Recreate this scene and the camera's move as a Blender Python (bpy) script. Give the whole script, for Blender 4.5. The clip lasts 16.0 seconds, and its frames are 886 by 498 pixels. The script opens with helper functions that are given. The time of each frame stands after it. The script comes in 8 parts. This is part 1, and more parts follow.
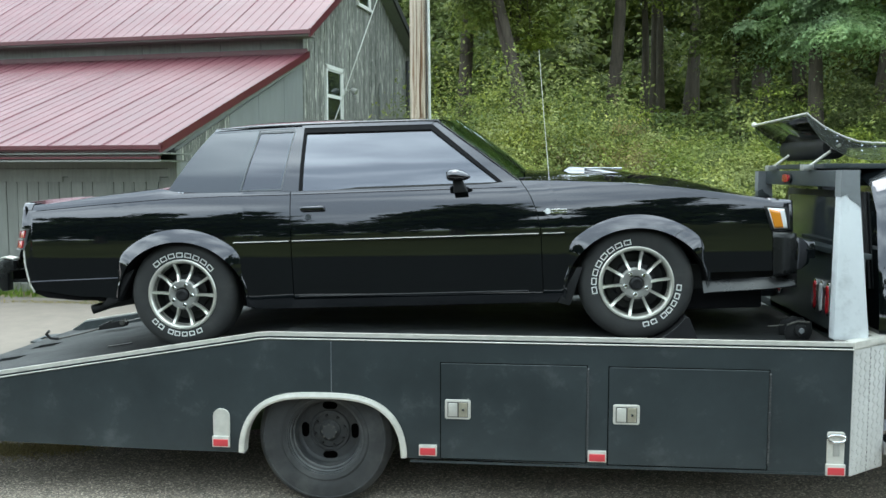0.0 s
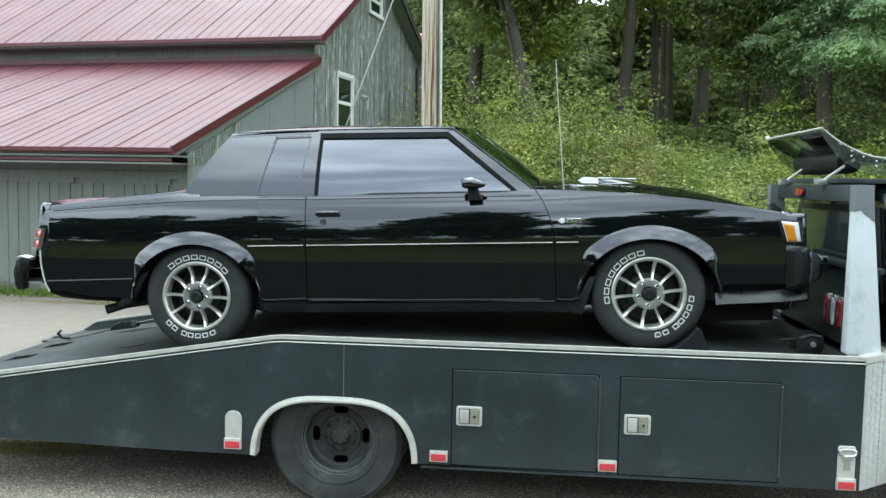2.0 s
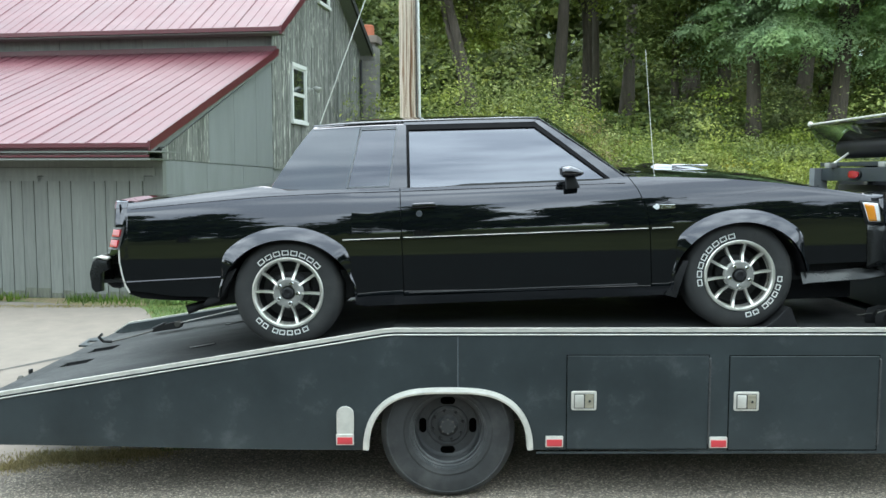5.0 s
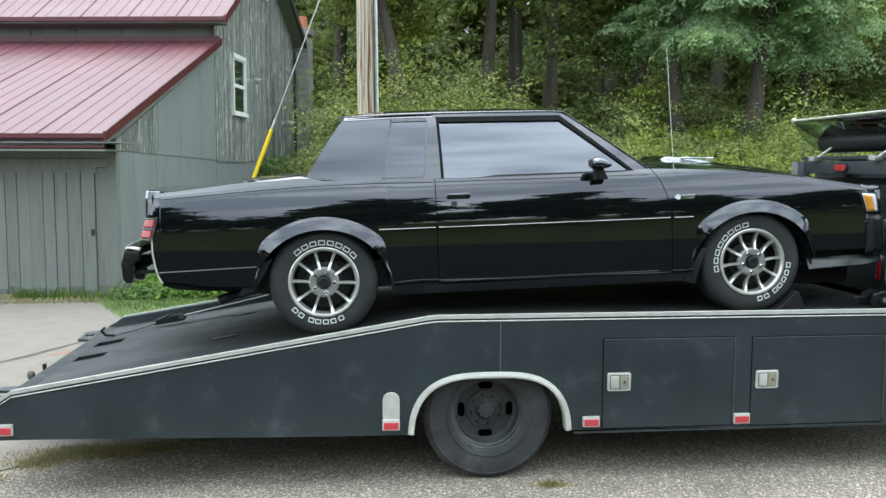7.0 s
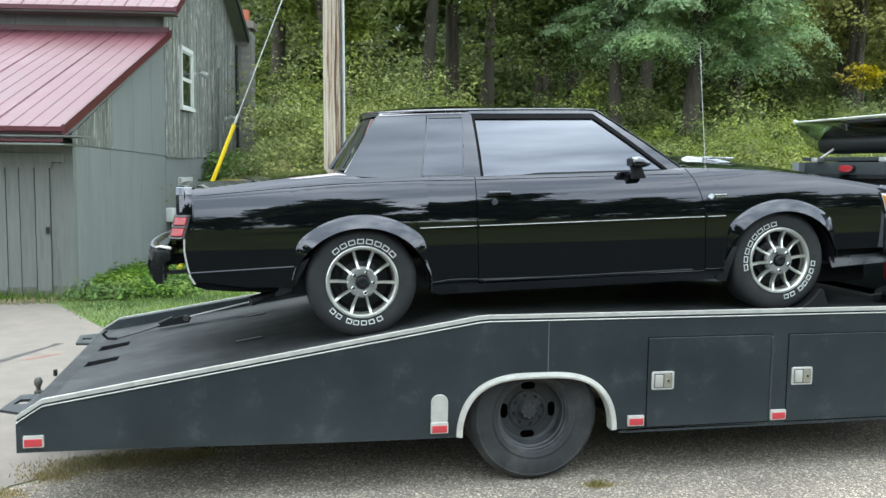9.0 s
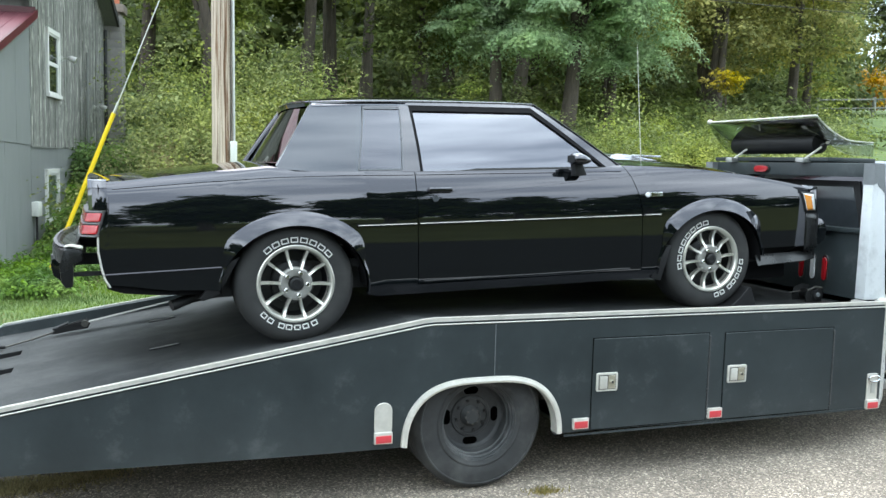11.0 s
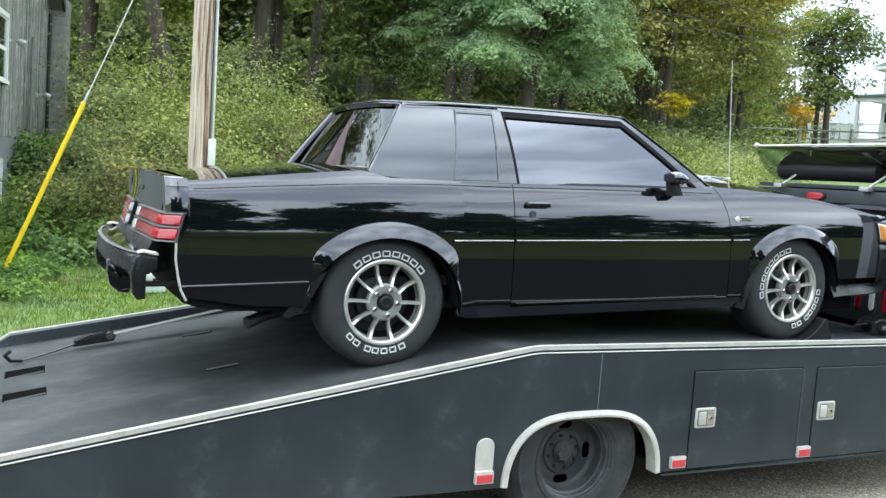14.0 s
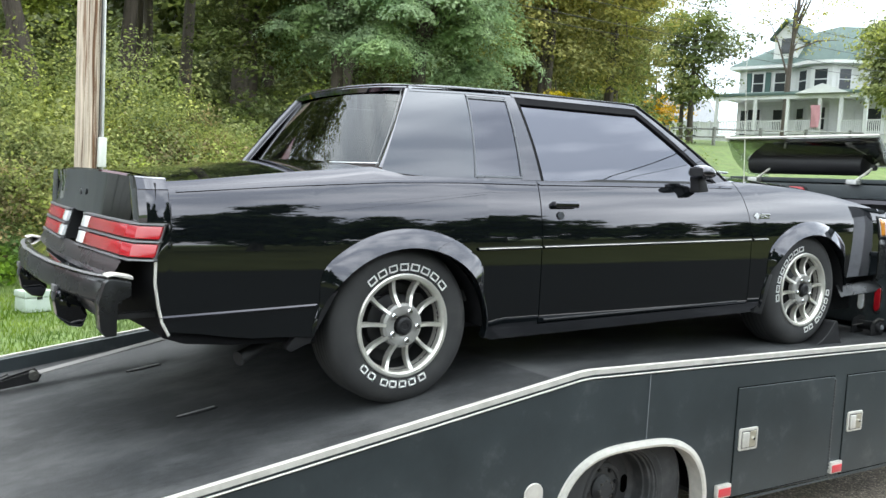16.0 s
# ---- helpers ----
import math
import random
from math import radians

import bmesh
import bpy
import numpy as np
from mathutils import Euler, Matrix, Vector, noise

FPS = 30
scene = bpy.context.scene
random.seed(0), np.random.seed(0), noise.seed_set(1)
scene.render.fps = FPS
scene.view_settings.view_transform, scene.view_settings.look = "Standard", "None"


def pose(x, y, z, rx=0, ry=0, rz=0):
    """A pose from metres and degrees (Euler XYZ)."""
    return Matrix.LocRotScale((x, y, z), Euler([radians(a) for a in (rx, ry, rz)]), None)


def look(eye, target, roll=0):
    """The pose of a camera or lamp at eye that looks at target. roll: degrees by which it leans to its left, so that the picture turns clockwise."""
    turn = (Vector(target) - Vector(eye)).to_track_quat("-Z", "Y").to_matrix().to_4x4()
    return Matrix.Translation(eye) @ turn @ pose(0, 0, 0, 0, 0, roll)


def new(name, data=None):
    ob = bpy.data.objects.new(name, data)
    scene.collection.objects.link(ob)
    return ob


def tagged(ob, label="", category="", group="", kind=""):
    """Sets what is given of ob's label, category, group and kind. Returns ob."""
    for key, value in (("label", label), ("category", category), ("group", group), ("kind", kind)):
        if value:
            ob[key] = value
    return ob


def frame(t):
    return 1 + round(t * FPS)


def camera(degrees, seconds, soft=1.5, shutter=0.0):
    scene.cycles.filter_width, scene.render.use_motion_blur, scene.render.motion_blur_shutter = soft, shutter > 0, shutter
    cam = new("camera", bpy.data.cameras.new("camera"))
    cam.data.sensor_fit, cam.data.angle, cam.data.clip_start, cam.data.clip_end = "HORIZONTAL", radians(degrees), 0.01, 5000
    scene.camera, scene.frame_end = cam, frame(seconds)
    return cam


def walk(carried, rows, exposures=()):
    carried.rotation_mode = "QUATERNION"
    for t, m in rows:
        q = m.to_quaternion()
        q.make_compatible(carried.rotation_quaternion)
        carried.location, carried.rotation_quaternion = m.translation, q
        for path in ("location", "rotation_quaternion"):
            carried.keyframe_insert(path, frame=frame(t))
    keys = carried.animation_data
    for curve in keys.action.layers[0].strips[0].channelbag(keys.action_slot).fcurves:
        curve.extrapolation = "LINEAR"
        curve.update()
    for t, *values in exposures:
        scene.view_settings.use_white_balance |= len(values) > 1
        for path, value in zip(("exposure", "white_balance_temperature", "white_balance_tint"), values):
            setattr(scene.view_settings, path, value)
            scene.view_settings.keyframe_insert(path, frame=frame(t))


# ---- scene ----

cam = camera(53.7, 16.0)
METRES = 5.467
ROWS = [
    (0.0, 0.0, 0.0, 0.0, 0.0, -4.94, -0.04),
    (0.5, -0.0013, 0.0006, -0.0008, 0.04, -4.8, -0.73),
    (1.0, -0.0037, -0.0, -0.001, 0.24, -4.49, -1.22),
    (1.5, -0.0057, -0.0016, -0.002, 0.36, -4.42, -1.17),
    (2.0, -0.01, -0.0046, -0.001, 0.39, -4.41, -1.1),
    (2.5, -0.0326, -0.0096, -0.0045, 0.16, -4.72, 0.39),
    (3.0, -0.076, -0.0168, -0.0055, -0.84, -5.3, 0.81),
    (3.5, -0.1057, -0.0053, -0.0056, -3.06, -5.59, -0.0),
    (4.0, -0.1391, 0.0123, -0.005, -3.31, -5.17, -0.35),
    (4.5, -0.1782, 0.0069, -0.0037, -4.21, -4.93, -0.19),
    (7.0, -0.3616, -0.0045, -0.0074, -11.76, -5.31, -0.22),
    (7.5, -0.3905, 0.0144, -0.0125, -12.58, -5.44, -0.4),
    (8.0, -0.4216, 0.0342, -0.0123, -13.34, -5.46, -0.44),
    (8.5, -0.4625, 0.0365, -0.0106, -14.55, -5.38, -0.12),
    (9.0, -0.4879, 0.0467, -0.0097, -17.02, -5.37, -0.7),
    (9.5, -0.4952, 0.0754, -0.0143, -18.01, -5.22, 0.07),
    (10.0, -0.5097, 0.0973, -0.0125, -22.77, -5.63, 0.4),
    (12.5, -0.5928, 0.1715, -0.0151, -26.84, -5.17, -2.49),
    (13.0, -0.6156, 0.2051, -0.0192, -27.58, -4.87, -3.58),
    (13.5, -0.6449, 0.2346, -0.0166, -28.73, -4.81, -4.16),
    (14.0, -0.6603, 0.2739, -0.02, -30.75, -4.6, -4.2),
    (14.5, -0.6693, 0.3176, -0.0186, -31.63, -4.31, -4.0),
    (15.0, -0.686, 0.3571, -0.0219, -33.85, -4.14, -3.99),
    (15.5, -0.7011, 0.3991, -0.0227, -38.25, -4.09, -3.59),
    (16.0, -0.6922, 0.4544, -0.0301, -39.41, -4.03, -3.39),
]
START = pose(1.146, -4.729, 1.885, 0, 0, 5.6)
walk(
    cam,
    [(t, START @ pose(METRES * x, METRES * y, METRES * z, 90 + pitch, roll, yaw)) for t, x, y, z, yaw, pitch, roll in ROWS],
    exposures=((0.0, 0.2, 6500, 5), (1.0, 0.44, 6500, 5), (2.0, 0.25, 6500, 5), (4.5, 0.36, 6500, 6), (7.5, 0.23, 6500, 9), (10.0, 0.38, 6500, 10), (12.5, 0.56, 6550, 11), (14.5, 0.5, 6600, 12), (16.0, 0.54, 6900, 15)),
)

# ---- world and sun: a bright overcast sky with grey streaks ----
world = bpy.data.worlds.new("overcast_sky")
scene.world = world
world.use_nodes = True
wn, wl = world.node_tree.nodes, world.node_tree.links
wn.clear()
w_out = wn.new("ShaderNodeOutputWorld")
w_bg = wn.new("ShaderNodeBackground")
w_sky = wn.new("ShaderNodeTexSky")
w_sky.sky_type = "NISHITA"
w_sky.sun_disc = False
w_sky.sun_elevation = radians(76)
w_sky.sun_rotation = radians(-12)
w_co = wn.new("ShaderNodeTexCoord")
w_map = wn.new("ShaderNodeMapping")
w_map.inputs["Scale"].default_value = (1.2, 1.2, 3.4)
w_noise = wn.new("ShaderNodeTexNoise")
w_noise.inputs["Scale"].default_value = 1.9
w_noise.inputs["Detail"].default_value = 5.0
w_ramp = wn.new("ShaderNodeValToRGB")
w_ramp.color_ramp.elements[0].position = 0.42
w_ramp.color_ramp.elements[0].color = (4.1, 4.95, 5.5, 1)
w_ramp.color_ramp.elements[1].position = 0.74
w_ramp.color_ramp.elements[1].color = (11.3, 13.0, 13.3, 1)
w_mix = wn.new("ShaderNodeMix")
w_mix.data_type = "RGBA"
w_mix.inputs["Factor"].default_value = 0.88
wl.new(w_co.outputs["Generated"], w_map.inputs["Vector"])
wl.new(w_map.outputs["Vector"], w_noise.inputs["Vector"])
wl.new(w_noise.outputs["Fac"], w_ramp.inputs["Fac"])
wl.new(w_sky.outputs["Color"], w_mix.inputs["A"])
wl.new(w_ramp.outputs["Color"], w_mix.inputs["B"])
# an overcast sky is brighter towards the zenith
w_sep = wn.new("ShaderNodeSeparateXYZ")
w_zen = wn.new("ShaderNodeMapRange")
w_zen.inputs["To Min"].default_value, w_zen.inputs["To Max"].default_value = 0.27, 0.47
wl.new(w_co.outputs["Generated"], w_sep.inputs["Vector"])
wl.new(w_sep.outputs["Z"], w_zen.inputs["Value"])
wl.new(w_zen.outputs["Result"], w_bg.inputs["Strength"])
wl.new(w_mix.outputs["Result"], w_bg.inputs["Color"])
wl.new(w_bg.outputs["Background"], w_out.inputs["Surface"])

sun = new("sun", bpy.data.lights.new("sun", "SUN"))
sun.data.energy = 1.1
sun.data.angle = radians(30)
sun.data.color = (1.0, 0.98, 0.96)
sun.matrix_world = look((0, 0, 30), (1.5, -7.0, 0))

# ---- materials ----
def nodes_of(name):
    m = bpy.data.materials.new(name)
    m.use_nodes = True
    return m, m.node_tree.nodes, m.node_tree.links, m.node_tree.nodes["Principled BSDF"]


def surface(name, base, rough=0.6, metal=0.0, vary=0.15, scale=6.0, stretch=(1, 1, 1), bump=0.1, bump_scale=60.0, bump_depth=0.004,
            stain=None, stain_scale=1.5, stain_at=(0.5, 0.7), ramp_at=(0.3, 0.7), coat=0.0, per_object=0.0, per_island=0.0, spec=0.5, rough_vary=0.1, tint=None):
    """A worn surface: base colour varied at two scales, stains of a second colour, fine relief."""
    m, n, l, p = nodes_of(name)
    co = n.new("ShaderNodeTexCoord")
    mp = n.new("ShaderNodeMapping")
    mp.inputs["Scale"].default_value = stretch
    l.new(co.outputs["Object"], mp.inputs["Vector"])
    a = n.new("ShaderNodeTexNoise")
    a.inputs["Scale"].default_value = scale
    a.inputs["Detail"].default_value = 6.0
    a.inputs["Roughness"].default_value = 0.65
    l.new(mp.outputs["Vector"], a.inputs["Vector"])
    ramp = n.new("ShaderNodeValToRGB")
    lo = [max(0.0, c * (1 - vary)) for c in base]
    hi = [c * (1 + vary) for c in base]
    ramp.color_ramp.elements[0].position, ramp.color_ramp.elements[0].color = ramp_at[0], (*lo, 1)
    ramp.color_ramp.elements[1].position, ramp.color_ramp.elements[1].color = ramp_at[1], (*hi, 1)
    l.new(a.outputs["Fac"], ramp.inputs["Fac"])
    colour = ramp.outputs["Color"]
    if stain:
        b = n.new("ShaderNodeTexNoise")
        b.inputs["Scale"].default_value = stain_scale
        b.inputs["Detail"].default_value = 8.0
        b.inputs["Roughness"].default_value = 0.7
        l.new(mp.outputs["Vector"], b.inputs["Vector"])
        rg = n.new("ShaderNodeMapRange")
        rg.inputs["From Min"].default_value, rg.inputs["From Max"].default_value = stain_at
        l.new(b.outputs["Fac"], rg.inputs["Value"])
        mx = n.new("ShaderNodeMix")
        mx.data_type = "RGBA"
        l.new(rg.outputs["Result"], mx.inputs["Factor"])
        l.new(colour, mx.inputs["A"])
        mx.inputs["B"].default_value = (*stain, 1)
        colour = mx.outputs["Result"]
    if per_object or per_island:
        if per_object:
            info = n.new("ShaderNodeObjectInfo")
            rnd = info.outputs["Random"]
        else:
            info = n.new("ShaderNodeNewGeometry")
            rnd = info.outputs["Random Per Island"]
        k = per_object or per_island
        rg = n.new("ShaderNodeMapRange")
        rg.inputs["To Min"].default_value, rg.inputs["To Max"].default_value = 1 - k, 1 + k
        l.new(rnd, rg.inputs["Value"])
        hs = n.new("ShaderNodeHueSaturation")
        l.new(rg.outputs["Result"], hs.inputs["Value"])
        l.new(colour, hs.inputs["Color"])
        colour = hs.outputs["Color"]
    l.new(colour, p.inputs["Base Color"])
    rr = n.new("ShaderNodeMapRange")
    rr.inputs["To Min"].default_value, rr.inputs["To Max"].default_value = max(0.0, rough - rough_vary), min(1.0, rough + rough_vary)
    l.new(a.outputs["Fac"], rr.inputs["Value"])
    l.new(rr.outputs["Result"], p.inputs["Roughness"])
    p.inputs["Metallic"].default_value = metal
    p.inputs["Specular IOR Level"].default_value = spec
    if tint:
        p.inputs["Specular Tint"].default_value = (*tint, 1)
        p.inputs["Coat Tint"].default_value = (*tint, 1)
    if coat:
        p.inputs["Coat Weight"].default_value = coat
        p.inputs["Coat Roughness"].default_value = 0.03
    if bump:
        c = n.new("ShaderNodeTexNoise")
        c.inputs["Scale"].default_value = bump_scale
        c.inputs["Detail"].default_value = 4.0
        l.new(mp.outputs["Vector"], c.inputs["Vector"])
        bp = n.new("ShaderNodeBump")
        bp.inputs["Strength"].default_value = bump
        bp.inputs["Distance"].default_value = bump_depth
        l.new(c.outputs["Fac"], bp.inputs["Height"])
        l.new(bp.outputs["Normal"], p.inputs["Normal"])
    return m


def tinted_glass(name, tint, rough=0.01, ior=1.5, gloss=(1, 1, 1)):
    m, n, l, p = nodes_of(name)
    n.remove(p)
    out = n["Material Output"]
    tr = n.new("ShaderNodeBsdfTransparent")
    tr.inputs["Color"].default_value = (*tint, 1)
    gl = n.new("ShaderNodeBsdfGlossy")
    gl.inputs["Roughness"].default_value = rough
    gl.inputs["Color"].default_value = (*gloss, 1)
    lw = n.new("ShaderNodeLayerWeight")
    pw = n.new("ShaderNodeMath")
    pw.operation = "POWER"
    pw.inputs[1].default_value = 5.0
    l.new(lw.outputs["Facing"], pw.inputs[0])
    fr = n.new("ShaderNodeMapRange")
    fr.inputs["To Min"].default_value = ((ior - 1) / (ior + 1)) ** 2
    l.new(pw.outputs["Value"], fr.inputs["Value"])
    mx = n.new("ShaderNodeMixShader")
    l.new(fr.outputs["Result"], mx.inputs["Fac"])
    l.new(tr.outputs["BSDF"], mx.inputs[1])
    l.new(gl.outputs["BSDF"], mx.inputs[2])
    l.new(mx.outputs["Shader"], out.inputs["Surface"])
    return m


def leaf_material(name, dark, light, glow=0.35, patch=0.8, range_=(0.62, 1.4)):
    """Leaves: each one of its own green, whole sprays lighter or deeper than their neighbours."""
    m, n, l, p = nodes_of(name)
    geo = n.new("ShaderNodeNewGeometry")
    ramp = n.new("ShaderNodeValToRGB")
    ramp.color_ramp.elements[0].color = (*dark, 1)
    ramp.color_ramp.elements[1].color = (*light, 1)
    l.new(geo.outputs["Random Per Island"], ramp.inputs["Fac"])
    co = n.new("ShaderNodeTexCoord")
    noi = n.new("ShaderNodeTexNoise")
    noi.inputs["Scale"].default_value = patch
    noi.inputs["Detail"].default_value = 3.0
    l.new(co.outputs["Object"], noi.inputs["Vector"])
    val = n.new("ShaderNodeMapRange")
    val.inputs["From Min"].default_value, val.inputs["From Max"].default_value = 0.32, 0.68
    val.inputs["To Min"].default_value, val.inputs["To Max"].default_value = range_
    l.new(noi.outputs["Fac"], val.inputs["Value"])
    hue = n.new("ShaderNodeMapRange")
    hue.inputs["From Min"].default_value, hue.inputs["From Max"].default_value = 0.3, 0.7
    hue.inputs["To Min"].default_value, hue.inputs["To Max"].default_value = 0.515, 0.475
    l.new(noi.outputs["Fac"], hue.inputs["Value"])
    # whole plants differ in how grey or fresh they are
    plant = n.new("ShaderNodeTexNoise")
    plant.inputs["Scale"].default_value = patch * 0.55
    plant.inputs["Detail"].default_value = 1.0
    shift = n.new("ShaderNodeMapping")
    shift.inputs["Location"].default_value = (7.3, 2.1, 4.4)
    l.new(co.outputs["Object"], shift.inputs["Vector"])
    l.new(shift.outputs["Vector"], plant.inputs["Vector"])
    sat = n.new("ShaderNodeMapRange")
    sat.inputs["From Min"].default_value, sat.inputs["From Max"].default_value = 0.35, 0.65
    sat.inputs["To Min"].default_value, sat.inputs["To Max"].default_value = 0.84, 1.16
    l.new(plant.outputs["Fac"], sat.inputs["Value"])
    hs = n.new("ShaderNodeHueSaturation")
    l.new(val.outputs["Result"], hs.inputs["Value"])
    l.new(hue.outputs["Result"], hs.inputs["Hue"])
    l.new(sat.outputs["Result"], hs.inputs["Saturation"])
    l.new(ramp.outputs["Color"], hs.inputs["Color"])
    l.new(hs.outputs["Color"], p.inputs["Base Color"])
    p.inputs["Roughness"].default_value = 0.65
    p.inputs["Specular IOR Level"].default_value = 0.15
    tl = n.new("ShaderNodeBsdfTranslucent")
    l.new(hs.outputs["Color"], tl.inputs["Color"])
    mx = n.new("ShaderNodeMixShader")
    mx.inputs["Fac"].default_value = glow
    l.new(p.outputs["BSDF"], mx.inputs[1])
    l.new(tl.outputs["BSDF"], mx.inputs[2])
    l.new(mx.outputs["Shader"], n["Material Output"].inputs["Surface"])
    return m


def gravel_asphalt():
    """Old asphalt: pale stones of all greys set in a darker binder, with broad stains."""
    m, n, l, p = nodes_of("worn_asphalt")
    co = n.new("ShaderNodeTexCoord")
    vor = n.new("ShaderNodeTexVoronoi")
    vor.inputs["Scale"].default_value = 105.0
    l.new(co.outputs["Object"], vor.inputs["Vector"])
    sep = n.new("ShaderNodeSeparateColor")
    l.new(vor.outputs["Color"], sep.inputs["Color"])
    ramp = n.new("ShaderNodeValToRGB")
    e = ramp.color_ramp.elements
    e[0].position, e[0].color = 0.0, (0.095, 0.08, 0.066, 1)
    e[1].position, e[1].color = 1.0, (0.58, 0.485, 0.39, 1)
    k = e.new(0.55)
    k.color = (0.2, 0.17, 0.14, 1)
    k = e.new(0.85)
    k.color = (0.3, 0.245, 0.195, 1)
    l.new(sep.outputs["Red"], ramp.inputs["Fac"])
    noi = n.new("ShaderNodeTexNoise")
    noi.inputs["Scale"].default_value = 1.1
    noi.inputs["Detail"].default_value = 9.0
    noi.inputs["Roughness"].default_value = 0.68
    l.new(co.outputs["Object"], noi.inputs["Vector"])
    rg = n.new("ShaderNodeMapRange")
    rg.inputs["From Min"].default_value, rg.inputs["From Max"].default_value = 0.3, 0.72
    rg.inputs["To Min"].default_value, rg.inputs["To Max"].default_value = 1.35, 0.82
    l.new(noi.outputs["Fac"], rg.inputs["Value"])
    hs = n.new("ShaderNodeHueSaturation")
    l.new(rg.outputs["Result"], hs.inputs["Value"])
    l.new(ramp.outputs["Color"], hs.inputs["Color"])
    l.new(hs.outputs["Color"], p.inputs["Base Color"])
    p.inputs["Roughness"].default_value = 0.88
    bp = n.new("ShaderNodeBump")
    bp.inputs["Strength"].default_value = 0.6
    bp.inputs["Distance"].default_value = 0.004
    bp.invert = True
    l.new(vor.outputs["Distance"], bp.inputs["Height"])
    l.new(bp.outputs["Normal"], p.inputs["Normal"])
    return m


M = {}
M["paint"] = surface("black_car_paint", (0.0034, 0.0046, 0.005), rough=0.03, vary=0.1, bump=0.012, bump_scale=90, bump_depth=0.001, rough_vary=0.01, spec=0.85, coat=0.65, tint=(0.95, 0.93, 1.0))
M["paint_sail"] = surface("black_satin_car_paint", (0.003, 0.0034, 0.004), rough=0.09, vary=0.1, bump=0.02, bump_scale=120, bump_depth=0.001, rough_vary=0.02, spec=0.85, coat=0.55, tint=(0.9, 0.92, 1.0))
M["matte_black"] = surface("matte_black_frame", (0.006, 0.006, 0.007), rough=0.85, vary=0.1, bump=0.05, spec=0.15)
M["satin"] = surface("satin_black_panel", (0.01, 0.0105, 0.011), rough=0.28, vary=0.15, bump=0.05, bump_scale=150, bump_depth=0.001, spec=0.5)
M["trim_pale"] = surface("satin_grey_trim", (0.06, 0.065, 0.075), rough=0.3, vary=0.1, spec=0.6)
M["old_steel"] = surface("dull_old_steel", (0.12, 0.115, 0.105), rough=0.6, metal=0.6, vary=0.3, scale=14)
M["hub_grey"] = surface("grey_cast_hub", (0.27, 0.265, 0.25), rough=0.42, metal=0.4, vary=0.12, scale=14)
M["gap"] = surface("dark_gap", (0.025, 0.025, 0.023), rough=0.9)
M["trim"] = surface("black_rubber_trim", (0.01, 0.01, 0.011), rough=0.5, bump=0.1, bump_scale=200, bump_depth=0.001, spec=0.3)
M["rubber"] = surface("tyre_rubber", (0.022, 0.022, 0.022), rough=0.72, vary=0.25, scale=9, stain=(0.05, 0.047, 0.043), stain_scale=5, stain_at=(0.52, 0.85), bump=0.15, bump_scale=150, bump_depth=0.002)
M["letter"] = surface("white_tyre_lettering", (0.75, 0.75, 0.72), rough=0.7, vary=0.1)
M["chrome"] = surface("bright_metal", (0.75, 0.75, 0.76), rough=0.16, metal=1.0, vary=0.08, bump=0.02)
M["alloy"] = surface("machined_alloy", (0.76, 0.74, 0.68), rough=0.33, metal=0.8, vary=0.1, scale=12, bump=0.03)
M["dark_metal"] = surface("dark_metal", (0.02, 0.02, 0.021), rough=0.5, metal=0.4, vary=0.3)
M["bed"] = surface("truck_bed_paint", (0.0265, 0.0338, 0.0368), rough=0.4, vary=0.25, scale=2.2, stain=(0.085, 0.093, 0.095), stain_scale=4.5, stain_at=(0.56, 0.82), spec=0.45, bump=0.12, bump_scale=35, bump_depth=0.002)
M["deck"] = surface("worn_black_deck", (0.024, 0.0255, 0.0265), rough=0.68, vary=0.5, scale=34, stretch=(0.6, 1, 1), stain=(0.078, 0.079, 0.08), stain_scale=2.2, stain_at=(0.47, 0.7), spec=0.35, bump=0.7, bump_scale=150, bump_depth=0.003)
M["alu"] = surface("dull_aluminium", (0.62, 0.6, 0.55), rough=0.4, metal=0.4, vary=0.12, scale=15, stain=(0.35, 0.33, 0.3), stain_scale=5, stain_at=(0.55, 0.85), bump=0.05)
M["white_paint"] = surface("worn_white_paint", (0.6, 0.62, 0.64), rough=0.35, vary=0.05, stain=(0.36, 0.37, 0.39), stain_scale=5, stain_at=(0.5, 0.75))
M["grey_primer"] = surface("grey_primer", (0.16, 0.17, 0.18), rough=0.5, vary=0.2)
M["red_lens"] = surface("red_lens", (0.36, 0.01, 0.016), rough=0.15, vary=0.1, coat=0.6)
M["red_reflector"] = surface("red_reflector", (0.52, 0.05, 0.06), rough=0.3, vary=0.1)
M["clear_lens"] = surface("clear_lens", (0.7, 0.71, 0.72), rough=0.12, vary=0.05, coat=0.6)
M["amber"] = surface("amber_lens", (0.6, 0.22, 0.02), rough=0.15, vary=0.05, coat=0.6)
M["glass_dark"] = tinted_glass("smoked_car_glass", (0.05, 0.053, 0.06), 0.01, 2.25, (0.87, 0.88, 1.0))
M["glass_fixed"] = tinted_glass("smoked_fixed_glass", (0.03, 0.033, 0.036), 0.01, 1.95, (0.87, 0.88, 1.0))
M["glass_rear"] = tinted_glass("rear_car_glass", (0.2, 0.205, 0.21), 0.01, 1.55)
M["glass"] = tinted_glass("window_glass", (0.75, 0.8, 0.8))
M["acrylic"] = tinted_glass("tinted_acrylic", (0.2, 0.2, 0.165), 0.03, 1.7)
M["glass_green"] = tinted_glass("windscreen_glass", (0.42, 0.6, 0.53), 0.01, 2.3, (0.9, 1.0, 0.97))
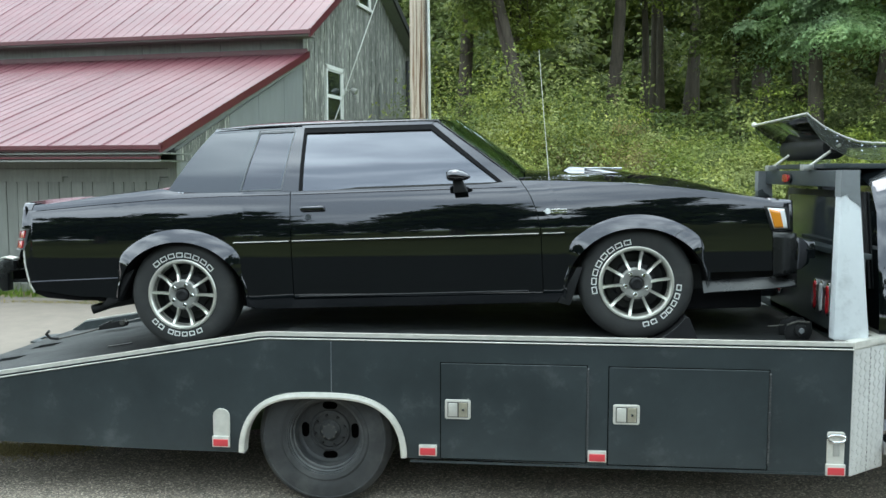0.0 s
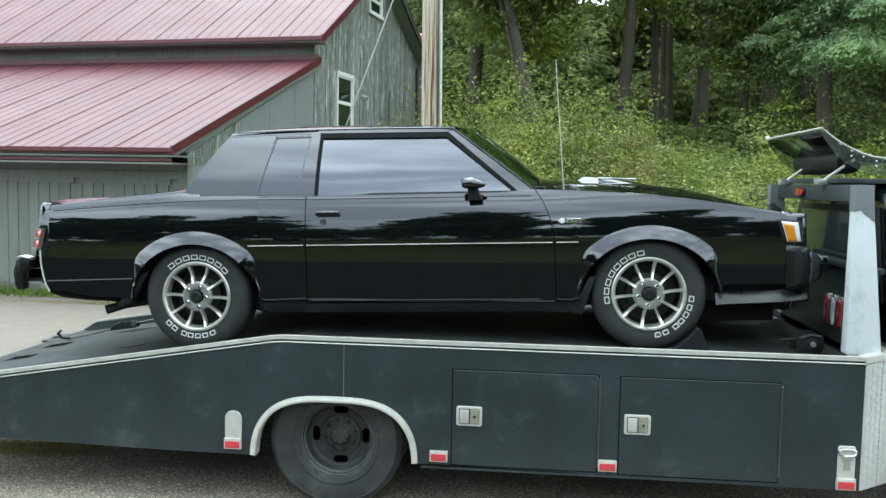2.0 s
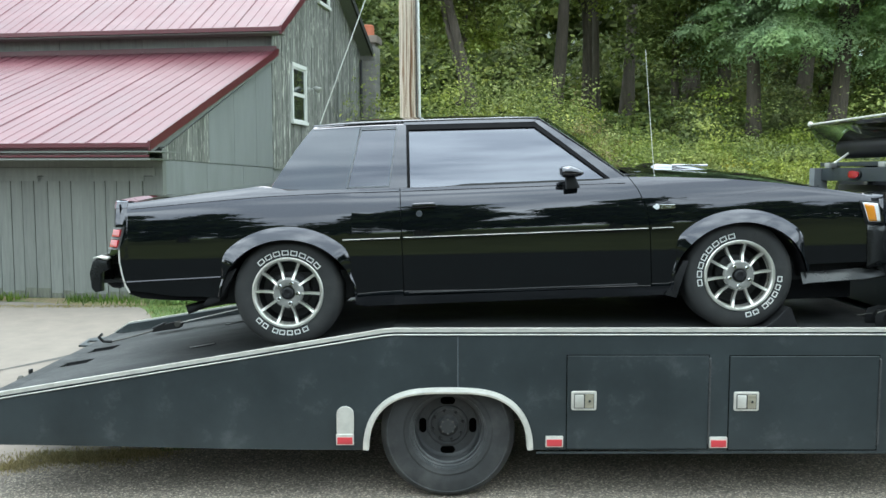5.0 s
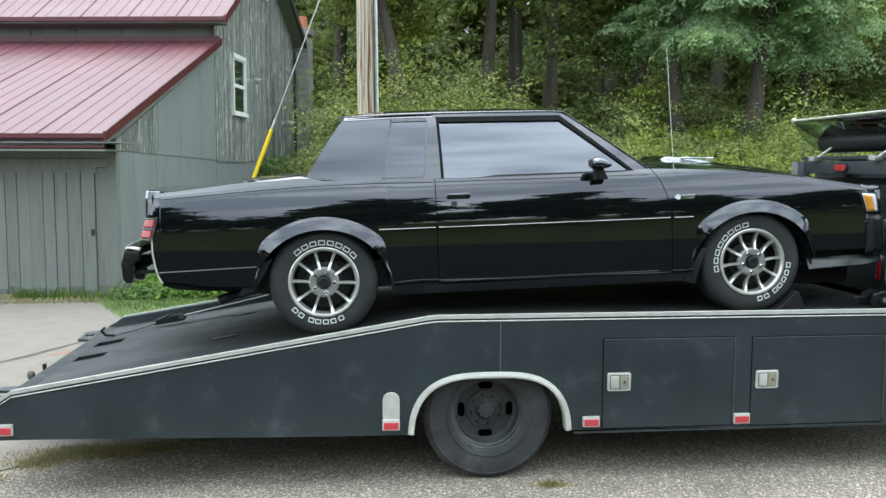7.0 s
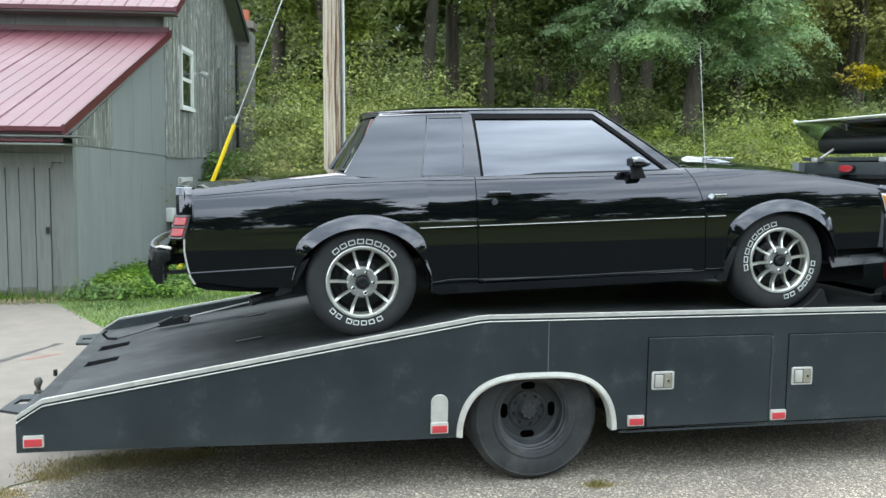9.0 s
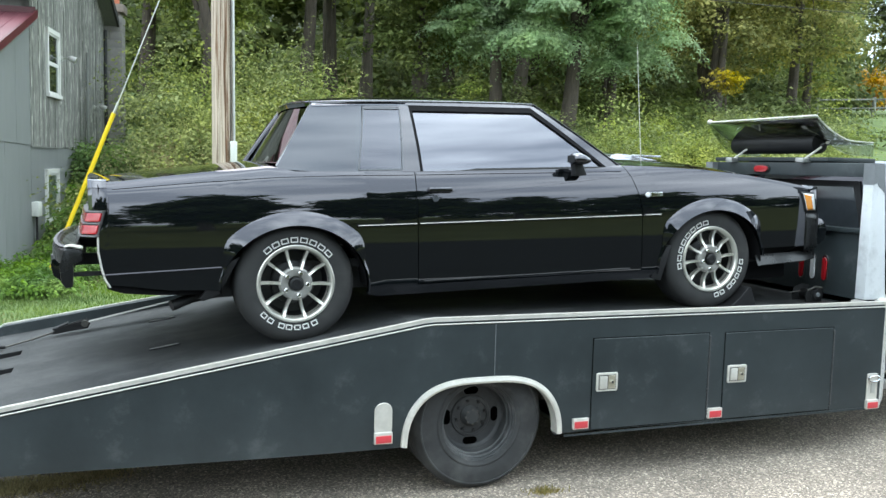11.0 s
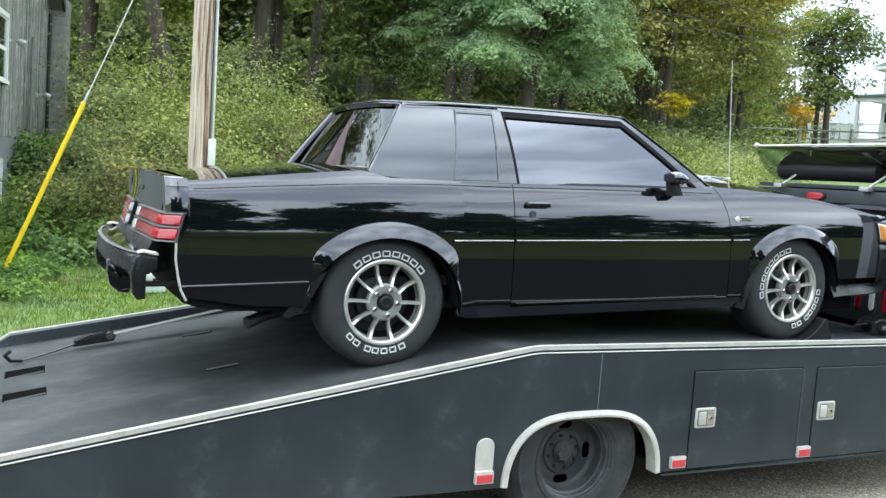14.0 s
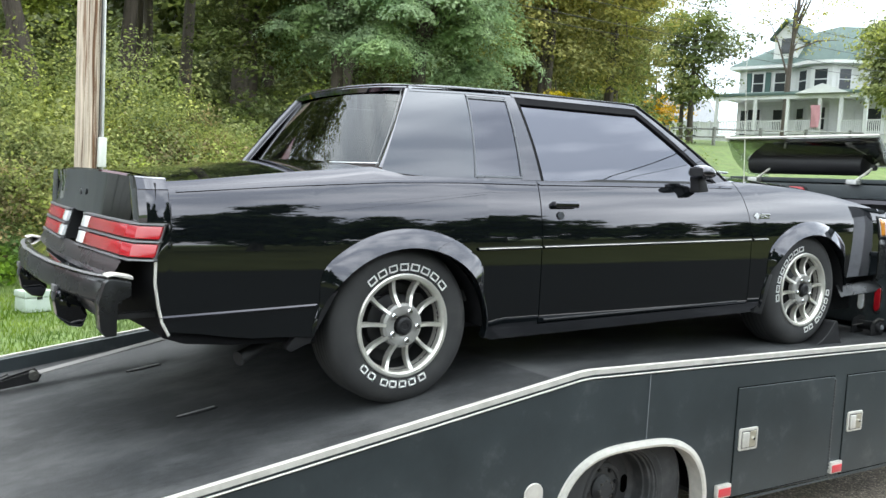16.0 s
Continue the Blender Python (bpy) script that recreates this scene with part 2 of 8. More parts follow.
M["seat"] = surface("grey_seat_cloth", (0.3, 0.25, 0.24), rough=0.9, vary=0.15)
M["asphalt"] = gravel_asphalt()
M["concrete"] = surface("pale_concrete", (0.19, 0.16, 0.135), rough=0.9, vary=0.14, scale=4, stain=(0.15, 0.13, 0.108), stain_scale=0.8, stain_at=(0.5, 0.8), bump=0.3, bump_scale=60, bump_depth=0.004)
M["soil"] = surface("grass_ground", (0.1, 0.15, 0.04), rough=0.95, vary=0.4, scale=3, stain=(0.25, 0.23, 0.1), stain_scale=0.7, stain_at=(0.55, 0.8), bump=0.5, bump_scale=25, bump_depth=0.03)
M["meadow"] = surface("dry_meadow", (0.055, 0.061, 0.024), rough=0.95, spec=0.0, vary=0.3, scale=0.6, bump=0.5, bump_scale=25, bump_depth=0.03)
M["grass"] = leaf_material("grass_blade", (0.068, 0.13, 0.024), (0.175, 0.25, 0.058), 0.4, 1.1, (0.6, 1.35))
M["dry_weed"] = leaf_material("dry_weed", (0.15, 0.14, 0.045), (0.34, 0.28, 0.12), 0.3)
M["board"] = surface("weathered_grey_board", (0.15, 0.152, 0.138), rough=0.85, vary=0.6, scale=5, stretch=(9, 9, 0.9), stain=(0.48, 0.47, 0.42), stain_scale=2.6, stain_at=(0.56, 0.6), bump=0.5, bump_scale=30, bump_depth=0.006, per_object=0.28)
M["board_dark"] = surface("grey_painted_board", (0.165, 0.172, 0.158), rough=0.8, vary=0.15, scale=4, stretch=(5, 5, 0.5), stain=(0.1, 0.105, 0.1), stain_scale=1.5, stain_at=(0.55, 0.8), bump=0.3, bump_scale=30, bump_depth=0.004, per_object=0.1)
M["sheet"] = surface("grey_flat_sheet", (0.185, 0.193, 0.194), rough=0.6, vary=0.12, scale=2, stretch=(2, 2, 0.4), stain=(0.13, 0.14, 0.135), stain_scale=1.2, stain_at=(0.55, 0.85), bump=0.1)
M["roof_red"] = surface("red_metal_roof", (0.14, 0.047, 0.058), rough=0.42, vary=0.12, scale=1.2, bump=0.05, stain=(0.22, 0.1, 0.112), stain_scale=0.8, stain_at=(0.5, 0.9), per_object=0.05)
M["red_trim"] = surface("dark_red_trim", (0.085, 0.014, 0.02), rough=0.4, vary=0.1)
M["white_wood"] = surface("white_window_wood", (0.6, 0.6, 0.57), rough=0.7, vary=0.12, stretch=(3, 3, 1), stain=(0.35, 0.34, 0.31), stain_scale=6, stain_at=(0.6, 0.8))
M["curtain"] = surface("pale_curtain", (0.55, 0.53, 0.46), rough=0.9, vary=0.2, scale=14, stretch=(3, 3, 0.2))
M["dark_room"] = surface("dark_interior", (0.02, 0.02, 0.02), rough=0.9)
M["block"] = surface("grey_masonry_block", (0.2, 0.19, 0.175), rough=0.92, vary=0.2, scale=12, stain=(0.1, 0.1, 0.095), stain_scale=3, stain_at=(0.5, 0.8), bump=0.4, bump_scale=50, per_object=0.15)
M["terracotta"] = surface("terracotta", (0.42, 0.13, 0.07), rough=0.85, vary=0.15)
M["pole"] = surface("weathered_pole_wood", (0.47, 0.385, 0.31), rough=0.9, vary=0.5, scale=5, stretch=(12, 12, 0.25), stain=(0.17, 0.085, 0.045), stain_scale=1.6, stain_at=(0.53, 0.6), bump=0.6, bump_scale=18, bump_depth=0.01)
M["pole_crack"] = surface("split_pole_wood", (0.12, 0.06, 0.032), rough=0.95, vary=0.5, scale=12, stretch=(6, 6, 0.6))
M["yellow"] = surface("yellow_plastic", (0.75, 0.52, 0.01), rough=0.45, vary=0.08)
M["galv"] = surface("galvanised_steel", (0.5, 0.5, 0.48), rough=0.45, metal=0.8, vary=0.15)
M["strap"] = surface("grey_webbing_strap", (0.22, 0.21, 0.2), rough=0.9, vary=0.15)
M["bark"] = surface("grey_brown_bark", (0.075, 0.06, 0.047), rough=0.95, vary=0.4, scale=3, stretch=(5, 5, 0.7), bump=0.9, bump_scale=9, bump_depth=0.04)
M["siding"] = surface("white_siding", (0.56, 0.57, 0.56), rough=0.7, vary=0.05)
M["shingle"] = surface("green_shingle_roof", (0.07, 0.11, 0.1), rough=0.85, vary=0.15, scale=3, bump=0.3, bump_scale=8, bump_depth=0.03)
M["shutter"] = surface("dark_green_shutter", (0.04, 0.09, 0.08), rough=0.6)
M["pane_far"] = surface("far_window_pane", (0.03, 0.035, 0.04), rough=0.08, vary=0.2)
M["street"] = surface("dark_street_asphalt", (0.022, 0.022, 0.02), rough=0.95, vary=0.3, scale=40, bump=0.4, bump_scale=120, bump_depth=0.006, spec=0.0)
M["banner"] = surface("faded_pink_cloth", (0.45, 0.22, 0.24), rough=0.9)
M["cable"] = surface("black_cable", (0.015, 0.015, 0.015), rough=0.6)
M["leaf_mid"] = leaf_material("leaf_mid_green", (0.115, 0.16, 0.04), (0.33, 0.375, 0.12), 0.42)
M["leaf_dark"] = leaf_material("leaf_dark_green", (0.072, 0.103, 0.032), (0.205, 0.247, 0.085), 0.42)
M["leaf_blue"] = leaf_material("leaf_blue_green", (0.22, 0.33, 0.16), (0.36, 0.49, 0.25), 0.5, 1.0, (0.8, 1.2))
M["leaf_yellow"] = leaf_material("leaf_yellow_green", (0.13, 0.155, 0.035), (0.42, 0.385, 0.085), 0.42, 0.35, (0.5, 1.5))
M["leaf_bush"] = leaf_material("leaf_bush_green", (0.115, 0.15, 0.04), (0.34, 0.375, 0.125), 0.4, 0.9, (0.45, 1.55))
M["leaf_olive"] = leaf_material("leaf_olive_brown", (0.11, 0.095, 0.04), (0.31, 0.26, 0.115), 0.35, 0.9, (0.5, 1.45))
M["leaf_fresh"] = leaf_material("leaf_fresh_green", (0.14, 0.2, 0.05), (0.38, 0.48, 0.14), 0.42, 1.2, (0.6, 1.4))
M["leaf_lemon"] = leaf_material("leaf_lemon_yellow", (0.24, 0.2, 0.03), (0.52, 0.44, 0.08))
M["leaf_weed"] = leaf_material("leaf_weed_green", (0.06, 0.12, 0.022), (0.17, 0.29, 0.06), 0.4, 1.6, (0.6, 1.4))
M["leaf_gold"] = leaf_material("leaf_gold", (0.35, 0.2, 0.01), (0.6, 0.42, 0.04))
M["checker"] = surface("bright_checker_plate", (0.5, 0.49, 0.47), rough=0.5, metal=0.15, vary=0.08, scale=20, bump=0.05)
M["rim_dust"] = surface("dusty_black_rim", (0.034, 0.036, 0.038), rough=0.55, vary=0.35, scale=9, stain=(0.12, 0.118, 0.115), stain_scale=6, stain_at=(0.5, 0.8))
M["rubber_dusty"] = surface("dusty_truck_rubber", (0.024, 0.025, 0.026), rough=0.8, vary=0.35, scale=7, stain=(0.075, 0.074, 0.07), stain_scale=3.2, stain_at=(0.5, 0.85), bump=0.25, bump_scale=90, bump_depth=0.003)
M["latch_tan"] = surface("yellowed_zinc_latch", (0.5, 0.46, 0.36), rough=0.4, metal=0.7, vary=0.15, scale=30)
M["hose_mark"] = surface("black_tyre_mark", (0.07, 0.065, 0.06), rough=0.85, vary=0.4, scale=9)
M["red_mark"] = surface("red_paint_mark", (0.4, 0.12, 0.09), rough=0.85, vary=0.3, scale=20)
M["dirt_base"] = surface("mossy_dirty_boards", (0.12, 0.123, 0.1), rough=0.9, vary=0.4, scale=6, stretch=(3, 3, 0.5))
# backlight is put into the colour: leaves near black, mirrored as silhouettes
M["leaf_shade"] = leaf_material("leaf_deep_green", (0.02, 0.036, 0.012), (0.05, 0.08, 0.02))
# flat black that stands for shade in door gaps and rim holes
M["void"] = surface("black_gap", (0.001, 0.001, 0.001), rough=1.0, bump=0, spec=0.0)
M["hinge"] = surface("worn_black_hinge", (0.05, 0.052, 0.053), rough=0.5, vary=0.4, scale=30)
M["tub"] = surface("pale_plastic_tub", (0.42, 0.48, 0.42), rough=0.5, vary=0.1)
M["frosted"] = tinted_glass("hazy_clear_strip", (0.72, 0.76, 0.72), 0.3, 1.9)
M["litter"] = surface("brown_leaf_litter", (0.2, 0.155, 0.085), rough=0.95, vary=0.5, scale=14, stain=(0.12, 0.16, 0.04), stain_scale=2.5, stain_at=(0.5, 0.62), bump=0.7, bump_scale=40, bump_depth=0.02)
M["lamp_trim"] = surface("dull_lamp_trim", (0.14, 0.14, 0.145), rough=0.4, metal=0.3)
M["rim_disc"] = surface("dusty_rim_disc", (0.03, 0.031, 0.033), rough=0.55, vary=0.35, scale=9, stain=(0.075, 0.074, 0.072), stain_scale=6, stain_at=(0.5, 0.8))

# ---- mesh helpers ----
def mesh_from(name, verts, faces, material, smooth=35):
    me = bpy.data.meshes.new(name)
    me.from_pydata([tuple(v) for v in verts], [], [tuple(f) for f in faces])
    me.validate()
    bm = bmesh.new()
    bm.from_mesh(me)
    bmesh.ops.recalc_face_normals(bm, faces=bm.faces)
    bm.to_mesh(me)
    bm.free()
    for m in material if isinstance(material, (list, tuple)) else [material]:
        me.materials.append(m)
    if smooth:
        me.shade_smooth()
        me.set_sharp_from_angle(angle=radians(smooth))
    return me


def empty(name, m=None, parent=None):
    ob = new(name)
    ob.empty_display_size = 0.1
    if parent:
        ob.parent = parent
    if m is not None:
        ob.matrix_basis = m
    return ob


def put(name, verts, faces, material, parent=None, label="", smooth=35, m=None):
    ob = new(name, mesh_from(name, verts, faces, material, smooth))
    if parent:
        ob.parent = parent
    if m is not None:
        ob.matrix_basis = m
    if label:
        tagged(ob, label)
    return ob


def part(name, bm, material, parent, label="", smooth=35, m=None):
    """Links a bmesh as one mesh under a thing or under a part."""
    me = bpy.data.meshes.new(name)
    bmesh.ops.recalc_face_normals(bm, faces=bm.faces)
    bm.to_mesh(me)
    bm.free()
    me.materials.append(material)
    if smooth:
        me.shade_smooth()
        me.set_sharp_from_angle(angle=radians(smooth))
    ob = new(name, me)
    if parent:
        ob.parent = parent
    if m is not None:
        ob.matrix_basis = m
    if label:
        tagged(ob, label)
    return ob


def share(name, me, parent, m, label=""):
    ob = new(name, me)
    if parent:
        ob.parent = parent
    ob.matrix_basis = m
    if label:
        tagged(ob, label)
    return ob


def box(x0, x1, y0, y1, z0, z1, bevel=0.0, segs=2, bm=None):
    """A box, with rounded edges if bevel is given, added to bm."""
    out = bm or bmesh.new()
    b = bmesh.new()
    bmesh.ops.create_cube(b, size=1.0)
    for v in b.verts:
        v.co = Vector((x0 + (v.co.x + 0.5) * (x1 - x0), y0 + (v.co.y + 0.5) * (y1 - y0), z0 + (v.co.z + 0.5) * (z1 - z0)))
    if bevel:
        bmesh.ops.bevel(b, geom=b.edges[:], offset=bevel, segments=segs, affect="EDGES", profile=0.6)
    return merge(out, b)


def merge(out, b, m=None):
    if m is not None:
        bmesh.ops.transform(b, matrix=m, verts=b.verts)
    tmp = bpy.data.meshes.new("tmp")
    b.to_mesh(tmp)
    out.from_mesh(tmp)
    b.free()
    bpy.data.meshes.remove(tmp)
    return out


def prism(outline, axis, lo, hi, bevel=0.0, bm=None, segs=2):
    """An outline of (a, b) pairs drawn out along an axis: x takes (y, z), y takes (x, z), z takes (x, y)."""
    out = bm or bmesh.new()
    b = bmesh.new()
    place = {"x": lambda a, c, d: (d, a, c), "y": lambda a, c, d: (a, d, c), "z": lambda a, c, d: (a, c, d)}[axis]
    lowv = [b.verts.new(place(a, c, lo)) for a, c in outline]
    highv = [b.verts.new(place(a, c, hi)) for a, c in outline]
    b.faces.new(lowv)
    b.faces.new(highv[::-1])
    for i in range(len(outline)):
        j = (i + 1) % len(outline)
        b.faces.new((lowv[i], highv[i], highv[j], lowv[j]))
    bmesh.ops.recalc_face_normals(b, faces=b.faces)
    if bevel:
        bmesh.ops.bevel(b, geom=b.edges[:], offset=bevel, segments=segs, affect="EDGES", profile=0.6)
    return merge(out, b)


def tube(points, radii, sides=10, caps=True):
    """A round tube along points: lists of vertices and faces."""
    pts = [Vector(p) for p in points]
    if not isinstance(radii, (list, tuple)):
        radii = [radii] * len(pts)
    vs, fs = [], []
    side = None
    for i, p in enumerate(pts):
        d = (pts[min(i + 1, len(pts) - 1)] - pts[max(i - 1, 0)]).normalized()
        if side is None:
            side = d.orthogonal().normalized()
        side = (side - d * side.dot(d)).normalized()
        up = d.cross(side)
        for k in range(sides):
            a = 2 * math.pi * k / sides
            vs.append(p + radii[i] * (math.cos(a) * side + math.sin(a) * up))
    for i in range(len(pts) - 1):
        for k in range(sides):
            a, b = i * sides + k, i * sides + (k + 1) % sides
            fs.append((a, b, b + sides, a + sides))
    if caps:
        fs.append(tuple(range(sides))[::-1])
        fs.append(tuple(range((len(pts) - 1) * sides, len(pts) * sides)))
    return vs, fs


def join(*meshes):
    vs, fs = [], []
    for v, f in meshes:
        o = len(vs)
        vs += list(v)
        fs += [tuple(i + o for i in face) for face in f]
    return vs, fs


def lathe(profile, sides=48, closed=False):
    """Turns (radius, depth) pairs about the y axis."""
    vs, fs = [], []
    n = len(profile)
    for k in range(sides):
        a = 2 * math.pi * k / sides
        for r, y in profile:
            vs.append((r * math.cos(a), y, r * math.sin(a)))
    for k in range(sides):
        for i in range(n if closed else n - 1):
            a, b = k * n + i, k * n + (i + 1) % n
            c, d = ((k + 1) % sides) * n + (i + 1) % n, ((k + 1) % sides) * n + i
            fs.append((a, b, c, d))
    return vs, fs


def grid(f, us, ws):
    """A sheet of points f(u, w)."""
    vs = [f(u, w) for u in us for w in ws]
    n = len(ws)
    fs = [(i * n + j, i * n + j + 1, (i + 1) * n + j + 1, (i + 1) * n + j) for i in range(len(us) - 1) for j in range(n - 1)]
    return vs, fs


def span(a, b, n):
    return [a + (b - a) * i / (n - 1) for i in range(n)]


def curve(table, x):
    """Smooth interpolation in a table of (x, value)."""
    if x <= table[0][0]:
        return table[0][1]
    for (x0, v0), (x1, v1) in zip(table, table[1:]):
        if x <= x1:
            return v0 + (v1 - v0) * (x - x0) / (x1 - x0)
    return table[-1][1]


def smoothstep(a, b, x):
    t = min(1.0, max(0.0, (x - a) / (b - a)))
    return t * t * (3 - 2 * t)

# ---- ground ----
def height(x, y):
    """The land: flat round the yard, a bank behind it, a lawn that climbs towards the far house."""
    d = y - 11.5 + 0.12 * max(0.0, x)
    z = 1.9 * smoothstep(0.0, 7.5, d) + 2.6 * smoothstep(5.0, 24.0, d)
    z += 2.2 * smoothstep(30.0, 60.0, math.hypot(x * 0.9, y) - 8.0) * smoothstep(8, 20, y + 0.3 * x)
    return z


def spaced(lo, hi, fine_lo, fine_hi, step):
    a = list(np.arange(fine_lo, fine_hi + step / 2, step))
    s, v = step, fine_hi
    while v < hi:
        s *= 1.25
        v += s
        a.append(min(v, hi))
    s, v = step, fine_lo
    while v > lo:
        s *= 1.25
        v -= s
        a.insert(0, max(v, lo))
    return [float(c) for c in a]


gx, gy = spaced(-900, 900, -24, 70, 1.0), spaced(-900, 900, -12, 60, 1.0)
ground = put("ground", *grid(lambda x, y: (x, y, height(x, y) - 0.006), gx, gy), M["soil"], smooth=180)
tagged(ground, "rough green grass ground rising to a bank", "ground", kind="structure")

asphalt_edge = [(-2.95, 0.45), (-2.55, 0.72), (-1.9, 0.9), (-0.5, 1.6), (1.5, 3.2), (6, 4.2), (16, 4.8), (60, 5.5), (60, -9), (-60, -9), (-60, -4.0), (-9, -3.0), (-3.6, -1.2)]
# unseen ground strip, added dark so the car's lower doors mirror near black
street = part("street", prism([(-200, -0.9), (200, -0.9), (200, -10.5), (-200, -10.5)], "z", -0.05, 0.006), M["street"], None, smooth=0)
tagged(street, "unseen dark ground added for the car paint to mirror", "street", kind="structure")
road = part("road", prism(asphalt_edge, "z", -0.05, 0.0), M["asphalt"], None, smooth=0)
tagged(road, "worn grey asphalt with exposed gravel", "road", kind="structure")
concrete_edge = [(-60, -3.95), (-9, -2.95), (-3.65, -1.2), (-2.97, 0.47), (-2.57, 0.75), (-1.95, 0.95), (-2.2, 2.6), (-2.95, 4.7), (-3.35, 5.5), (-4.2, 7.25), (-4.9, 7.6), (-60, 15.8)]
drive = part("pavement", prism(concrete_edge, "z", -0.05, 0.0), M["concrete"], None, smooth=0)
meadow = part("meadow", prism([(-300, -10.6), (300, -10.6), (300, -120), (-300, -120)], "z", -0.05, 0.002), M["meadow"], None, smooth=0)
tagged(meadow, "rough olive meadow across the street", "meadow", kind="structure")
tagged(drive, "stained pale concrete driveway in front of the barn", "driveway", kind="structure")
# a dark hose-like tyre mark and a red paint mark on the concrete
def ground_band(name, path, half, mat, label):
    vs, fs = [], []
    for k, (x, y) in enumerate(path):
        a, b = path[max(k - 1, 0)], path[min(k + 1, len(path) - 1)]
        t = Vector((b[0] - a[0], b[1] - a[1], 0)).normalized()
        w = half * (0.75 + 0.35 * math.sin(k * 2.3))
        vs += [(x - t.y * w, y + t.x * w, 0.003), (x + t.y * w, y - t.x * w, 0.003)]
    fs = [(2 * k, 2 * k + 1, 2 * k + 3, 2 * k + 2) for k in range(len(path) - 1)]
    return tagged(put(name, vs, fs, M[mat], None, smooth=0), label, "ground mark", kind="structure")


ground_band("pavement_mark", [(-5.2, 1.6), (-4.6, 2.7), (-4.2, 3.4), (-3.94, 3.82), (-3.78, 4.17), (-3.65, 4.45), (-3.59, 4.6)], 0.045, "hose_mark", "dark curved rubber mark on the concrete")
ground_band("pavement_mark", [(-3.75, 3.85), (-3.6, 3.98), (-3.47, 4.1)], 0.014, "red_mark", "short faded red mark on the concrete")
litter = [(-4.2 - 0.989 * k, 7.72 + 0.148 * k) for k in range(12)]
ground_band("leaf_litter", litter, 0.36, "litter", "brown leaf litter and weeds along the barn")

# ---- the car hauler ----
WIDE = 2.47
SLOPE = 0.165
KINK, TAIL, NOSE = -0.332, -2.671, 2.855


def rail_top(x):
    return 1.0 if x >= KINK else 1.0 + SLOPE * (x - KINK) if x >= TAIL else 0.612 + (x - TAIL) * 0.63


def deck_top(x):
    return 0.92 if x >= KINK else 0.92 + SLOPE * (x - KINK)


def arch_top(x):
    """Lower edge of the side panel, with the wheel opening."""
    if abs(x) < 0.455:
        return 0.29 + 0.345 * (1 - (abs(x) / 0.455) ** 3.2) ** (1 / 2.3)
    return 0.335 - 0.033 * smoothstep(-2.8, -0.6, x) - 0.02 * smoothstep(0.5, 2.8, x)


truck = tagged(empty("tow_truck", pose(0, 0, 0)), "matte black car hauler truck with sloped rear deck", "truck")


def side_panel(y_out, y_in, name):
    xs = sorted(set([-2.8, TAIL, KINK, 2.853] + span(-2.6, -0.5, 12) + [-0.456, 0.456] + [0.455 * math.sin(a) for a in span(-1.57, 1.57, 37)] + span(0.5, 2.8, 12)))
    vs, fs = [], []
    for x in xs:
        lo, hi = arch_top(x), rail_top(x) - 0.045
        for y in (y_out, y_in):
            for k in range(5):
                vs.append((x, y, lo + (hi - lo) * k / 4))
    n = 10
    for i in range(len(xs) - 1):
        a, b = i * n, (i + 1) * n
        for k in range(4):
            fs.append((a + k, b + k, b + k + 1, a + k + 1))
            fs.append((a + 5 + k, a + 6 + k, b + 6 + k, b + 5 + k))
        fs.append((a, a + 5, b + 5, b))
        fs.append((a + 4, b + 4, b + 9, a + 9))
    for a in (0, (len(xs) - 1) * n):
        for k in range(4):
            fs.append((a + k, a + k + 1, a + 6 + k, a + 5 + k))
    return put(name, vs, fs, M["bed"], truck, smooth=30)


side_panel(0.0, 0.05, "side_panel")
side_panel(WIDE, WIDE - 0.05, "side_panel")


def rail(y, face):
    """The aluminium edge: a flat lip on top, a rounded bead and a lower bead on the outer face."""
    g = empty("rail_moulding", parent=truck)
    path = [TAIL - 0.125, TAIL, KINK - 0.03, KINK + 0.03, NOSE]
    for nm, prof, mt in (("lip", [(-0.006, 0.0), (-0.006, -0.022), (0.018, -0.012), (0.018, 0.0)], "alu"),
                         ("channel", [(0.002, -0.022), (0.002, -0.034), (0.05, -0.034), (0.05, -0.022)], "bed"),
                         ("bead", [(-0.004, -0.034), (-0.006, -0.0365), (-0.004, -0.04), (0.02, -0.04), (0.02, -0.034)], "alu")):
        vs, fs = [], []
        for x in path:
            for a, b in prof:
                vs.append((x, y + face * a, rail_top(x) + b))
        n = len(prof)
        for i in range(len(path) - 1):
            for k in range(n):
                fs.append((i * n + k, i * n + (k + 1) % n, (i + 1) * n + (k + 1) % n, (i + 1) * n + k))
        fs.append(tuple(range(n)))
        fs.append(tuple(range((len(path) - 1) * n, len(path) * n))[::-1])
        put(nm, vs, fs, M[mt], g, "dull aluminium edge" if mt == "alu" else "")
    kerb = [(x, y + face * d, z) for x in path for d, z in ((0.016, rail_top(x) - 0.008), (0.05, rail_top(x) - 0.012), (0.056, deck_top(x) - 0.02), (0.016, deck_top(x) - 0.02))]
    fs = [(i * 4 + k, i * 4 + (k + 1) % 4, i * 4 + 4 + (k + 1) % 4, i * 4 + 4 + k) for i in range(len(path) - 1) for k in range(4)]
    put("kerb", kerb, fs + [(0, 1, 2, 3), (19, 18, 17, 16)], M["bed"], g)


rail(0.0, 1)
rail(WIDE, -1)

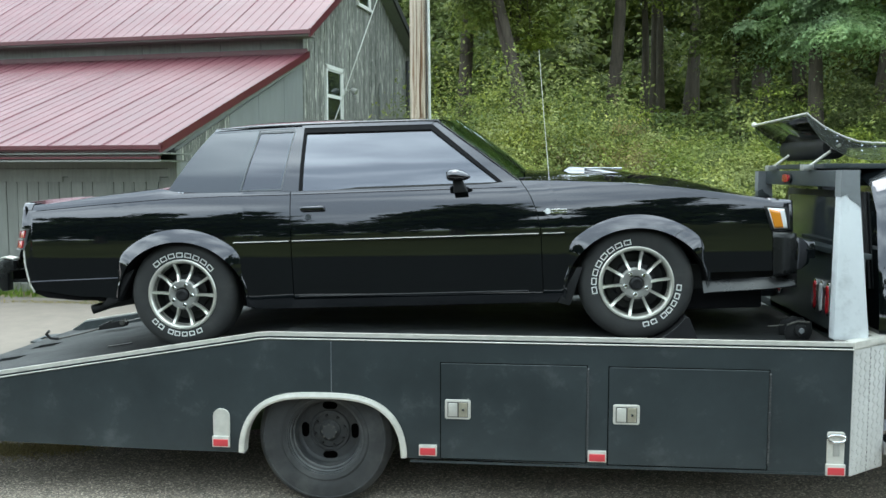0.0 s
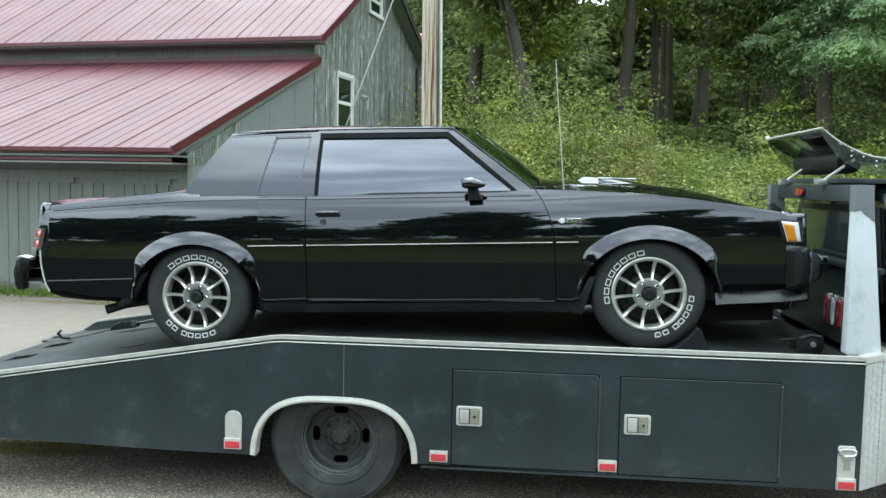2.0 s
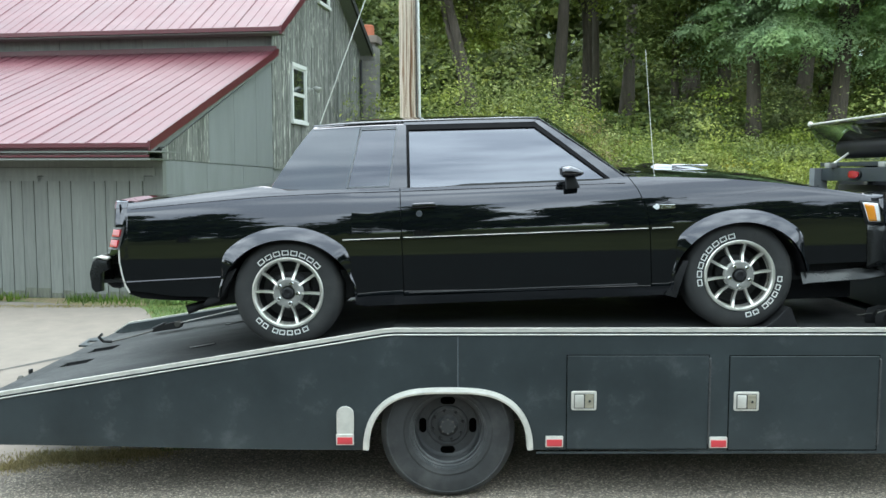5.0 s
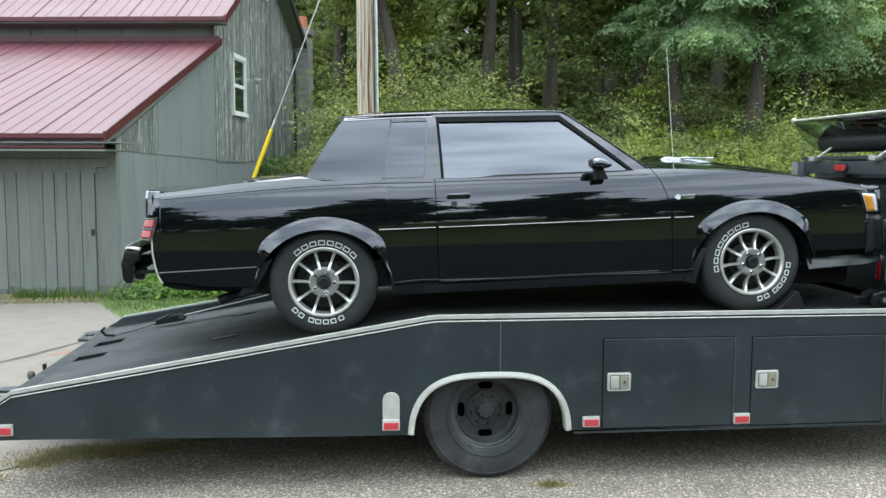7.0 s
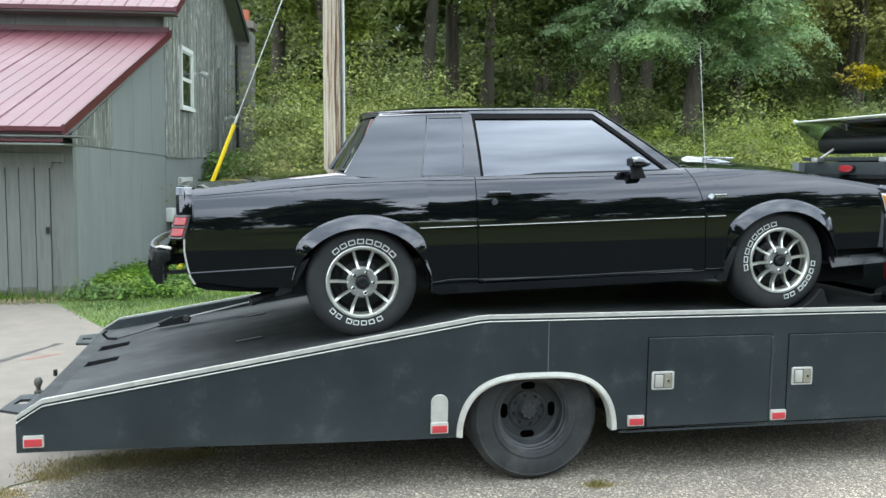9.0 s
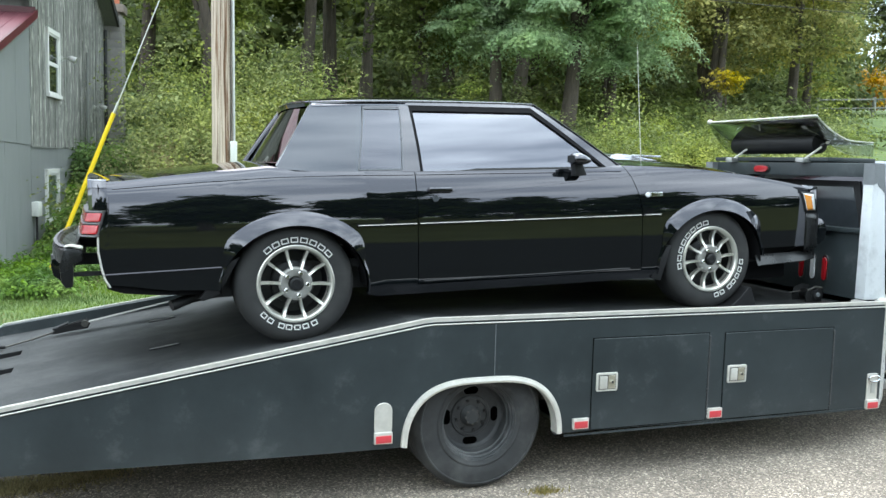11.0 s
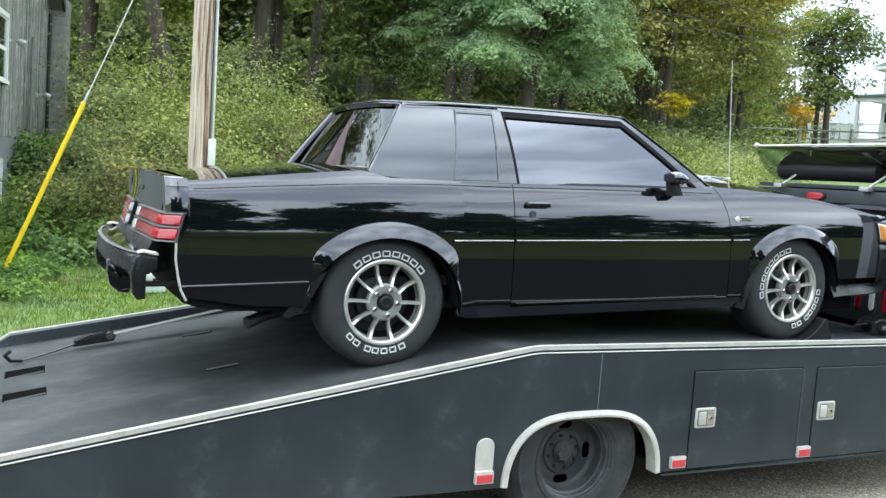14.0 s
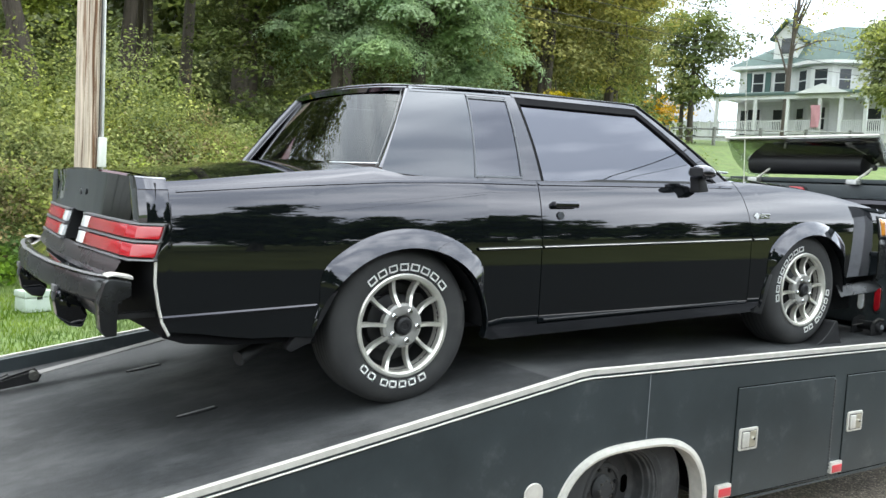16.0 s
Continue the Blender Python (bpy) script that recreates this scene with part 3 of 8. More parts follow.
# the deck: a flat plate and a sloped plate with two openings
part("deck_plate", box(KINK, NOSE + 0.05, 0.05, WIDE - 0.05, 0.88, 0.92), M["deck"], truck, "black worn flat deck plate", smooth=0)
slope_deck = empty("ramp_deck", parent=truck)
RAMP = pose(KINK, 0, 0.92, 0, -math.degrees(math.atan(SLOPE)), 0)
xs = [-2.42, -2.395, -2.175, 0.0]
ys = [0.05, 1.08, 1.245, 1.56, 1.74, WIDE - 0.05]
HOLES = [(xs[1], xs[2], ys[1], ys[2]), (xs[1], xs[2], ys[3], ys[4])]
vs = [(x, y, 0.0) for x in xs for y in ys]
fs = [(6 * i + j, 6 * i + 6 + j, 6 * i + 7 + j, 6 * i + 1 + j) for i in range(3) for j in range(5) if not (i == 1 and j in (1, 3))]
b = len(vs)
vs += [(xs[0], ys[0], -0.04), (xs[0], ys[-1], -0.04)]
fs += [(0, 5, b + 1, b)]
put("ramp_plate", vs, fs, M["deck"], slope_deck, "black worn sloped deck plate", smooth=0, m=RAMP)
for x0, x1, y0, y1 in HOLES:
    b = box(x0, x1, y0, y0 + 0.006, -0.09, -0.001)
    box(x0, x1, y1 - 0.006, y1, -0.09, -0.001, bm=b)
    box(x0, x1, y0, y1, -0.1, -0.09, bm=b)
    box(x0 - 0.004, x0 + 0.004, y0, y1, -0.09, -0.002, bm=b)
    box(x1 - 0.004, x1 + 0.004, y0, y1, -0.09, -0.002, bm=b)
    part("tie_pocket", b, M["dark_metal"], slope_deck, smooth=0, m=RAMP)
    part("pocket_bar", prism([(x0 + 0.02, -0.02), (x1 - 0.01, -0.012), (x1 - 0.01, -0.03), (x0 + 0.02, -0.04)], "y", (y0 + y1) / 2 - 0.015, (y0 + y1) / 2 + 0.015), M["dark_metal"], slope_deck, smooth=0, m=RAMP)
for x, y in ((-1.31, 1.87), (-1.33, 0.97)):
    v = [(x + 0.09 * math.cos(a) * 1.0, y + 0.018 * math.sin(a)) for a in span(0, 2 * math.pi, 17)[:-1]]
    part("stake_slot", prism(v, "z", 0.001, 0.006), M["dark_metal"], slope_deck, m=RAMP)
    part("slot_edge", prism([(p * 1.0, q) for p, q in [(x - 0.085, y - 0.004), (x + 0.08, y + 0.006), (x + 0.08, y + 0.01), (x - 0.085, y)]], "z", 0.006, 0.009), M["galv"], slope_deck, m=RAMP)

# wheel arch moulding
vs, fs = [], []
arc = [(0.455 * math.sin(a), arch_top(0.4549 * math.sin(a))) for a in span(-1.57, 1.57, 41)]
for i, (x, z) in enumerate(arc):
    a, b = arc[max(i - 1, 0)], arc[min(i + 1, len(arc) - 1)]
    t = Vector((b[0] - a[0], b[1] - a[1])).normalized()
    nx, nz = (-t.y, t.x)
    for y, off in ((0.06, -0.006), (-0.018, -0.006), (-0.022, 0.005), (-0.016, 0.026), (-0.003, 0.028)):
        vs.append((x + nx * off, y, z + nz * off))
for i in range(len(arc) - 1):
    for k in range(4):
        fs.append((i * 5 + k, i * 5 + k + 1, i * 5 + 6 + k, i * 5 + 5 + k))
put("arch_moulding", vs, fs, M["alu"], truck, "dull aluminium wheel arch moulding")


def tool_door(x0, x1, z0, z1):
    d = empty("tool_door", parent=truck)
    # black plate round the skin paints in the shade of the gap
    part("door_gap", box(x0 - 0.005, x1 + 0.005, -0.0012, 0.01, z0 - 0.005, z1 + 0.005), M["void"], d, smooth=0)
    part("door_skin", box(x0, x1, -0.005, 0.01, z0, z1, 0.002, 1), M["bed"], d)
    teeth, k = [], z0 + 0.03
    while k < z1 - 0.02:
        teeth += [(-0.003, k), (-0.009, k + 0.002), (-0.009, k + 0.011), (-0.003, k + 0.013)]
        k += 0.017
    part("hinge", prism([(0.0, z0 + 0.02)] + teeth + [(0.0, z1 - 0.01)], "x", x1 + 0.002, x1 + 0.013), M["hinge"], d, smooth=0)
    lx, lz = x0 + 0.094, (z0 + z1) / 2 + 0.012
    latch = part("latch", rounded_plate(lx - 0.071, lx + 0.071, lz - 0.055, lz + 0.055, 0.012, -0.012, -0.004), M["alu"], d, "brushed steel paddle latch")
    part("recess", box(lx - 0.057, lx + 0.057, -0.0128, -0.011, lz - 0.044, lz + 0.042, 0.001, 1), M["old_steel"], latch)
    part("recess_floor", box(lx + 0.006, lx + 0.053, -0.0145, -0.012, lz - 0.04, lz + 0.038, 0.001, 1), M["latch_tan"], latch)
    part("paddle", box(lx - 0.052, lx - 0.002, -0.02, -0.011, lz - 0.038, lz + 0.036, 0.003, 2), M["alu"], latch)
    v, f = lathe([(0.0, -0.022), (0.008, -0.022), (0.009, -0.012), (0.009, -0.01)], 16)
    put("lock", v, f, M["chrome"], latch, m=pose(lx + 0.03, 0, lz))
    return d


def rounded_plate(x0, x1, z0, z1, r, y0, y1):
    o = []
    for cx, cz, a0 in ((x1 - r, z1 - r, 0), (x0 + r, z1 - r, 90), (x0 + r, z0 + r, 180), (x1 - r, z0 + r, 270)):
        for k in range(6):
            a = radians(a0 + 18 * k)
            o.append((cx + r * math.cos(a), cz + r * math.sin(a)))
    return prism(o, "y", y0, y1, 0.002, segs=1)


tool_door(0.672, 1.468, 0.308, 0.843)
tool_door(1.588, 2.427, 0.302, 0.840)
part("sill_strip", box(0.5, 2.83, -0.004, 0.0, 0.279, 0.292), M["bed"], truck)
part("seam_strip", box(0.0535, 0.0568, -0.002, 0.0, 0.64, 0.955), M["grey_primer"], truck)


def marker(x, z, w=0.1, h=0.062):
    g = part("side_marker", box(x - w / 2, x + w / 2, -0.022, 0.0, z - h / 2, z + h / 2, 0.004, 2), M["alu"], truck, "chrome-framed red marker lamp")
    part("lens", box(x - w / 2 + 0.007, x + w / 2 - 0.007, -0.026, -0.02, z - h / 2 + 0.006, z + h / 2 - 0.016, 0.003, 2), M["red_reflector"], g, "red reflector lens")


for x, z in ((-2.714, 0.396), (-0.582, 0.366), (0.6, 0.353), (1.528, 0.348), (2.78, 0.315)):
    marker(x, z)
part("wheel_gauge_plate", rounded_plate(-0.63, -0.532, 0.37, 0.555, 0.045, -0.008, 0.0), M["alu"], truck, "round-topped grey plate")
hp = part("pocket_plate", rounded_plate(2.735, 2.825, 0.34, 0.52, 0.012, -0.008, 0.0), M["alu"], truck, "aluminium lock plate")
ring = [(2.78 + 0.034 * math.cos(a) + 0.012 * (1 if math.cos(a) > 0 else -1), 0.487 + 0.02 * math.sin(a)) for a in span(0, 2 * math.pi, 25)]
put("handle_loop", *tube([(x, -0.02, z) for x, z in ring], 0.006, 8), M["chrome"], hp)
part("bracket", box(2.765, 2.8, -0.014, -0.006, 0.39, 0.46, 0.003, 1), M["galv"], hp)

# chamfered front corner in checker plate
A, B = Vector((2.855, 0.0, 0)), Vector((3.1, 0.2, 0))
corner = part("corner_plate", prism([(A.x, A.y), (B.x, B.y), (B.x, 0.4), (A.x, 0.3)], "z", 0.275, 0.962, 0.003, segs=1), M["checker"], truck, "bright checker plate corner")
along = (B - A).normalized()
out = Vector((along.y, -along.x, 0))
b = bmesh.new()
for row in range(28):
    for col in range(7):
        c = A + along * (0.024 + 0.045 * col) + Vector((0, 0, 0.30 + 0.0235 * row))
        tilt = 1 if (row + col) % 2 else -1
        q = bmesh.new()
        bmesh.ops.create_cube(q, size=1.0)
        mt = Matrix.Translation(c + out * 0.001) @ Matrix(((along.x, out.x, 0, 0), (along.y, out.y, 0, 0), (0, 0, 1, 0), (0, 0, 0, 1))) @ pose(0, 0, 0, 0, 40 * tilt, 0) @ Matrix.Diagonal((0.026, 0.0032, 0.008, 1))
        merge(b, q, mt)
part("tread_pattern", b, M["checker"], corner, smooth=0)
part("front_cap", prism([(A.x, A.y - 0.006), (B.x + 0.004, B.y - 0.006), (B.x + 0.004, WIDE - 0.17), (A.x, WIDE), (A.x - 0.06, WIDE), (A.x - 0.06, WIDE - 0.06), (B.x - 0.08, WIDE - 0.2), (B.x - 0.08, 0.2), (A.x - 0.03, 0.05)], "z", 0.962, 1.003, 0.003, segs=1), M["alu"], truck, "aluminium front edge cap")
part("front_wall", box(2.93, 2.98, 0.1, WIDE - 0.1, 0.28, 0.96), M["bed"], truck)


# headboard: tapered posts, crossbar with a lamp, low wall with oval lamps
def post(y, mat="white_paint"):
    p = empty("headboard_post", parent=truck)
    s = [(2.79, 0.99), (2.975, 0.99), (2.885, 1.9), (2.80, 1.9)]
    part("post_box", prism(s, "y", y - 0.04, y + 0.045, 0.006), M[mat], p, "white-painted steel post" if mat == "white_paint" else "black steel post")
    cap = [(2.797, 1.76), (2.83, 1.775), (2.845, 1.748), (2.87, 1.735), (2.902, 1.705), (2.8875, 1.903), (2.797, 1.903)]
    part("bare_top", prism(cap, "y", y - 0.043, y + 0.048), M["grey_primer"], p, "bare grey top where paint is missing", smooth=0)


post(0.16)
post(1.86, "bed")
part("crossbar", box(2.85, 2.925, 0.2, 1.9, 1.81, 1.905, 0.006), M["bed"], truck)
cl = part("stop_lamp", prism([(1.268 + 0.068 * math.cos(a) + (0.025 if math.cos(a) > 0 else -0.025), 1.855 + 0.036 * math.sin(a)) for a in span(0, 2 * math.pi, 25)[:-1]], "x", 2.838, 2.852, 0.003), M["trim"], truck, "red oval brake lamp")
part("lens", prism([(1.268 + 0.054 * math.cos(a) + (0.025 if math.cos(a) > 0 else -0.025), 1.855 + 0.026 * math.sin(a)) for a in span(0, 2 * math.pi, 25)[:-1]], "x", 2.828, 2.842, 0.004), M["red_lens"], cl)
part("headboard_wall", box(2.93, 2.97, 0.2, 1.9, 0.92, 1.42, 0.004), M["bed"], truck, "black steel headboard wall")
part("headboard_ledge", box(2.9, 3.0, 0.2, 1.9, 1.42, 1.45, 0.004), M["bed"], truck)
for y, mt in ((0.62, "red_lens"), (0.735, "clear_lens"), (0.85, "red_lens"), (1.62, "red_lens"), (1.735, "clear_lens"), (1.85, "red_lens")):
    o = [(y + 0.03 * math.cos(a), 1.14 + 0.04 * math.sin(a) + (0.06 if math.sin(a) > 0 else -0.06)) for a in span(0, 2 * math.pi, 25)[:-1]]
    g = part("oval_lamp", prism(o, "x", 2.914, 2.932, 0.003), M["chrome"], truck, "slim upright oval lamp in bright bezel")
    part("lens", prism([(y + (p - y) * 0.7, 1.14 + (q - 1.14) * 0.85) for p, q in o], "x", 2.905, 2.918, 0.004), M[mt], g)

# winch and wheel chock lie on the deck
winch = tagged(empty("winch", pose(2.715, 0.5, 0.92) @ Matrix.Diagonal((0.62, 0.62, 0.62, 1))), "small black electric winch on the deck", "winch")
part("side_plate", prism([(-0.11, 0.0), (0.1, 0.0), (0.13, 0.06), (0.12, 0.17), (0.02, 0.19), (-0.1, 0.15), (-0.12, 0.08)], "y", -0.012, 0.0, 0.004), M["dark_metal"], winch)
part("side_plate", prism([(-0.11, 0.0), (0.1, 0.0), (0.13, 0.06), (0.12, 0.17), (0.02, 0.19), (-0.1, 0.15), (-0.12, 0.08)], "y", 0.2, 0.212, 0.004), M["dark_metal"], winch)
put("drum", *lathe([(0.0, -0.05), (0.03, -0.05), (0.055, -0.045), (0.06, -0.02), (0.05, 0.0), (0.05, 0.2), (0.0, 0.2)], 28), M["dark_metal"], winch, m=pose(0.02, 0, 0.09))
put("hub_cap", *lathe([(0.0, -0.062), (0.022, -0.062), (0.027, -0.05), (0.027, -0.045)], 20), M["grey_primer"], winch, m=pose(0.02, 0, 0.09))
put("tie_rod", *tube([(-0.1, -0.02, 0.14), (0.0, -0.02, 0.175), (0.1, -0.02, 0.165)], 0.009, 8), M["old_steel"], winch)
put("cable", *tube([(-0.1, 0.09, 0.12), (-0.24, 0.12, 0.1)], 0.005, 8), M["old_steel"], winch)

chock = tagged(empty("wheel_chock", pose(2.055, 0.5, 0.92)), "black wedge wheel chock at the front tyre", "wheel chock")
prof = [(-0.2, 0.0)] + [(-0.2 + 0.2 * s, 0.14 * s ** 1.8) for s in span(0.15, 1.0, 8)] + [(0.02, 0.135), (0.075, 0.0)]
part("wedge", prism(prof, "y", -0.12, 0.12, 0.003, segs=1), M["trim"], chock)

# tail plates with slots, tow ball on its drawbar
tail = empty("tail_plate", parent=truck)
part("tail_wall", box(-2.79, -2.75, 0.05, WIDE - 0.05, 0.33, 0.5), M["bed"], tail, smooth=0)
part("tail_lip", prism([(-2.79, 0.05), (-2.79, WIDE - 0.05), (-2.68, WIDE - 0.05), (-2.68, 0.05)], "z", 0.515, 0.53, 0.003, segs=1), M["deck"], tail, m=pose(0, 0, 0))
for y0, s in ((0.0, 1), (WIDE, -1)):
    ear = [(-2.93, y0 + s * 0.2), (-2.9, y0 + s * 0.5), (-2.74, y0 + s * 0.52), (-2.74, y0 + s * 0.08)]
    hole = [(-2.89, y0 + s * 0.3), (-2.878, y0 + s * 0.4), (-2.82, y0 + s * 0.4), (-2.82, y0 + s * 0.3)]
    vs = [(x, y, z) for z in (0.5, 0.515) for ringed in (ear, hole) for x, y in ringed]
    fs = []
    for k in range(4):
        n = (k + 1) % 4
        fs += [(k, n, 4 + n, 4 + k), (8 + k, 12 + k, 12 + n, 8 + n), (k, 8 + k, 8 + n, n), (4 + k, 4 + n, 12 + n, 12 + k)]
    put("corner_ear", vs, fs, M["bed"], tail, "black corner plate with a slot", smooth=0)
part("drawbar", box(-3.0, -2.7, 1.11, 1.19, 0.29, 0.35, 0.006), M["dark_metal"], tail)
put("tow_ball", *lathe([(0.0, 0.115), (0.014, 0.112), (0.025, 0.095), (0.0265, 0.08), (0.022, 0.062), (0.014, 0.05), (0.014, 0.03), (0.026, 0.026), (0.026, 0.0), (0.0, 0.0)], 24), M["old_steel"], tail, m=pose(-2.965, 1.15, 0.35, 90, 0, 0))
part("hitch_pin", box(-2.84, -2.82, 1.0, 1.03, 0.5, 0.54, 0.004), M["dark_metal"], tail)

# chassis, axle and wheels
part("chassis_rail", box(-1.5, 5.6, 0.75, 0.83, 0.42, 0.62), M["dark_metal"], truck, smooth=0)
part("chassis_rail", box(-1.5, 5.6, WIDE - 0.83, WIDE - 0.75, 0.42, 0.62), M["dark_metal"], truck, smooth=0)
put("axle", *tube([(0, 0.25, 0.385), (0, WIDE - 0.25, 0.385)], 0.06, 14), M["dark_metal"], truck)
put("differential", *lathe([(0.0, -0.2), (0.09, -0.16), (0.16, -0.05), (0.16, 0.05), (0.09, 0.16), (0.0, 0.2)], 24), M["dark_metal"], truck, m=pose(0, WIDE / 2, 0.385))
part("wheel_well", prism([(-0.5, 0.3), (-0.5, 0.88), (0.5, 0.88), (0.5, 0.3)], "y", 0.62, 0.66), M["dark_metal"], truck, smooth=0)
part("belly_board", box(0.55, 2.9, 0.07, 0.62, 0.3, 0.32), M["dark_metal"], truck, smooth=0)


def truck_tyre(y, parent):
    prof = [(0.235, 0.03), (0.225, 0.0), (0.24, -0.004), (0.244, -0.008), (0.252, -0.008), (0.256, -0.004), (0.275, -0.009), (0.30, -0.012), (0.345, -0.009), (0.349, -0.014), (0.356, -0.012), (0.36, -0.003), (0.375, 0.01), (0.387, 0.032), (0.387, 0.06), (0.38, 0.063), (0.38, 0.068), (0.387, 0.071), (0.387, 0.108), (0.38, 0.111), (0.38, 0.117), (0.387, 0.12), (0.387, 0.19), (0.375, 0.212), (0.30, 0.226), (0.235, 0.2)]
    w = empty("wheel", pose(0, y, 0.387), parent)
    put("tyre", *lathe(prof, 64, True), M["rubber_dusty"], w)
    return w


tw = truck_tyre(0.06, truck)
rimp = [(0.234, 0.012), (0.226, 0.002), (0.221, 0.003), (0.219, 0.012), (0.213, 0.014), (0.211, 0.03), (0.203, 0.034), (0.2, 0.06), (0.192, 0.064), (0.189, 0.118)]
put("rim", *lathe(rimp, 56), M["rim_dust"], tw, "black dished steel rim")
put("rim_disc", *lathe([(0.189, 0.118), (0.183, 0.132), (0.172, 0.14), (0.122, 0.14), (0.116, 0.132), (0.1, 0.13), (0.096, 0.14), (0.0, 0.14)], 56), M["rim_disc"], tw)
# the disc is unpierced; black ovals paint the dark of its hand holes
for k in range(4):
    a = radians(-90 + 90 * k)
    o = [(0.018 * (1 if math.cos(t) > 0 else -1) + 0.026 * math.cos(t), 0.022 * math.sin(t)) for t in span(0, 2 * math.pi, 17)[:-1]]
    hole = prism(o, "y", 0.1375, 0.15, 0.001, segs=1)
    part("hand_hole", hole, M["void"], tw, m=pose(0.147 * math.cos(a), 0, 0.147 * math.sin(a), 0, 90 - math.degrees(a), 0))
put("hub", *lathe([(0.0, 0.105), (0.04, 0.105), (0.05, 0.112), (0.055, 0.125), (0.062, 0.13), (0.066, 0.162), (0.085, 0.163)], 28), M["rim_dust"], tw, "dusty black axle hub")
for k in range(8):
    a = 2 * math.pi * (k + 0.3) / 8
    put("lug_nut", *lathe([(0.0, 0.128), (0.009, 0.128), (0.011, 0.133), (0.011, 0.16)], 6), M["dark_metal"], tw, m=pose(0.09 * math.cos(a), 0, 0.09 * math.sin(a)))
for k in range(8):
    a = 2 * math.pi * k / 8
    put("hub_bolt", *lathe([(0.0, 0.1), (0.006, 0.1), (0.006, 0.125)], 6), M["old_steel"], tw, m=pose(0.042 * math.cos(a), 0, 0.042 * math.sin(a)))
truck_tyre(0.33, truck)
truck_tyre(WIDE - 0.29, truck)

# deflector of tinted acrylic on the headboard, with a dark roll lying behind it
DEF = [(2.765, 2.235, 0.035), (2.8, 2.207, 0.06), (2.85, 2.168, 0.085), (2.916, 2.13, 0.1), (2.985, 2.098, 0.104), (3.058, 2.074, 0.102), (3.13, 2.066, 0.102), (3.3, 2.062, 0.102)]
dfl = empty("wind_deflector", parent=truck)
v, f = grid(lambda i, y: (DEF[i][0], y, DEF[i][1] - 0.012), range(len(DEF)), [0.63, 1.235, 1.84])
put("sheet", v, f, M["acrylic"], dfl, "smoky see-through acrylic sheet").modifiers.new("thick", "SOLIDIFY").thickness = 0.005
for y in (0.63, 1.84):
    vs = [(x, yy, z - o) for x, z, d in DEF for o in (0.0, d) for yy in (y - 0.004, y + 0.004)]
    fs = [(0, 2, 3, 1), (28, 29, 31, 30)]
    for i in range(len(DEF) - 1):
        a, c = 4 * i, 4 * i + 4
        fs += [(a, a + 1, c + 1, c), (a + 2, c + 2, c + 3, a + 3), (a, c, c + 2, a + 2), (a + 1, a + 3, c + 3, c + 1)]
    put("end_plate", vs, fs, M["frosted"], dfl, "hazy clear end plate with rivets", smooth=0)
    put("plate_edge", *tube([(x, y, z) for x, z, d in DEF], 0.004, 6), M["alu"], dfl)
    for i, (x, z, d) in enumerate(DEF[2:-1]):
        for o in (0.02, 0.05)[: 1 + i % 2]:
            put("rivet", *lathe([(0.0, -0.006), (0.0045, -0.004), (0.0055, 0.0)], 8), M["chrome"], dfl, m=pose(x + 0.02, y - 0.004, z - o - 0.006))
put("top_edge", *tube([(2.765, 0.63, 2.237), (2.765, 1.84, 2.232)], 0.007, 10), M["alu"], dfl, "pale bright top edge")
put("edge_cap", *lathe([(0.0, -0.02), (0.016, -0.015), (0.02, 0.0), (0.016, 0.015), (0.0, 0.02)], 14), M["alu"], dfl, m=pose(2.765, 1.845, 2.235))
put("roll", *lathe([(0.0, -0.56), (0.06, -0.56), (0.082, -0.55), (0.085, -0.53), (0.085, 0.53), (0.082, 0.55), (0.06, 0.56), (0.0, 0.56)], 28), M["trim"], dfl, "black rubber roll", m=pose(3.0, 1.3, 2.05) @ Matrix.Diagonal((0.9, 0.84, 0.9, 1)))
for y in (0.82, 1.62):
    put("strut", *tube([(2.84, y, 1.925), (2.96, y - 0.06, 2.03), (3.0, y - 0.07, 2.06)], 0.009, 8), M["alu"], dfl, "bright steel strut")
    put("strut_joint", *lathe([(0.0, -0.02), (0.02, -0.015), (0.022, 0.0), (0.02, 0.015), (0.0, 0.02)], 12), M["dark_metal"], dfl, m=pose(2.965, y - 0.06, 2.03))
part("mount_bar", box(2.86, 3.3, 0.6, 1.87, 1.915, 1.945, 0.004), M["bed"], dfl)
part("foot", box(2.8, 2.88, 0.78, 0.86, 1.905, 1.94, 0.005), M["galv"], dfl)
part("foot", box(2.8, 2.88, 1.58, 1.66, 1.905, 1.94, 0.005), M["galv"], dfl)

# cab in front of the headboard
cab = empty("cab", parent=truck)
sec = [(0.26, 0.45), (0.2, 0.6), (0.19, 1.05), (0.21, 1.22), (0.3, 1.72), (0.4, 1.86), (0.62, 1.93), (1.235, 1.95)]
sec = sec + [(WIDE - y, z) for y, z in sec[-2::-1]]
v, f = grid(lambda x, i: (x, 1.235 + (sec[i][0] - 1.235) * (1 - 0.05 * smoothstep(3.3, 3.06, x)), sec[i][1] - (0.05 if sec[i][1] > 1.5 else 0) * smoothstep(3.25, 3.06, x)), [3.07, 3.1, 3.2, 3.6, 4.2, 5.0, 5.4], range(len(sec)))
f = f + [tuple(range(len(sec)))]
put("cab_shell", v, f, M["paint"], cab, "glossy black cab body")
part("rear_window", prism([(0.42, 1.28), (2.05, 1.28), (1.93, 1.74), (0.54, 1.74)], "x", 3.05, 3.068, 0.006), M["pane_far"], cab, "dark rear cab window")
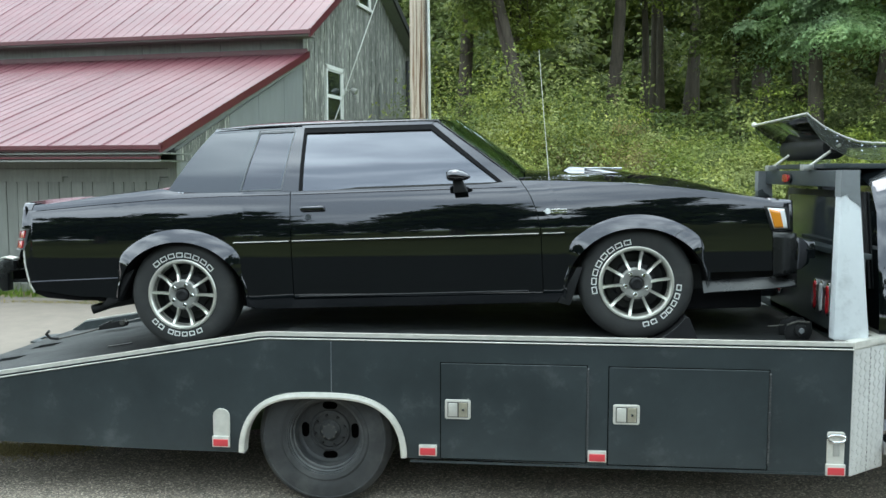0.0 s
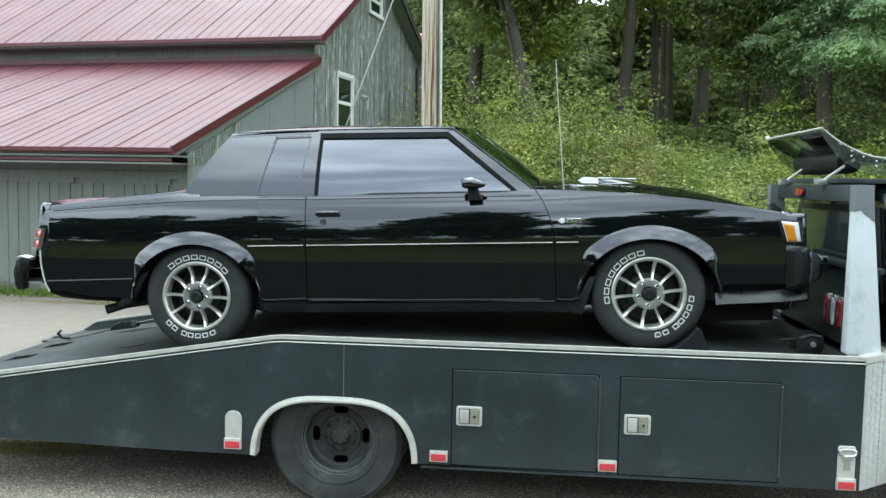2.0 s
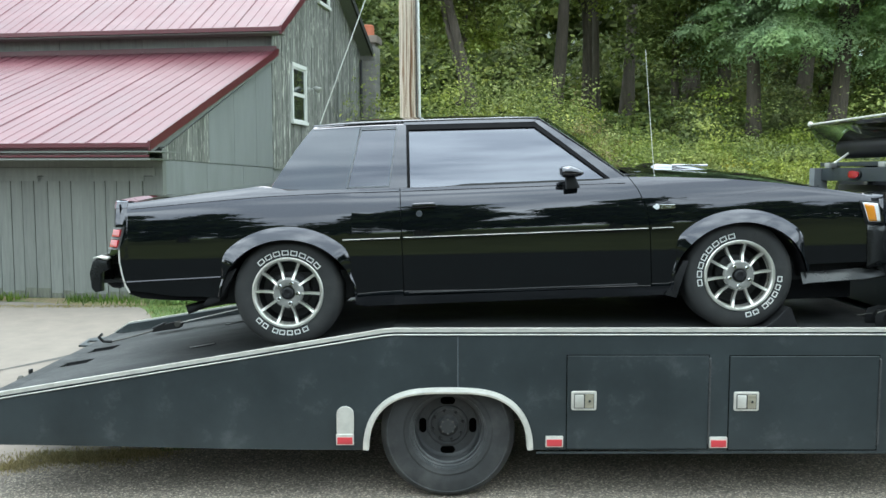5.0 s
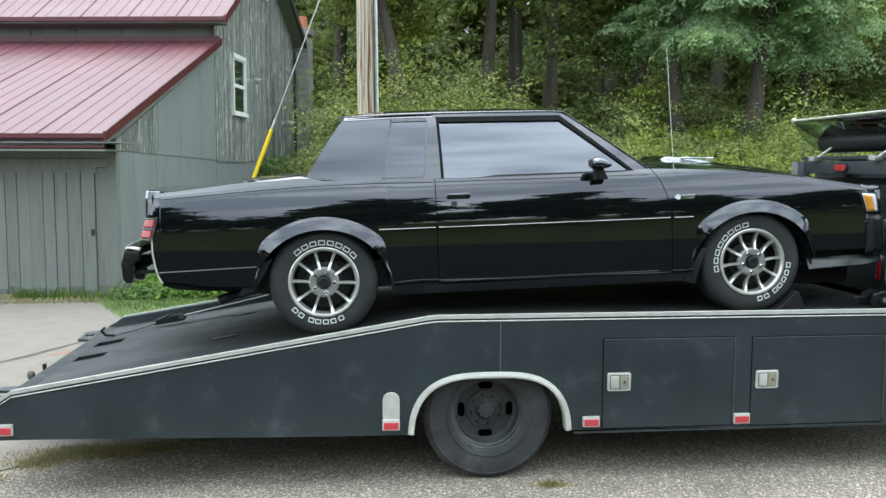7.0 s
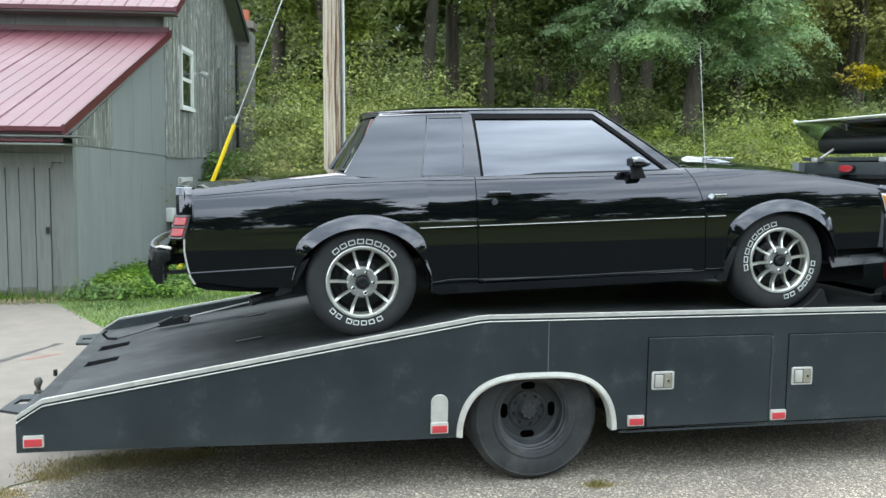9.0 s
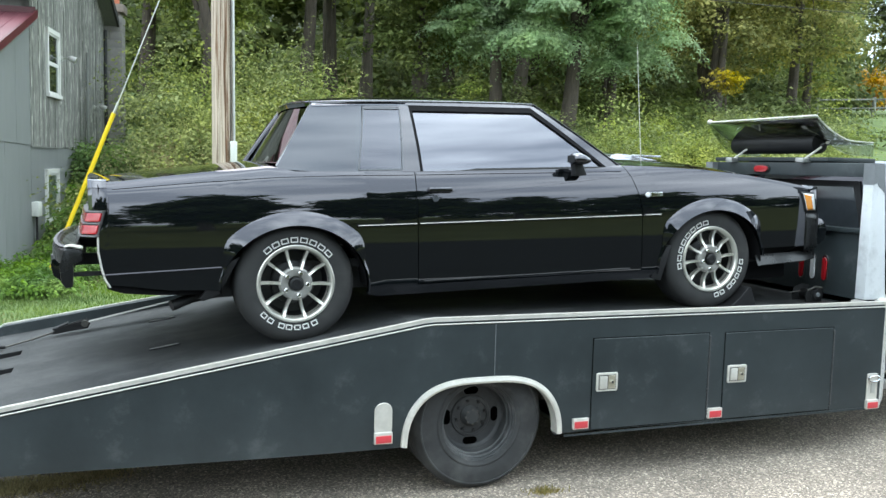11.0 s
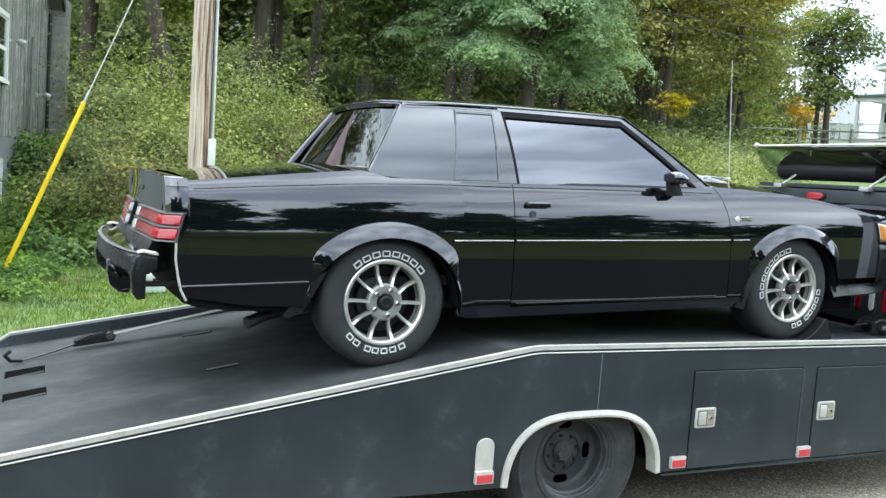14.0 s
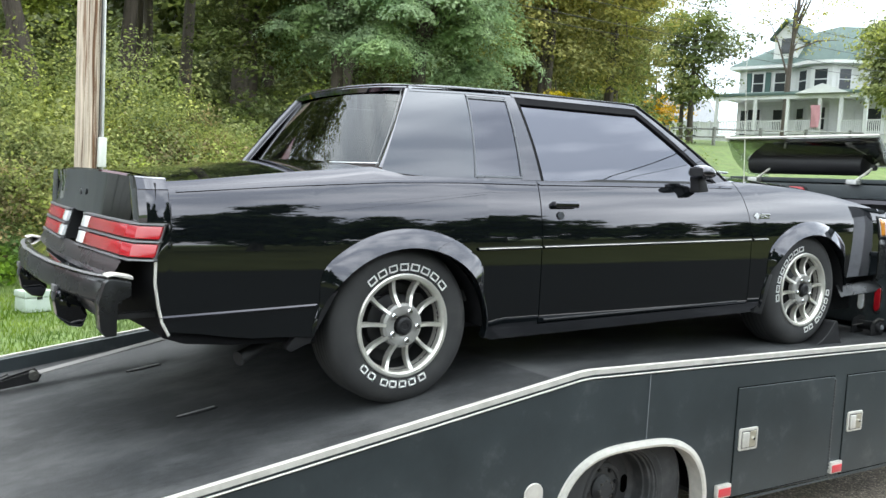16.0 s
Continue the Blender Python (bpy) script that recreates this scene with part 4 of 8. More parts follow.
part("window_frame", prism([(0.37, 1.24), (2.1, 1.24), (1.97, 1.78), (0.5, 1.78)], "x", 3.055, 3.069, 0.004), M["trim"], cab)
part("side_window", prism([(3.2, 1.25), (4.1, 1.25), (4.0, 1.7), (3.28, 1.7)], "y", 0.0, 0.01), M["pane_far"], cab, m=pose(0, 0.165, 0) @ Matrix.Shear("XZ", 4, (0, 0)))
hood_p = [(5.35, 0.45), (5.35, 1.2), (6.6, 1.1), (6.75, 1.0), (6.78, 0.45)]
part("cab_hood", prism(hood_p, "y", 0.25, WIDE - 0.25, 0.05), M["paint"], cab)
part("fuel_step", box(3.1, 3.9, 0.16, 0.34, 0.34, 0.42, 0.02), M["chrome"], cab)
wf = empty("wheel", pose(5.6, 0.2, 0.387), truck)
for q in (tw.children[0],):
    share("tyre", q.data, wf, Matrix())
share("rim", tw.children[1].data, wf, Matrix())
wf2 = empty("wheel", pose(5.6, WIDE - 0.4, 0.387), truck)
share("tyre", tw.children[0].data, wf2, Matrix())

# strap with ratchet from the car's axle to the tail
strap = tagged(empty("tie_down_strap", pose(0, 0, 0)), "grey webbing tie-down strap with steel ratchet", "strap")


def on_ramp(x, y, up=0.0):
    return Vector((x, y, deck_top(x) + up))


pts = [on_ramp(-1.45, 2.02, 0.1), on_ramp(-2.12, 2.02, 0.055)]
d = (pts[1] - pts[0]).normalized()
s = Vector((0, 1, 0)) * 0.034
vs = [pts[0] - s, pts[0] + s, pts[1] + s, pts[1] - s]
up = Vector((0, 0, 0.004))
vs = vs + [p + up for p in vs]
put("webbing", vs, [(0, 1, 2, 3), (4, 7, 6, 5), (0, 4, 5, 1), (1, 5, 6, 2), (2, 6, 7, 3), (3, 7, 4, 0)], M["strap"], strap, smooth=0)
rt = on_ramp(-2.2, 2.02, 0.02)
RT = pose(rt.x, rt.y, rt.z, 0, -9, 0)
part("ratchet", prism([(-0.13, 0.0), (-0.1, 0.035), (0.02, 0.05), (0.1, 0.06), (0.12, 0.03), (0.1, 0.0)], "y", -0.03, -0.024, 0.001, segs=1, bm=prism([(-0.13, 0.0), (-0.1, 0.035), (0.02, 0.05), (0.1, 0.06), (0.12, 0.03), (0.1, 0.0)], "y", 0.024, 0.03, 0.001, segs=1)), M["dark_metal"], strap, m=RT)
put("spool", *lathe([(0.0, -0.034), (0.022, -0.034), (0.024, -0.03), (0.016, -0.022), (0.016, 0.022), (0.024, 0.03), (0.022, 0.034), (0.0, 0.034)], 18), M["old_steel"], strap, m=RT @ pose(0.085, 0, 0.035))
put("handle", *tube([(-0.12, -0.02, 0.03), (-0.02, -0.02, 0.055), (-0.02, 0.02, 0.055), (-0.12, 0.02, 0.03)], 0.008, 8), M["dark_metal"], strap, m=RT)
put("chain", *tube([on_ramp(-2.32, 2.02, 0.03), on_ramp(-2.45, 1.95, 0.02), on_ramp(-2.6, 1.88, 0.015)], 0.006, 8), M["old_steel"], strap)
put("hook", *tube([on_ramp(-2.6, 1.88, 0.015), on_ramp(-2.66, 1.86, 0.03), on_ramp(-2.69, 1.85, 0.07), on_ramp(-2.66, 1.84, 0.09)], 0.012, 8), M["dark_metal"], strap)

# ---- the black two-door car on the deck ----
car = tagged(empty("car", pose(-0.971, 1.31, 1.14, 0, -2.19, 0) @ pose(0, 0, -0.335)), "glossy black two-door coupe with smoked windows", "car")
BASE = 2.748
TOPS = [(-1.05, 0.912), (-0.9, 0.918), (-0.5, 0.957), (-0.12, 0.988), (0.02, 0.955), (0.7, 0.942), (1.4, 0.942), (1.95, 0.945), (2.12, 0.962), (2.4, 0.95), (2.73, 0.925), (3.0, 0.89), (3.23, 0.852), (3.45, 0.812), (3.6, 0.785)]


def top_edge(x):
    return curve(TOPS, x)


def half_width(x):
    u = x - 1.35
    return 0.91 - 0.005 * u * u - 0.0004 * u ** 4


def crease_z(x):
    """Height of the fold that runs along the body's shoulder."""
    return curve([(-0.96, 0.878), (-0.5, 0.906), (-0.1, 0.925), (0.3, 0.93), (0.7, 0.926), (2.1, 0.924)], x)


def skin_y(x, z):
    """How far the body side stands out from the middle, at x and height z."""
    w = half_width(x)
    if z > 0.66:
        w -= 0.64 * (z - 0.66) ** 2
    if z > crease_z(x):
        w -= 0.34 * (z - crease_z(x))
    if z < 0.62:
        w -= 0.1 * (0.62 - z) ** 2
    if z < 0.33:
        w -= 2.5 * (0.33 - z) ** 2
    d = top_edge(x) - z
    k = smoothstep(0.02, -0.14, x) + smoothstep(1.95, 2.12, x)
    if d < 0.007 and k > 0:
        r = 0.007
        e = r - max(d, 0.0)
        w -= k * (r - math.sqrt(max(0.0, r * r - e * e)) if e < r else r)
    return w


def opening(x, c):
    """Lower edge of the wing over a wheel at c."""
    u = abs(x - c) / 0.412
    return 0.0 if u >= 1 else 0.295 + 0.368 * math.sqrt(1 - u * u)


def sill(x):
    s = 0.245 if 0.2 < x < 2.6 else 0.245 + 0.09 * smoothstep(0.2, -0.6, x) + 0.05 * smoothstep(-0.6, -1.0, x) + 0.145 * smoothstep(2.6, 3.2, x)
    return max(s, opening(x, 0.0), opening(x, BASE))


def side_strip(name, xs, side, lo=None, hi=None, front=None, back=None, rows=22, mat="paint", parent=None, label="", out=0.0):
    """A body panel between two edges. front, back: x as a function of height, to shape its ends."""
    x0, x1 = xs[0], xs[-1]
    vs, n = [], rows
    for x in xs:
        a = lo(x) if lo else sill(x)
        b = hi(x) if hi else top_edge(x)
        for k in range(n):
            s = k / (n - 1)
            s = s + 0.06 * math.sin(math.pi * s) * (s - 0.2)
            z = a + (b - a) * min(1, s)
            xx = x
            if front or back:
                u = (x - x0) / (x1 - x0)
                xb = back(z) if back else x0
                xf = front(z) if front else x1
                xx = xb + (xf - xb) * u
            vs.append((xx, side * (skin_y(xx, z) + out), z))
    fs = [(i * n + j, i * n + j + 1, (i + 1) * n + j + 1, (i + 1) * n + j) for i in range(len(xs) - 1) for j in range(n - 1)]
    ob = put(name, vs, fs, M[mat], parent or car, label, smooth=50)
    md = ob.modifiers.new("thick", "SOLIDIFY")
    md.thickness, md.offset = 0.006, -1.0
    ob.modifiers.new("split", "EDGE_SPLIT").split_angle = radians(50)
    return ob


def arch_columns(c, lo, hi):
    xs = [c + 0.412 * math.sin(a) for a in span(-1.5707, 1.5707, 41)]
    return sorted(set([x for x in xs if lo <= x <= hi] + span(lo, hi, max(4, int((hi - lo) / 0.09)))))


def door_front(z):
    return curve([(0.24, 2.205), (0.66, 2.2), (0.78, 2.178), (0.88, 2.14), (0.965, 2.085)], z)


for side in (-1, 1):
    side_strip("quarter_panel", [-1.008, -0.985, -0.9575, -0.9565] + arch_columns(0.0, -0.95, 0.7045), side, hi=lambda x: curve([(-1.008, 0.64), (-0.962, 0.772)], x) if x < -0.957 else top_edge(x), lo=lambda x: curve([(-1.008, 0.56), (-0.985, 0.42), (-0.957, 0.365)], x) if x < -0.957 else sill(x))
    side_strip("fender", [x for x in arch_columns(BASE, 2.2, 3.52)], side, back=lambda z: door_front(z) + 0.005)
    dr = side_strip("door", span(0.7095, 2.15, 24), side, front=door_front, lo=lambda x: 0.297)
    side_strip("rocker_panel", span(0.45, 2.32, 12), side, lo=lambda x: 0.235, hi=lambda x: 0.291, rows=6)
    # dark shell behind the panel gaps
    v, f = grid(lambda x, z: (x, side * (skin_y(x, z) - 0.03), z), span(0.45, 2.3, 12), span(0.25, 0.955, 10))
    put("inner_shell", v, f, M["trim"], car)
    # ledge from the top of the door to the foot of the glass
    v, f = grid(lambda x, k: (x, side * (skin_y(x, top_edge(x)) * (1 - k) + 0.8 * k), top_edge(x) - 0.002 + 0.004 * k), span(-0.02, 2.12, 30), (0, 0.5, 1))
    put("belt_ledge", v, f, M["paint"], car)
    # bright waist moulding in three lengths
    for a, b in ((0.35, 0.697), (0.716, 2.19), (2.212, 2.34)):
        v, f = grid(lambda x, k: (x, side * (skin_y(x, 0.645) + (0.012 if 0 < k < 3 else 0.0)), 0.637 + 0.0055 * k), span(a, b, 8), range(4))
        put("waist_moulding", v, f, M["trim"], car)
        v, f = grid(lambda x, k: (x, side * (skin_y(x, 0.645) + (0.015 if k == 1 else 0.011)), 0.6445 + 0.0024 * k), span(a, b, 8), range(3))
        put("bright_strip", v, f, M["alu"], car, "thin bright strip")
    # door handle and lock
    h = part("door_handle", box(0.775, 0.92, -0.03, 0.01, 0.822, 0.852, 0.011, 4), M["paint"], dr, "glossy black door handle", m=pose(0, side * skin_y(0.85, 0.837), 0) if side < 0 else pose(0, skin_y(0.85, 0.837) + 0.02, 0))
    put("door_lock", *lathe([(0.0, -0.005), (0.013, -0.005), (0.0145, -0.008), (0.018, -0.007), (0.019, 0.0)], 20), M["trim_pale"], dr, "round satin lock", m=pose(0.818, side * (skin_y(0.818, 0.787)) - 0.002 * 1, 0.787))
    # lower body line
    v, f = grid(lambda x, k: (x, side * (skin_y(x, 0.31) + (0.006 if k == 1 else 0.0)), 0.303 + 0.006 * k), span(0.74, 2.12, 10), range(3))
    put("sill_line", v, f, M["trim"], car)
    v, f = grid(lambda x, k: (x, side * (skin_y(x, 0.43) + (0.0, 0.008, -0.002)[k]), 0.43 + 0.007 * k + 0.02 * (x + 1.0)), span(-1.0, -0.4, 14), range(3))
    put("quarter_crease", v, f, M["paint"], car, smooth=20)

    # wheel-arch flares, mud flaps
    for c in (0.0, BASE):
        g = []
        steps = span(-1.7, 1.7, 55)
        ring = 8
        for a in steps:
            ix, iz = c + 0.412 * math.sin(a), 0.295 + 0.368 * math.cos(a)
            if abs(a) > 1.5:
                end = 1 if a > 0 else -1
                ix = c + 0.411 * end
                iz = max(0.32 - 0.35 * (abs(a) - 1.5), sill(c + 0.44 * end) + 0.002)
            k = smoothstep(0.36, 0.72, math.cos(a))
            wide = 0.01 + 0.066 * k
            ox = c + (0.412 + wide * 1.15) * math.sin(a)
            oz = 0.295 + (0.368 + wide) * math.cos(a)
            if abs(a) > 1.5:
                ox, oz = ix + 0.0115 * end, iz
            for j in range(ring):
                s = j / (ring - 1)
                x, z = ix + (ox - ix) * s, iz + (oz - iz) * s
                bulge = 0.002 + (0.007 + 0.029 * k) * (1 - s) ** 0.85
                g.append((x, side * (skin_y(x, z) + bulge), z))
            g.append((ix, side * (skin_y(ix, iz) - 0.03), iz + 0.004))
        n = ring + 1
        fs = []
        for i in range(len(steps) - 1):
            for j in range(ring - 1):
                fs.append((i * n + j, i * n + j + 1, (i + 1) * n + j + 1, (i + 1) * n + j))
            fs.append((i * n + ring, i * n, (i + 1) * n, (i + 1) * n + ring))
        put("arch_flare", g, fs, M["paint"], car, "flared black wheel-arch lip", smooth=60)
        # inner liner
        v, f = grid(lambda a, y: (c + 0.405 * math.sin(a), side * y, 0.3 + 0.362 * math.cos(a)), span(-1.57, 1.57, 25), [0.88, 0.5])
        put("wheel_liner", v, f, M["trim"], car)
    o = [(-0.36, 0.47), (-0.3, 0.5), (-0.42, 0.3), (-0.5, 0.27), (-0.52, 0.285)]
    part("mud_flap", prism([(2.405, 0.44), (2.44, 0.44), (2.36, 0.215), (2.29, 0.235)], "y", -0.025, 0.025, 0.004), M["trim"], car, m=pose(0, side * 0.86, 0))
    part("mud_flap", prism(o, "y", -0.03, 0.03, 0.004), M["trim"], car, m=pose(0, side * 0.845, 0))

# ---- upper surfaces ----
def deck_z(x, y, crown):
    return top_edge(x) - 0.002 + crown * (1 - (y / 0.8) ** 2)


def lid_edge(x):
    return skin_y(x, top_edge(x))


v, f = grid(lambda x, t: (x, t * lid_edge(x), deck_z(x, t * 0.8, 0.05 * smoothstep(3.62, 3.0, x) + 0.015)), span(2.12, 3.56, 22), span(-1, 1, 25))
put("hood", v, f, M["paint"], car, "long black bonnet", smooth=60)
v, f = grid(lambda x, t: (x, t * lid_edge(x), deck_z(x, t * 0.8, 0.028)), span(-0.945, 0.06, 16), span(-1, 1, 21))
put("trunk_lid", v, f, M["paint"], car, "black boot lid", smooth=60)

# bonnet bulge with its slotted rear
def bulge(x, t):
    k = smoothstep(2.33, 2.40, x) * (1 - smoothstep(2.45, 3.0, x) * 0.95)
    e = smoothstep(1.0, 0.72, abs(t))
    return (x, -0.05 + 0.3 * t, deck_z(x, -0.05 + 0.3 * t, 0.062) + 0.036 * k * e - 0.006)


v, f = grid(bulge, [2.33, 2.345, 2.37, 2.4] + span(2.46, 3.0, 10), span(-1, 1, 17))
hb = put("hood_bulge", v, f, M["paint"], car, "raised black power bulge", smooth=60)
part("bulge_badge", box(-0.12, 0.12, -0.003, 0.003, -0.007, 0.007, 0.002, 1), M["chrome"], hb, m=pose(2.62, -0.352 + 0.055, deck_z(2.62, -0.3, 0.06) + 0.03) @ pose(0, 0, 0, 15, 2.5, 0))
b = bmesh.new()
for k in range(9):
    box(2.56 + 0.014 * k, 2.567 + 0.014 * k, -0.302, -0.297, deck_z(2.6, -0.3, 0.06) + 0.022, deck_z(2.6, -0.3, 0.06) + 0.036, bm=b)
part("bulge_vent", b, M["chrome"], hb, smooth=0)


# ---- greenhouse ----
def glass_y(z):
    return 0.836 - 0.15 * max(0.0, z - 0.93) / 0.4 - 0.075 * (max(0.0, z - 0.93) / 0.4) ** 2


def pane(name, c, side, mat, nx=8, nz=10, out=0.0, parent=None, label="", thick=0.005):
    """A four-cornered patch of the cabin's side: corners (x, z) lower back, lower front, upper front, upper back."""
    def f(u, w):
        x = (c[0][0] * (1 - u) + c[1][0] * u) * (1 - w) + (c[3][0] * (1 - u) + c[2][0] * u) * w
        z = (c[0][1] * (1 - u) + c[1][1] * u) * (1 - w) + (c[3][1] * (1 - u) + c[2][1] * u) * w
        bow = 0.012 * (1 - ((x - 0.95) / 1.1) ** 2)
        return (x, side * (glass_y(z) - 0.012 + bow + out), z)
    v, fa = grid(f, span(0, 1, nx), span(0, 1, nz))
    ob = put(name, v, fa, M[mat], parent or car, label, smooth=50)
    md = ob.modifiers.new("thick", "SOLIDIFY")
    md.thickness, md.offset = thick, -1.0
    ob.modifiers.new("split", "EDGE_SPLIT").split_angle = radians(50)
    return ob


for side in (-1, 1):
    # sail panel round the small fixed window
    def sail(w, u):
        z0, z1 = 0.97 + 0.38 * w, 0.93 + 0.422 * w
        xb = curve([(0.97, -0.08), (0.985, -0.075), (1.1, -0.003), (1.203, 0.062), (1.3, 0.133), (1.35, 0.175)], z0)
        xf = 0.388 + 0.078 * w
        x, z = xb + (xf - xb) * u, z0 + (z1 - z0) * u
        return (x, side * (glass_y(z) - 0.012 + 0.012 * (1 - ((x - 0.95) / 1.1) ** 2)), z)
    v, f = grid(sail, span(0, 1, 22), span(0, 1, 16))
    ob = put("sail_panel", v, f, M["paint_sail"], car, smooth=60)
    pane("window_header", [(0.466, 1.322), (0.735, 1.322), (0.735, 1.352), (0.466, 1.352)], side, "paint", 6, 3)
    pane("window_base", [(0.395, 0.938), (0.735, 0.938), (0.735, 0.962), (0.4, 0.962)], side, "paint", 6, 3)
    pane("centre_pillar", [(0.638, 0.945), (0.75, 0.945), (0.75, 1.334), (0.69, 1.334)], side, "paint", 4, 10, 0.002)
    ow = pane("fixed_window", [(0.382, 0.957), (0.645, 0.955), (0.695, 1.318), (0.466, 1.318)], side, "glass_fixed", 6, 10, -0.003, label="small smoked fixed side window")
    for c in ([(0.38, 0.955), (0.645, 0.953), (0.646, 0.961), (0.382, 0.963)], [(0.464, 1.312), (0.695, 1.312), (0.696, 1.32), (0.466, 1.32)], [(0.38, 0.955), (0.388, 0.955), (0.474, 1.32), (0.466, 1.32)], [(0.638, 0.955), (0.646, 0.955), (0.697, 1.32), (0.689, 1.32)]):
        pane("window_trim", c, side, "trim_pale", 3, 8, 0.003, ow)
    dw = pane("door_window", [(0.762, 0.943), (1.992, 0.938), (1.545, 1.312), (0.762, 1.322)], side, "glass_dark", 14, 12, -0.012, label="large smoked door window")
    # side frames, and a top strip whose black stands for the reveal's shadow
    for c in ([(0.748, 0.93), (0.768, 0.93), (0.768, 1.335), (0.748, 1.335)], [(0.748, 1.303), (1.552, 1.292), (1.554, 1.327), (0.748, 1.338)], [(1.99, 0.93), (2.009, 0.935), (1.558, 1.325), (1.538, 1.303)]):
        pane("window_frame", c, side, "matte_black", 10, 8, 0.001, dw, thick=0.014)
    pane("belt_trim", [(0.735, 0.937), (2.01, 0.937), (1.998, 0.944), (0.735, 0.944)], side, "satin", 12, 3, 0.004, dw)
    pane("windscreen_pillar", [(2.013, 0.93), (2.09, 0.955), (1.59, 1.345), (1.555, 1.327)], side, "paint", 5, 12, 0.0, label="")
    pane("roof_rail", [(0.735, 1.336), (1.55, 1.325), (1.585, 1.348), (0.735, 1.355)], side, "paint", 10, 3, 0.004)
    drip = [(2.085, 0.958), (1.92, 1.088), (1.75, 1.22), (1.59, 1.344), (1.5, 1.351), (1.1, 1.357), (0.735, 1.358), (0.47, 1.354), (0.19, 1.347)]
    put("drip_moulding", *tube([(x, side * (glass_y(z) + 0.012 * (1 - ((x - 0.95) / 1.1) ** 2) - 0.006), z) for x, z in drip], [0.0042] * 8 + [0.002], 8), M["satin"], car, "thin dark drip moulding")
    for a, b in ((-0.93, 0.7), (0.715, 2.07)):
        v, f = grid(lambda x, k: (x, side * (skin_y(x, crease_z(x)) + (0.0005, 0.004, -0.0005)[k]), crease_z(x) + (-0.0015, 0.0, 0.008)[k]), span(a, b, 24), range(3))
        put("shoulder_crease", v, f, M["paint"], car, smooth=20)
    # mirror
    b = bmesh.new()
    bmesh.ops.create_uvsphere(b, u_segments=24, v_segments=14, radius=1.0)
    for q in b.verts:
        back = max(-0.62, q.co.x)
        q.co = Vector((1.722 + 0.083 * back, 0.07 * q.co.y * (1 - 0.25 * max(0, back)), 1.005 + 0.037 * q.co.z * (1 - 0.3 * max(0, back)) - 0.012 * max(0, back)))
    mr = part("door_mirror", b, M["paint"], car, "rounded black door mirror", smooth=50, m=pose(0, side * 0.95, 0))
    part("mirror_stem", prism([(1.695, 0.985), (1.752, 0.985), (1.772, 0.935), (1.785, 0.905), (1.7, 0.9), (1.702, 0.94)], "y", -0.03, 0.03, 0.01, segs=3), M["trim"], mr, m=pose(0, side * -0.035, 0))
    part("mirror_glass", box(1.667, 1.6715, -0.042, 0.042, 0.986, 1.026, 0.001, 1), M["dark_metal"], mr)

# roof, windscreen, rear window
def roof_pt(x, t):
    e = 1.352 - 0.006 * smoothstep(0.7, 1.6, x) - 0.008 * smoothstep(0.5, 0.16, x)
    w = glass_y(1.35) - 0.012
    z = e + 0.05 * (1 - abs(t) ** 2.4) * (0.75 + 0.25 * math.sin(math.pi * (x - 0.17) / 1.42))
    z -= 0.02 * smoothstep(0.32, 0.16, x) * (1 - t * t) + 0.03 * smoothstep(1.42, 1.6, x) * (1 - t * t)
    return (x + (0.05 * (1 - t * t) if x > 1.55 else 0) - 0.045 * (1 - t * t) * smoothstep(0.34, 0.165, x), t * w, z)


v, f = grid(roof_pt, span(0.165, 1.585, 20), span(-1, 1, 25))
ob = put("roof", v, f, M["paint"], car, "flat black roof", smooth=60)
md = ob.modifiers.new("thick", "SOLIDIFY")
md.thickness, md.offset = 0.01, 1.0


def screen(lower, upper, mat, name, label, bow, inset=0.03, arc=0.0, rise=0.03):
    def f(u, t):
        x = lower[0] * (1 - u) + upper[0] * u + bow * (1 - t * t) + arc * math.sin(math.pi * u)
        z = lower[1] * (1 - u) + upper[1] * u + rise * (1 - t * t) * u
        return (x, t * (glass_y(max(0.93, z)) - inset), z)
    v, fa = grid(f, span(0, 1, 12), span(-1, 1, 21))
    return put(name, v, fa, M[mat], car, label, smooth=60)


for side in (-1, 1):
    # rounded join of the cabin's side and the roof
    def shoulder(x, k):
        bow = 0.012 * (1 - ((x - 0.95) / 1.1) ** 2)
        if k < 2:
            z = (1.332, 1.352)[k] - 0.008 * smoothstep(0.5, 0.16, x)
            return (x, side * (glass_y(z) - 0.012 + bow + (0.002, 0.001)[k]), z)
        a = roof_pt(x, (0.985, 0.95, 0.9)[k - 2])
        return (a[0], side * a[1], a[2] + 0.003)
    v, f = grid(shoulder, span(0.168, 0.74, 14), range(5))
    put("roof_shoulder", v, f, M["paint_sail"], car, smooth=60)
screen((2.085, 0.955), (1.58, 1.34), "glass_green", "windscreen", "raked windscreen", 0.12, 0.03, 0.02)
rw = screen((-0.02, 1.0), (0.185, 1.336), "glass_rear", "rear_window", "upright rear window", -0.05, 0.06, rise=0.008)
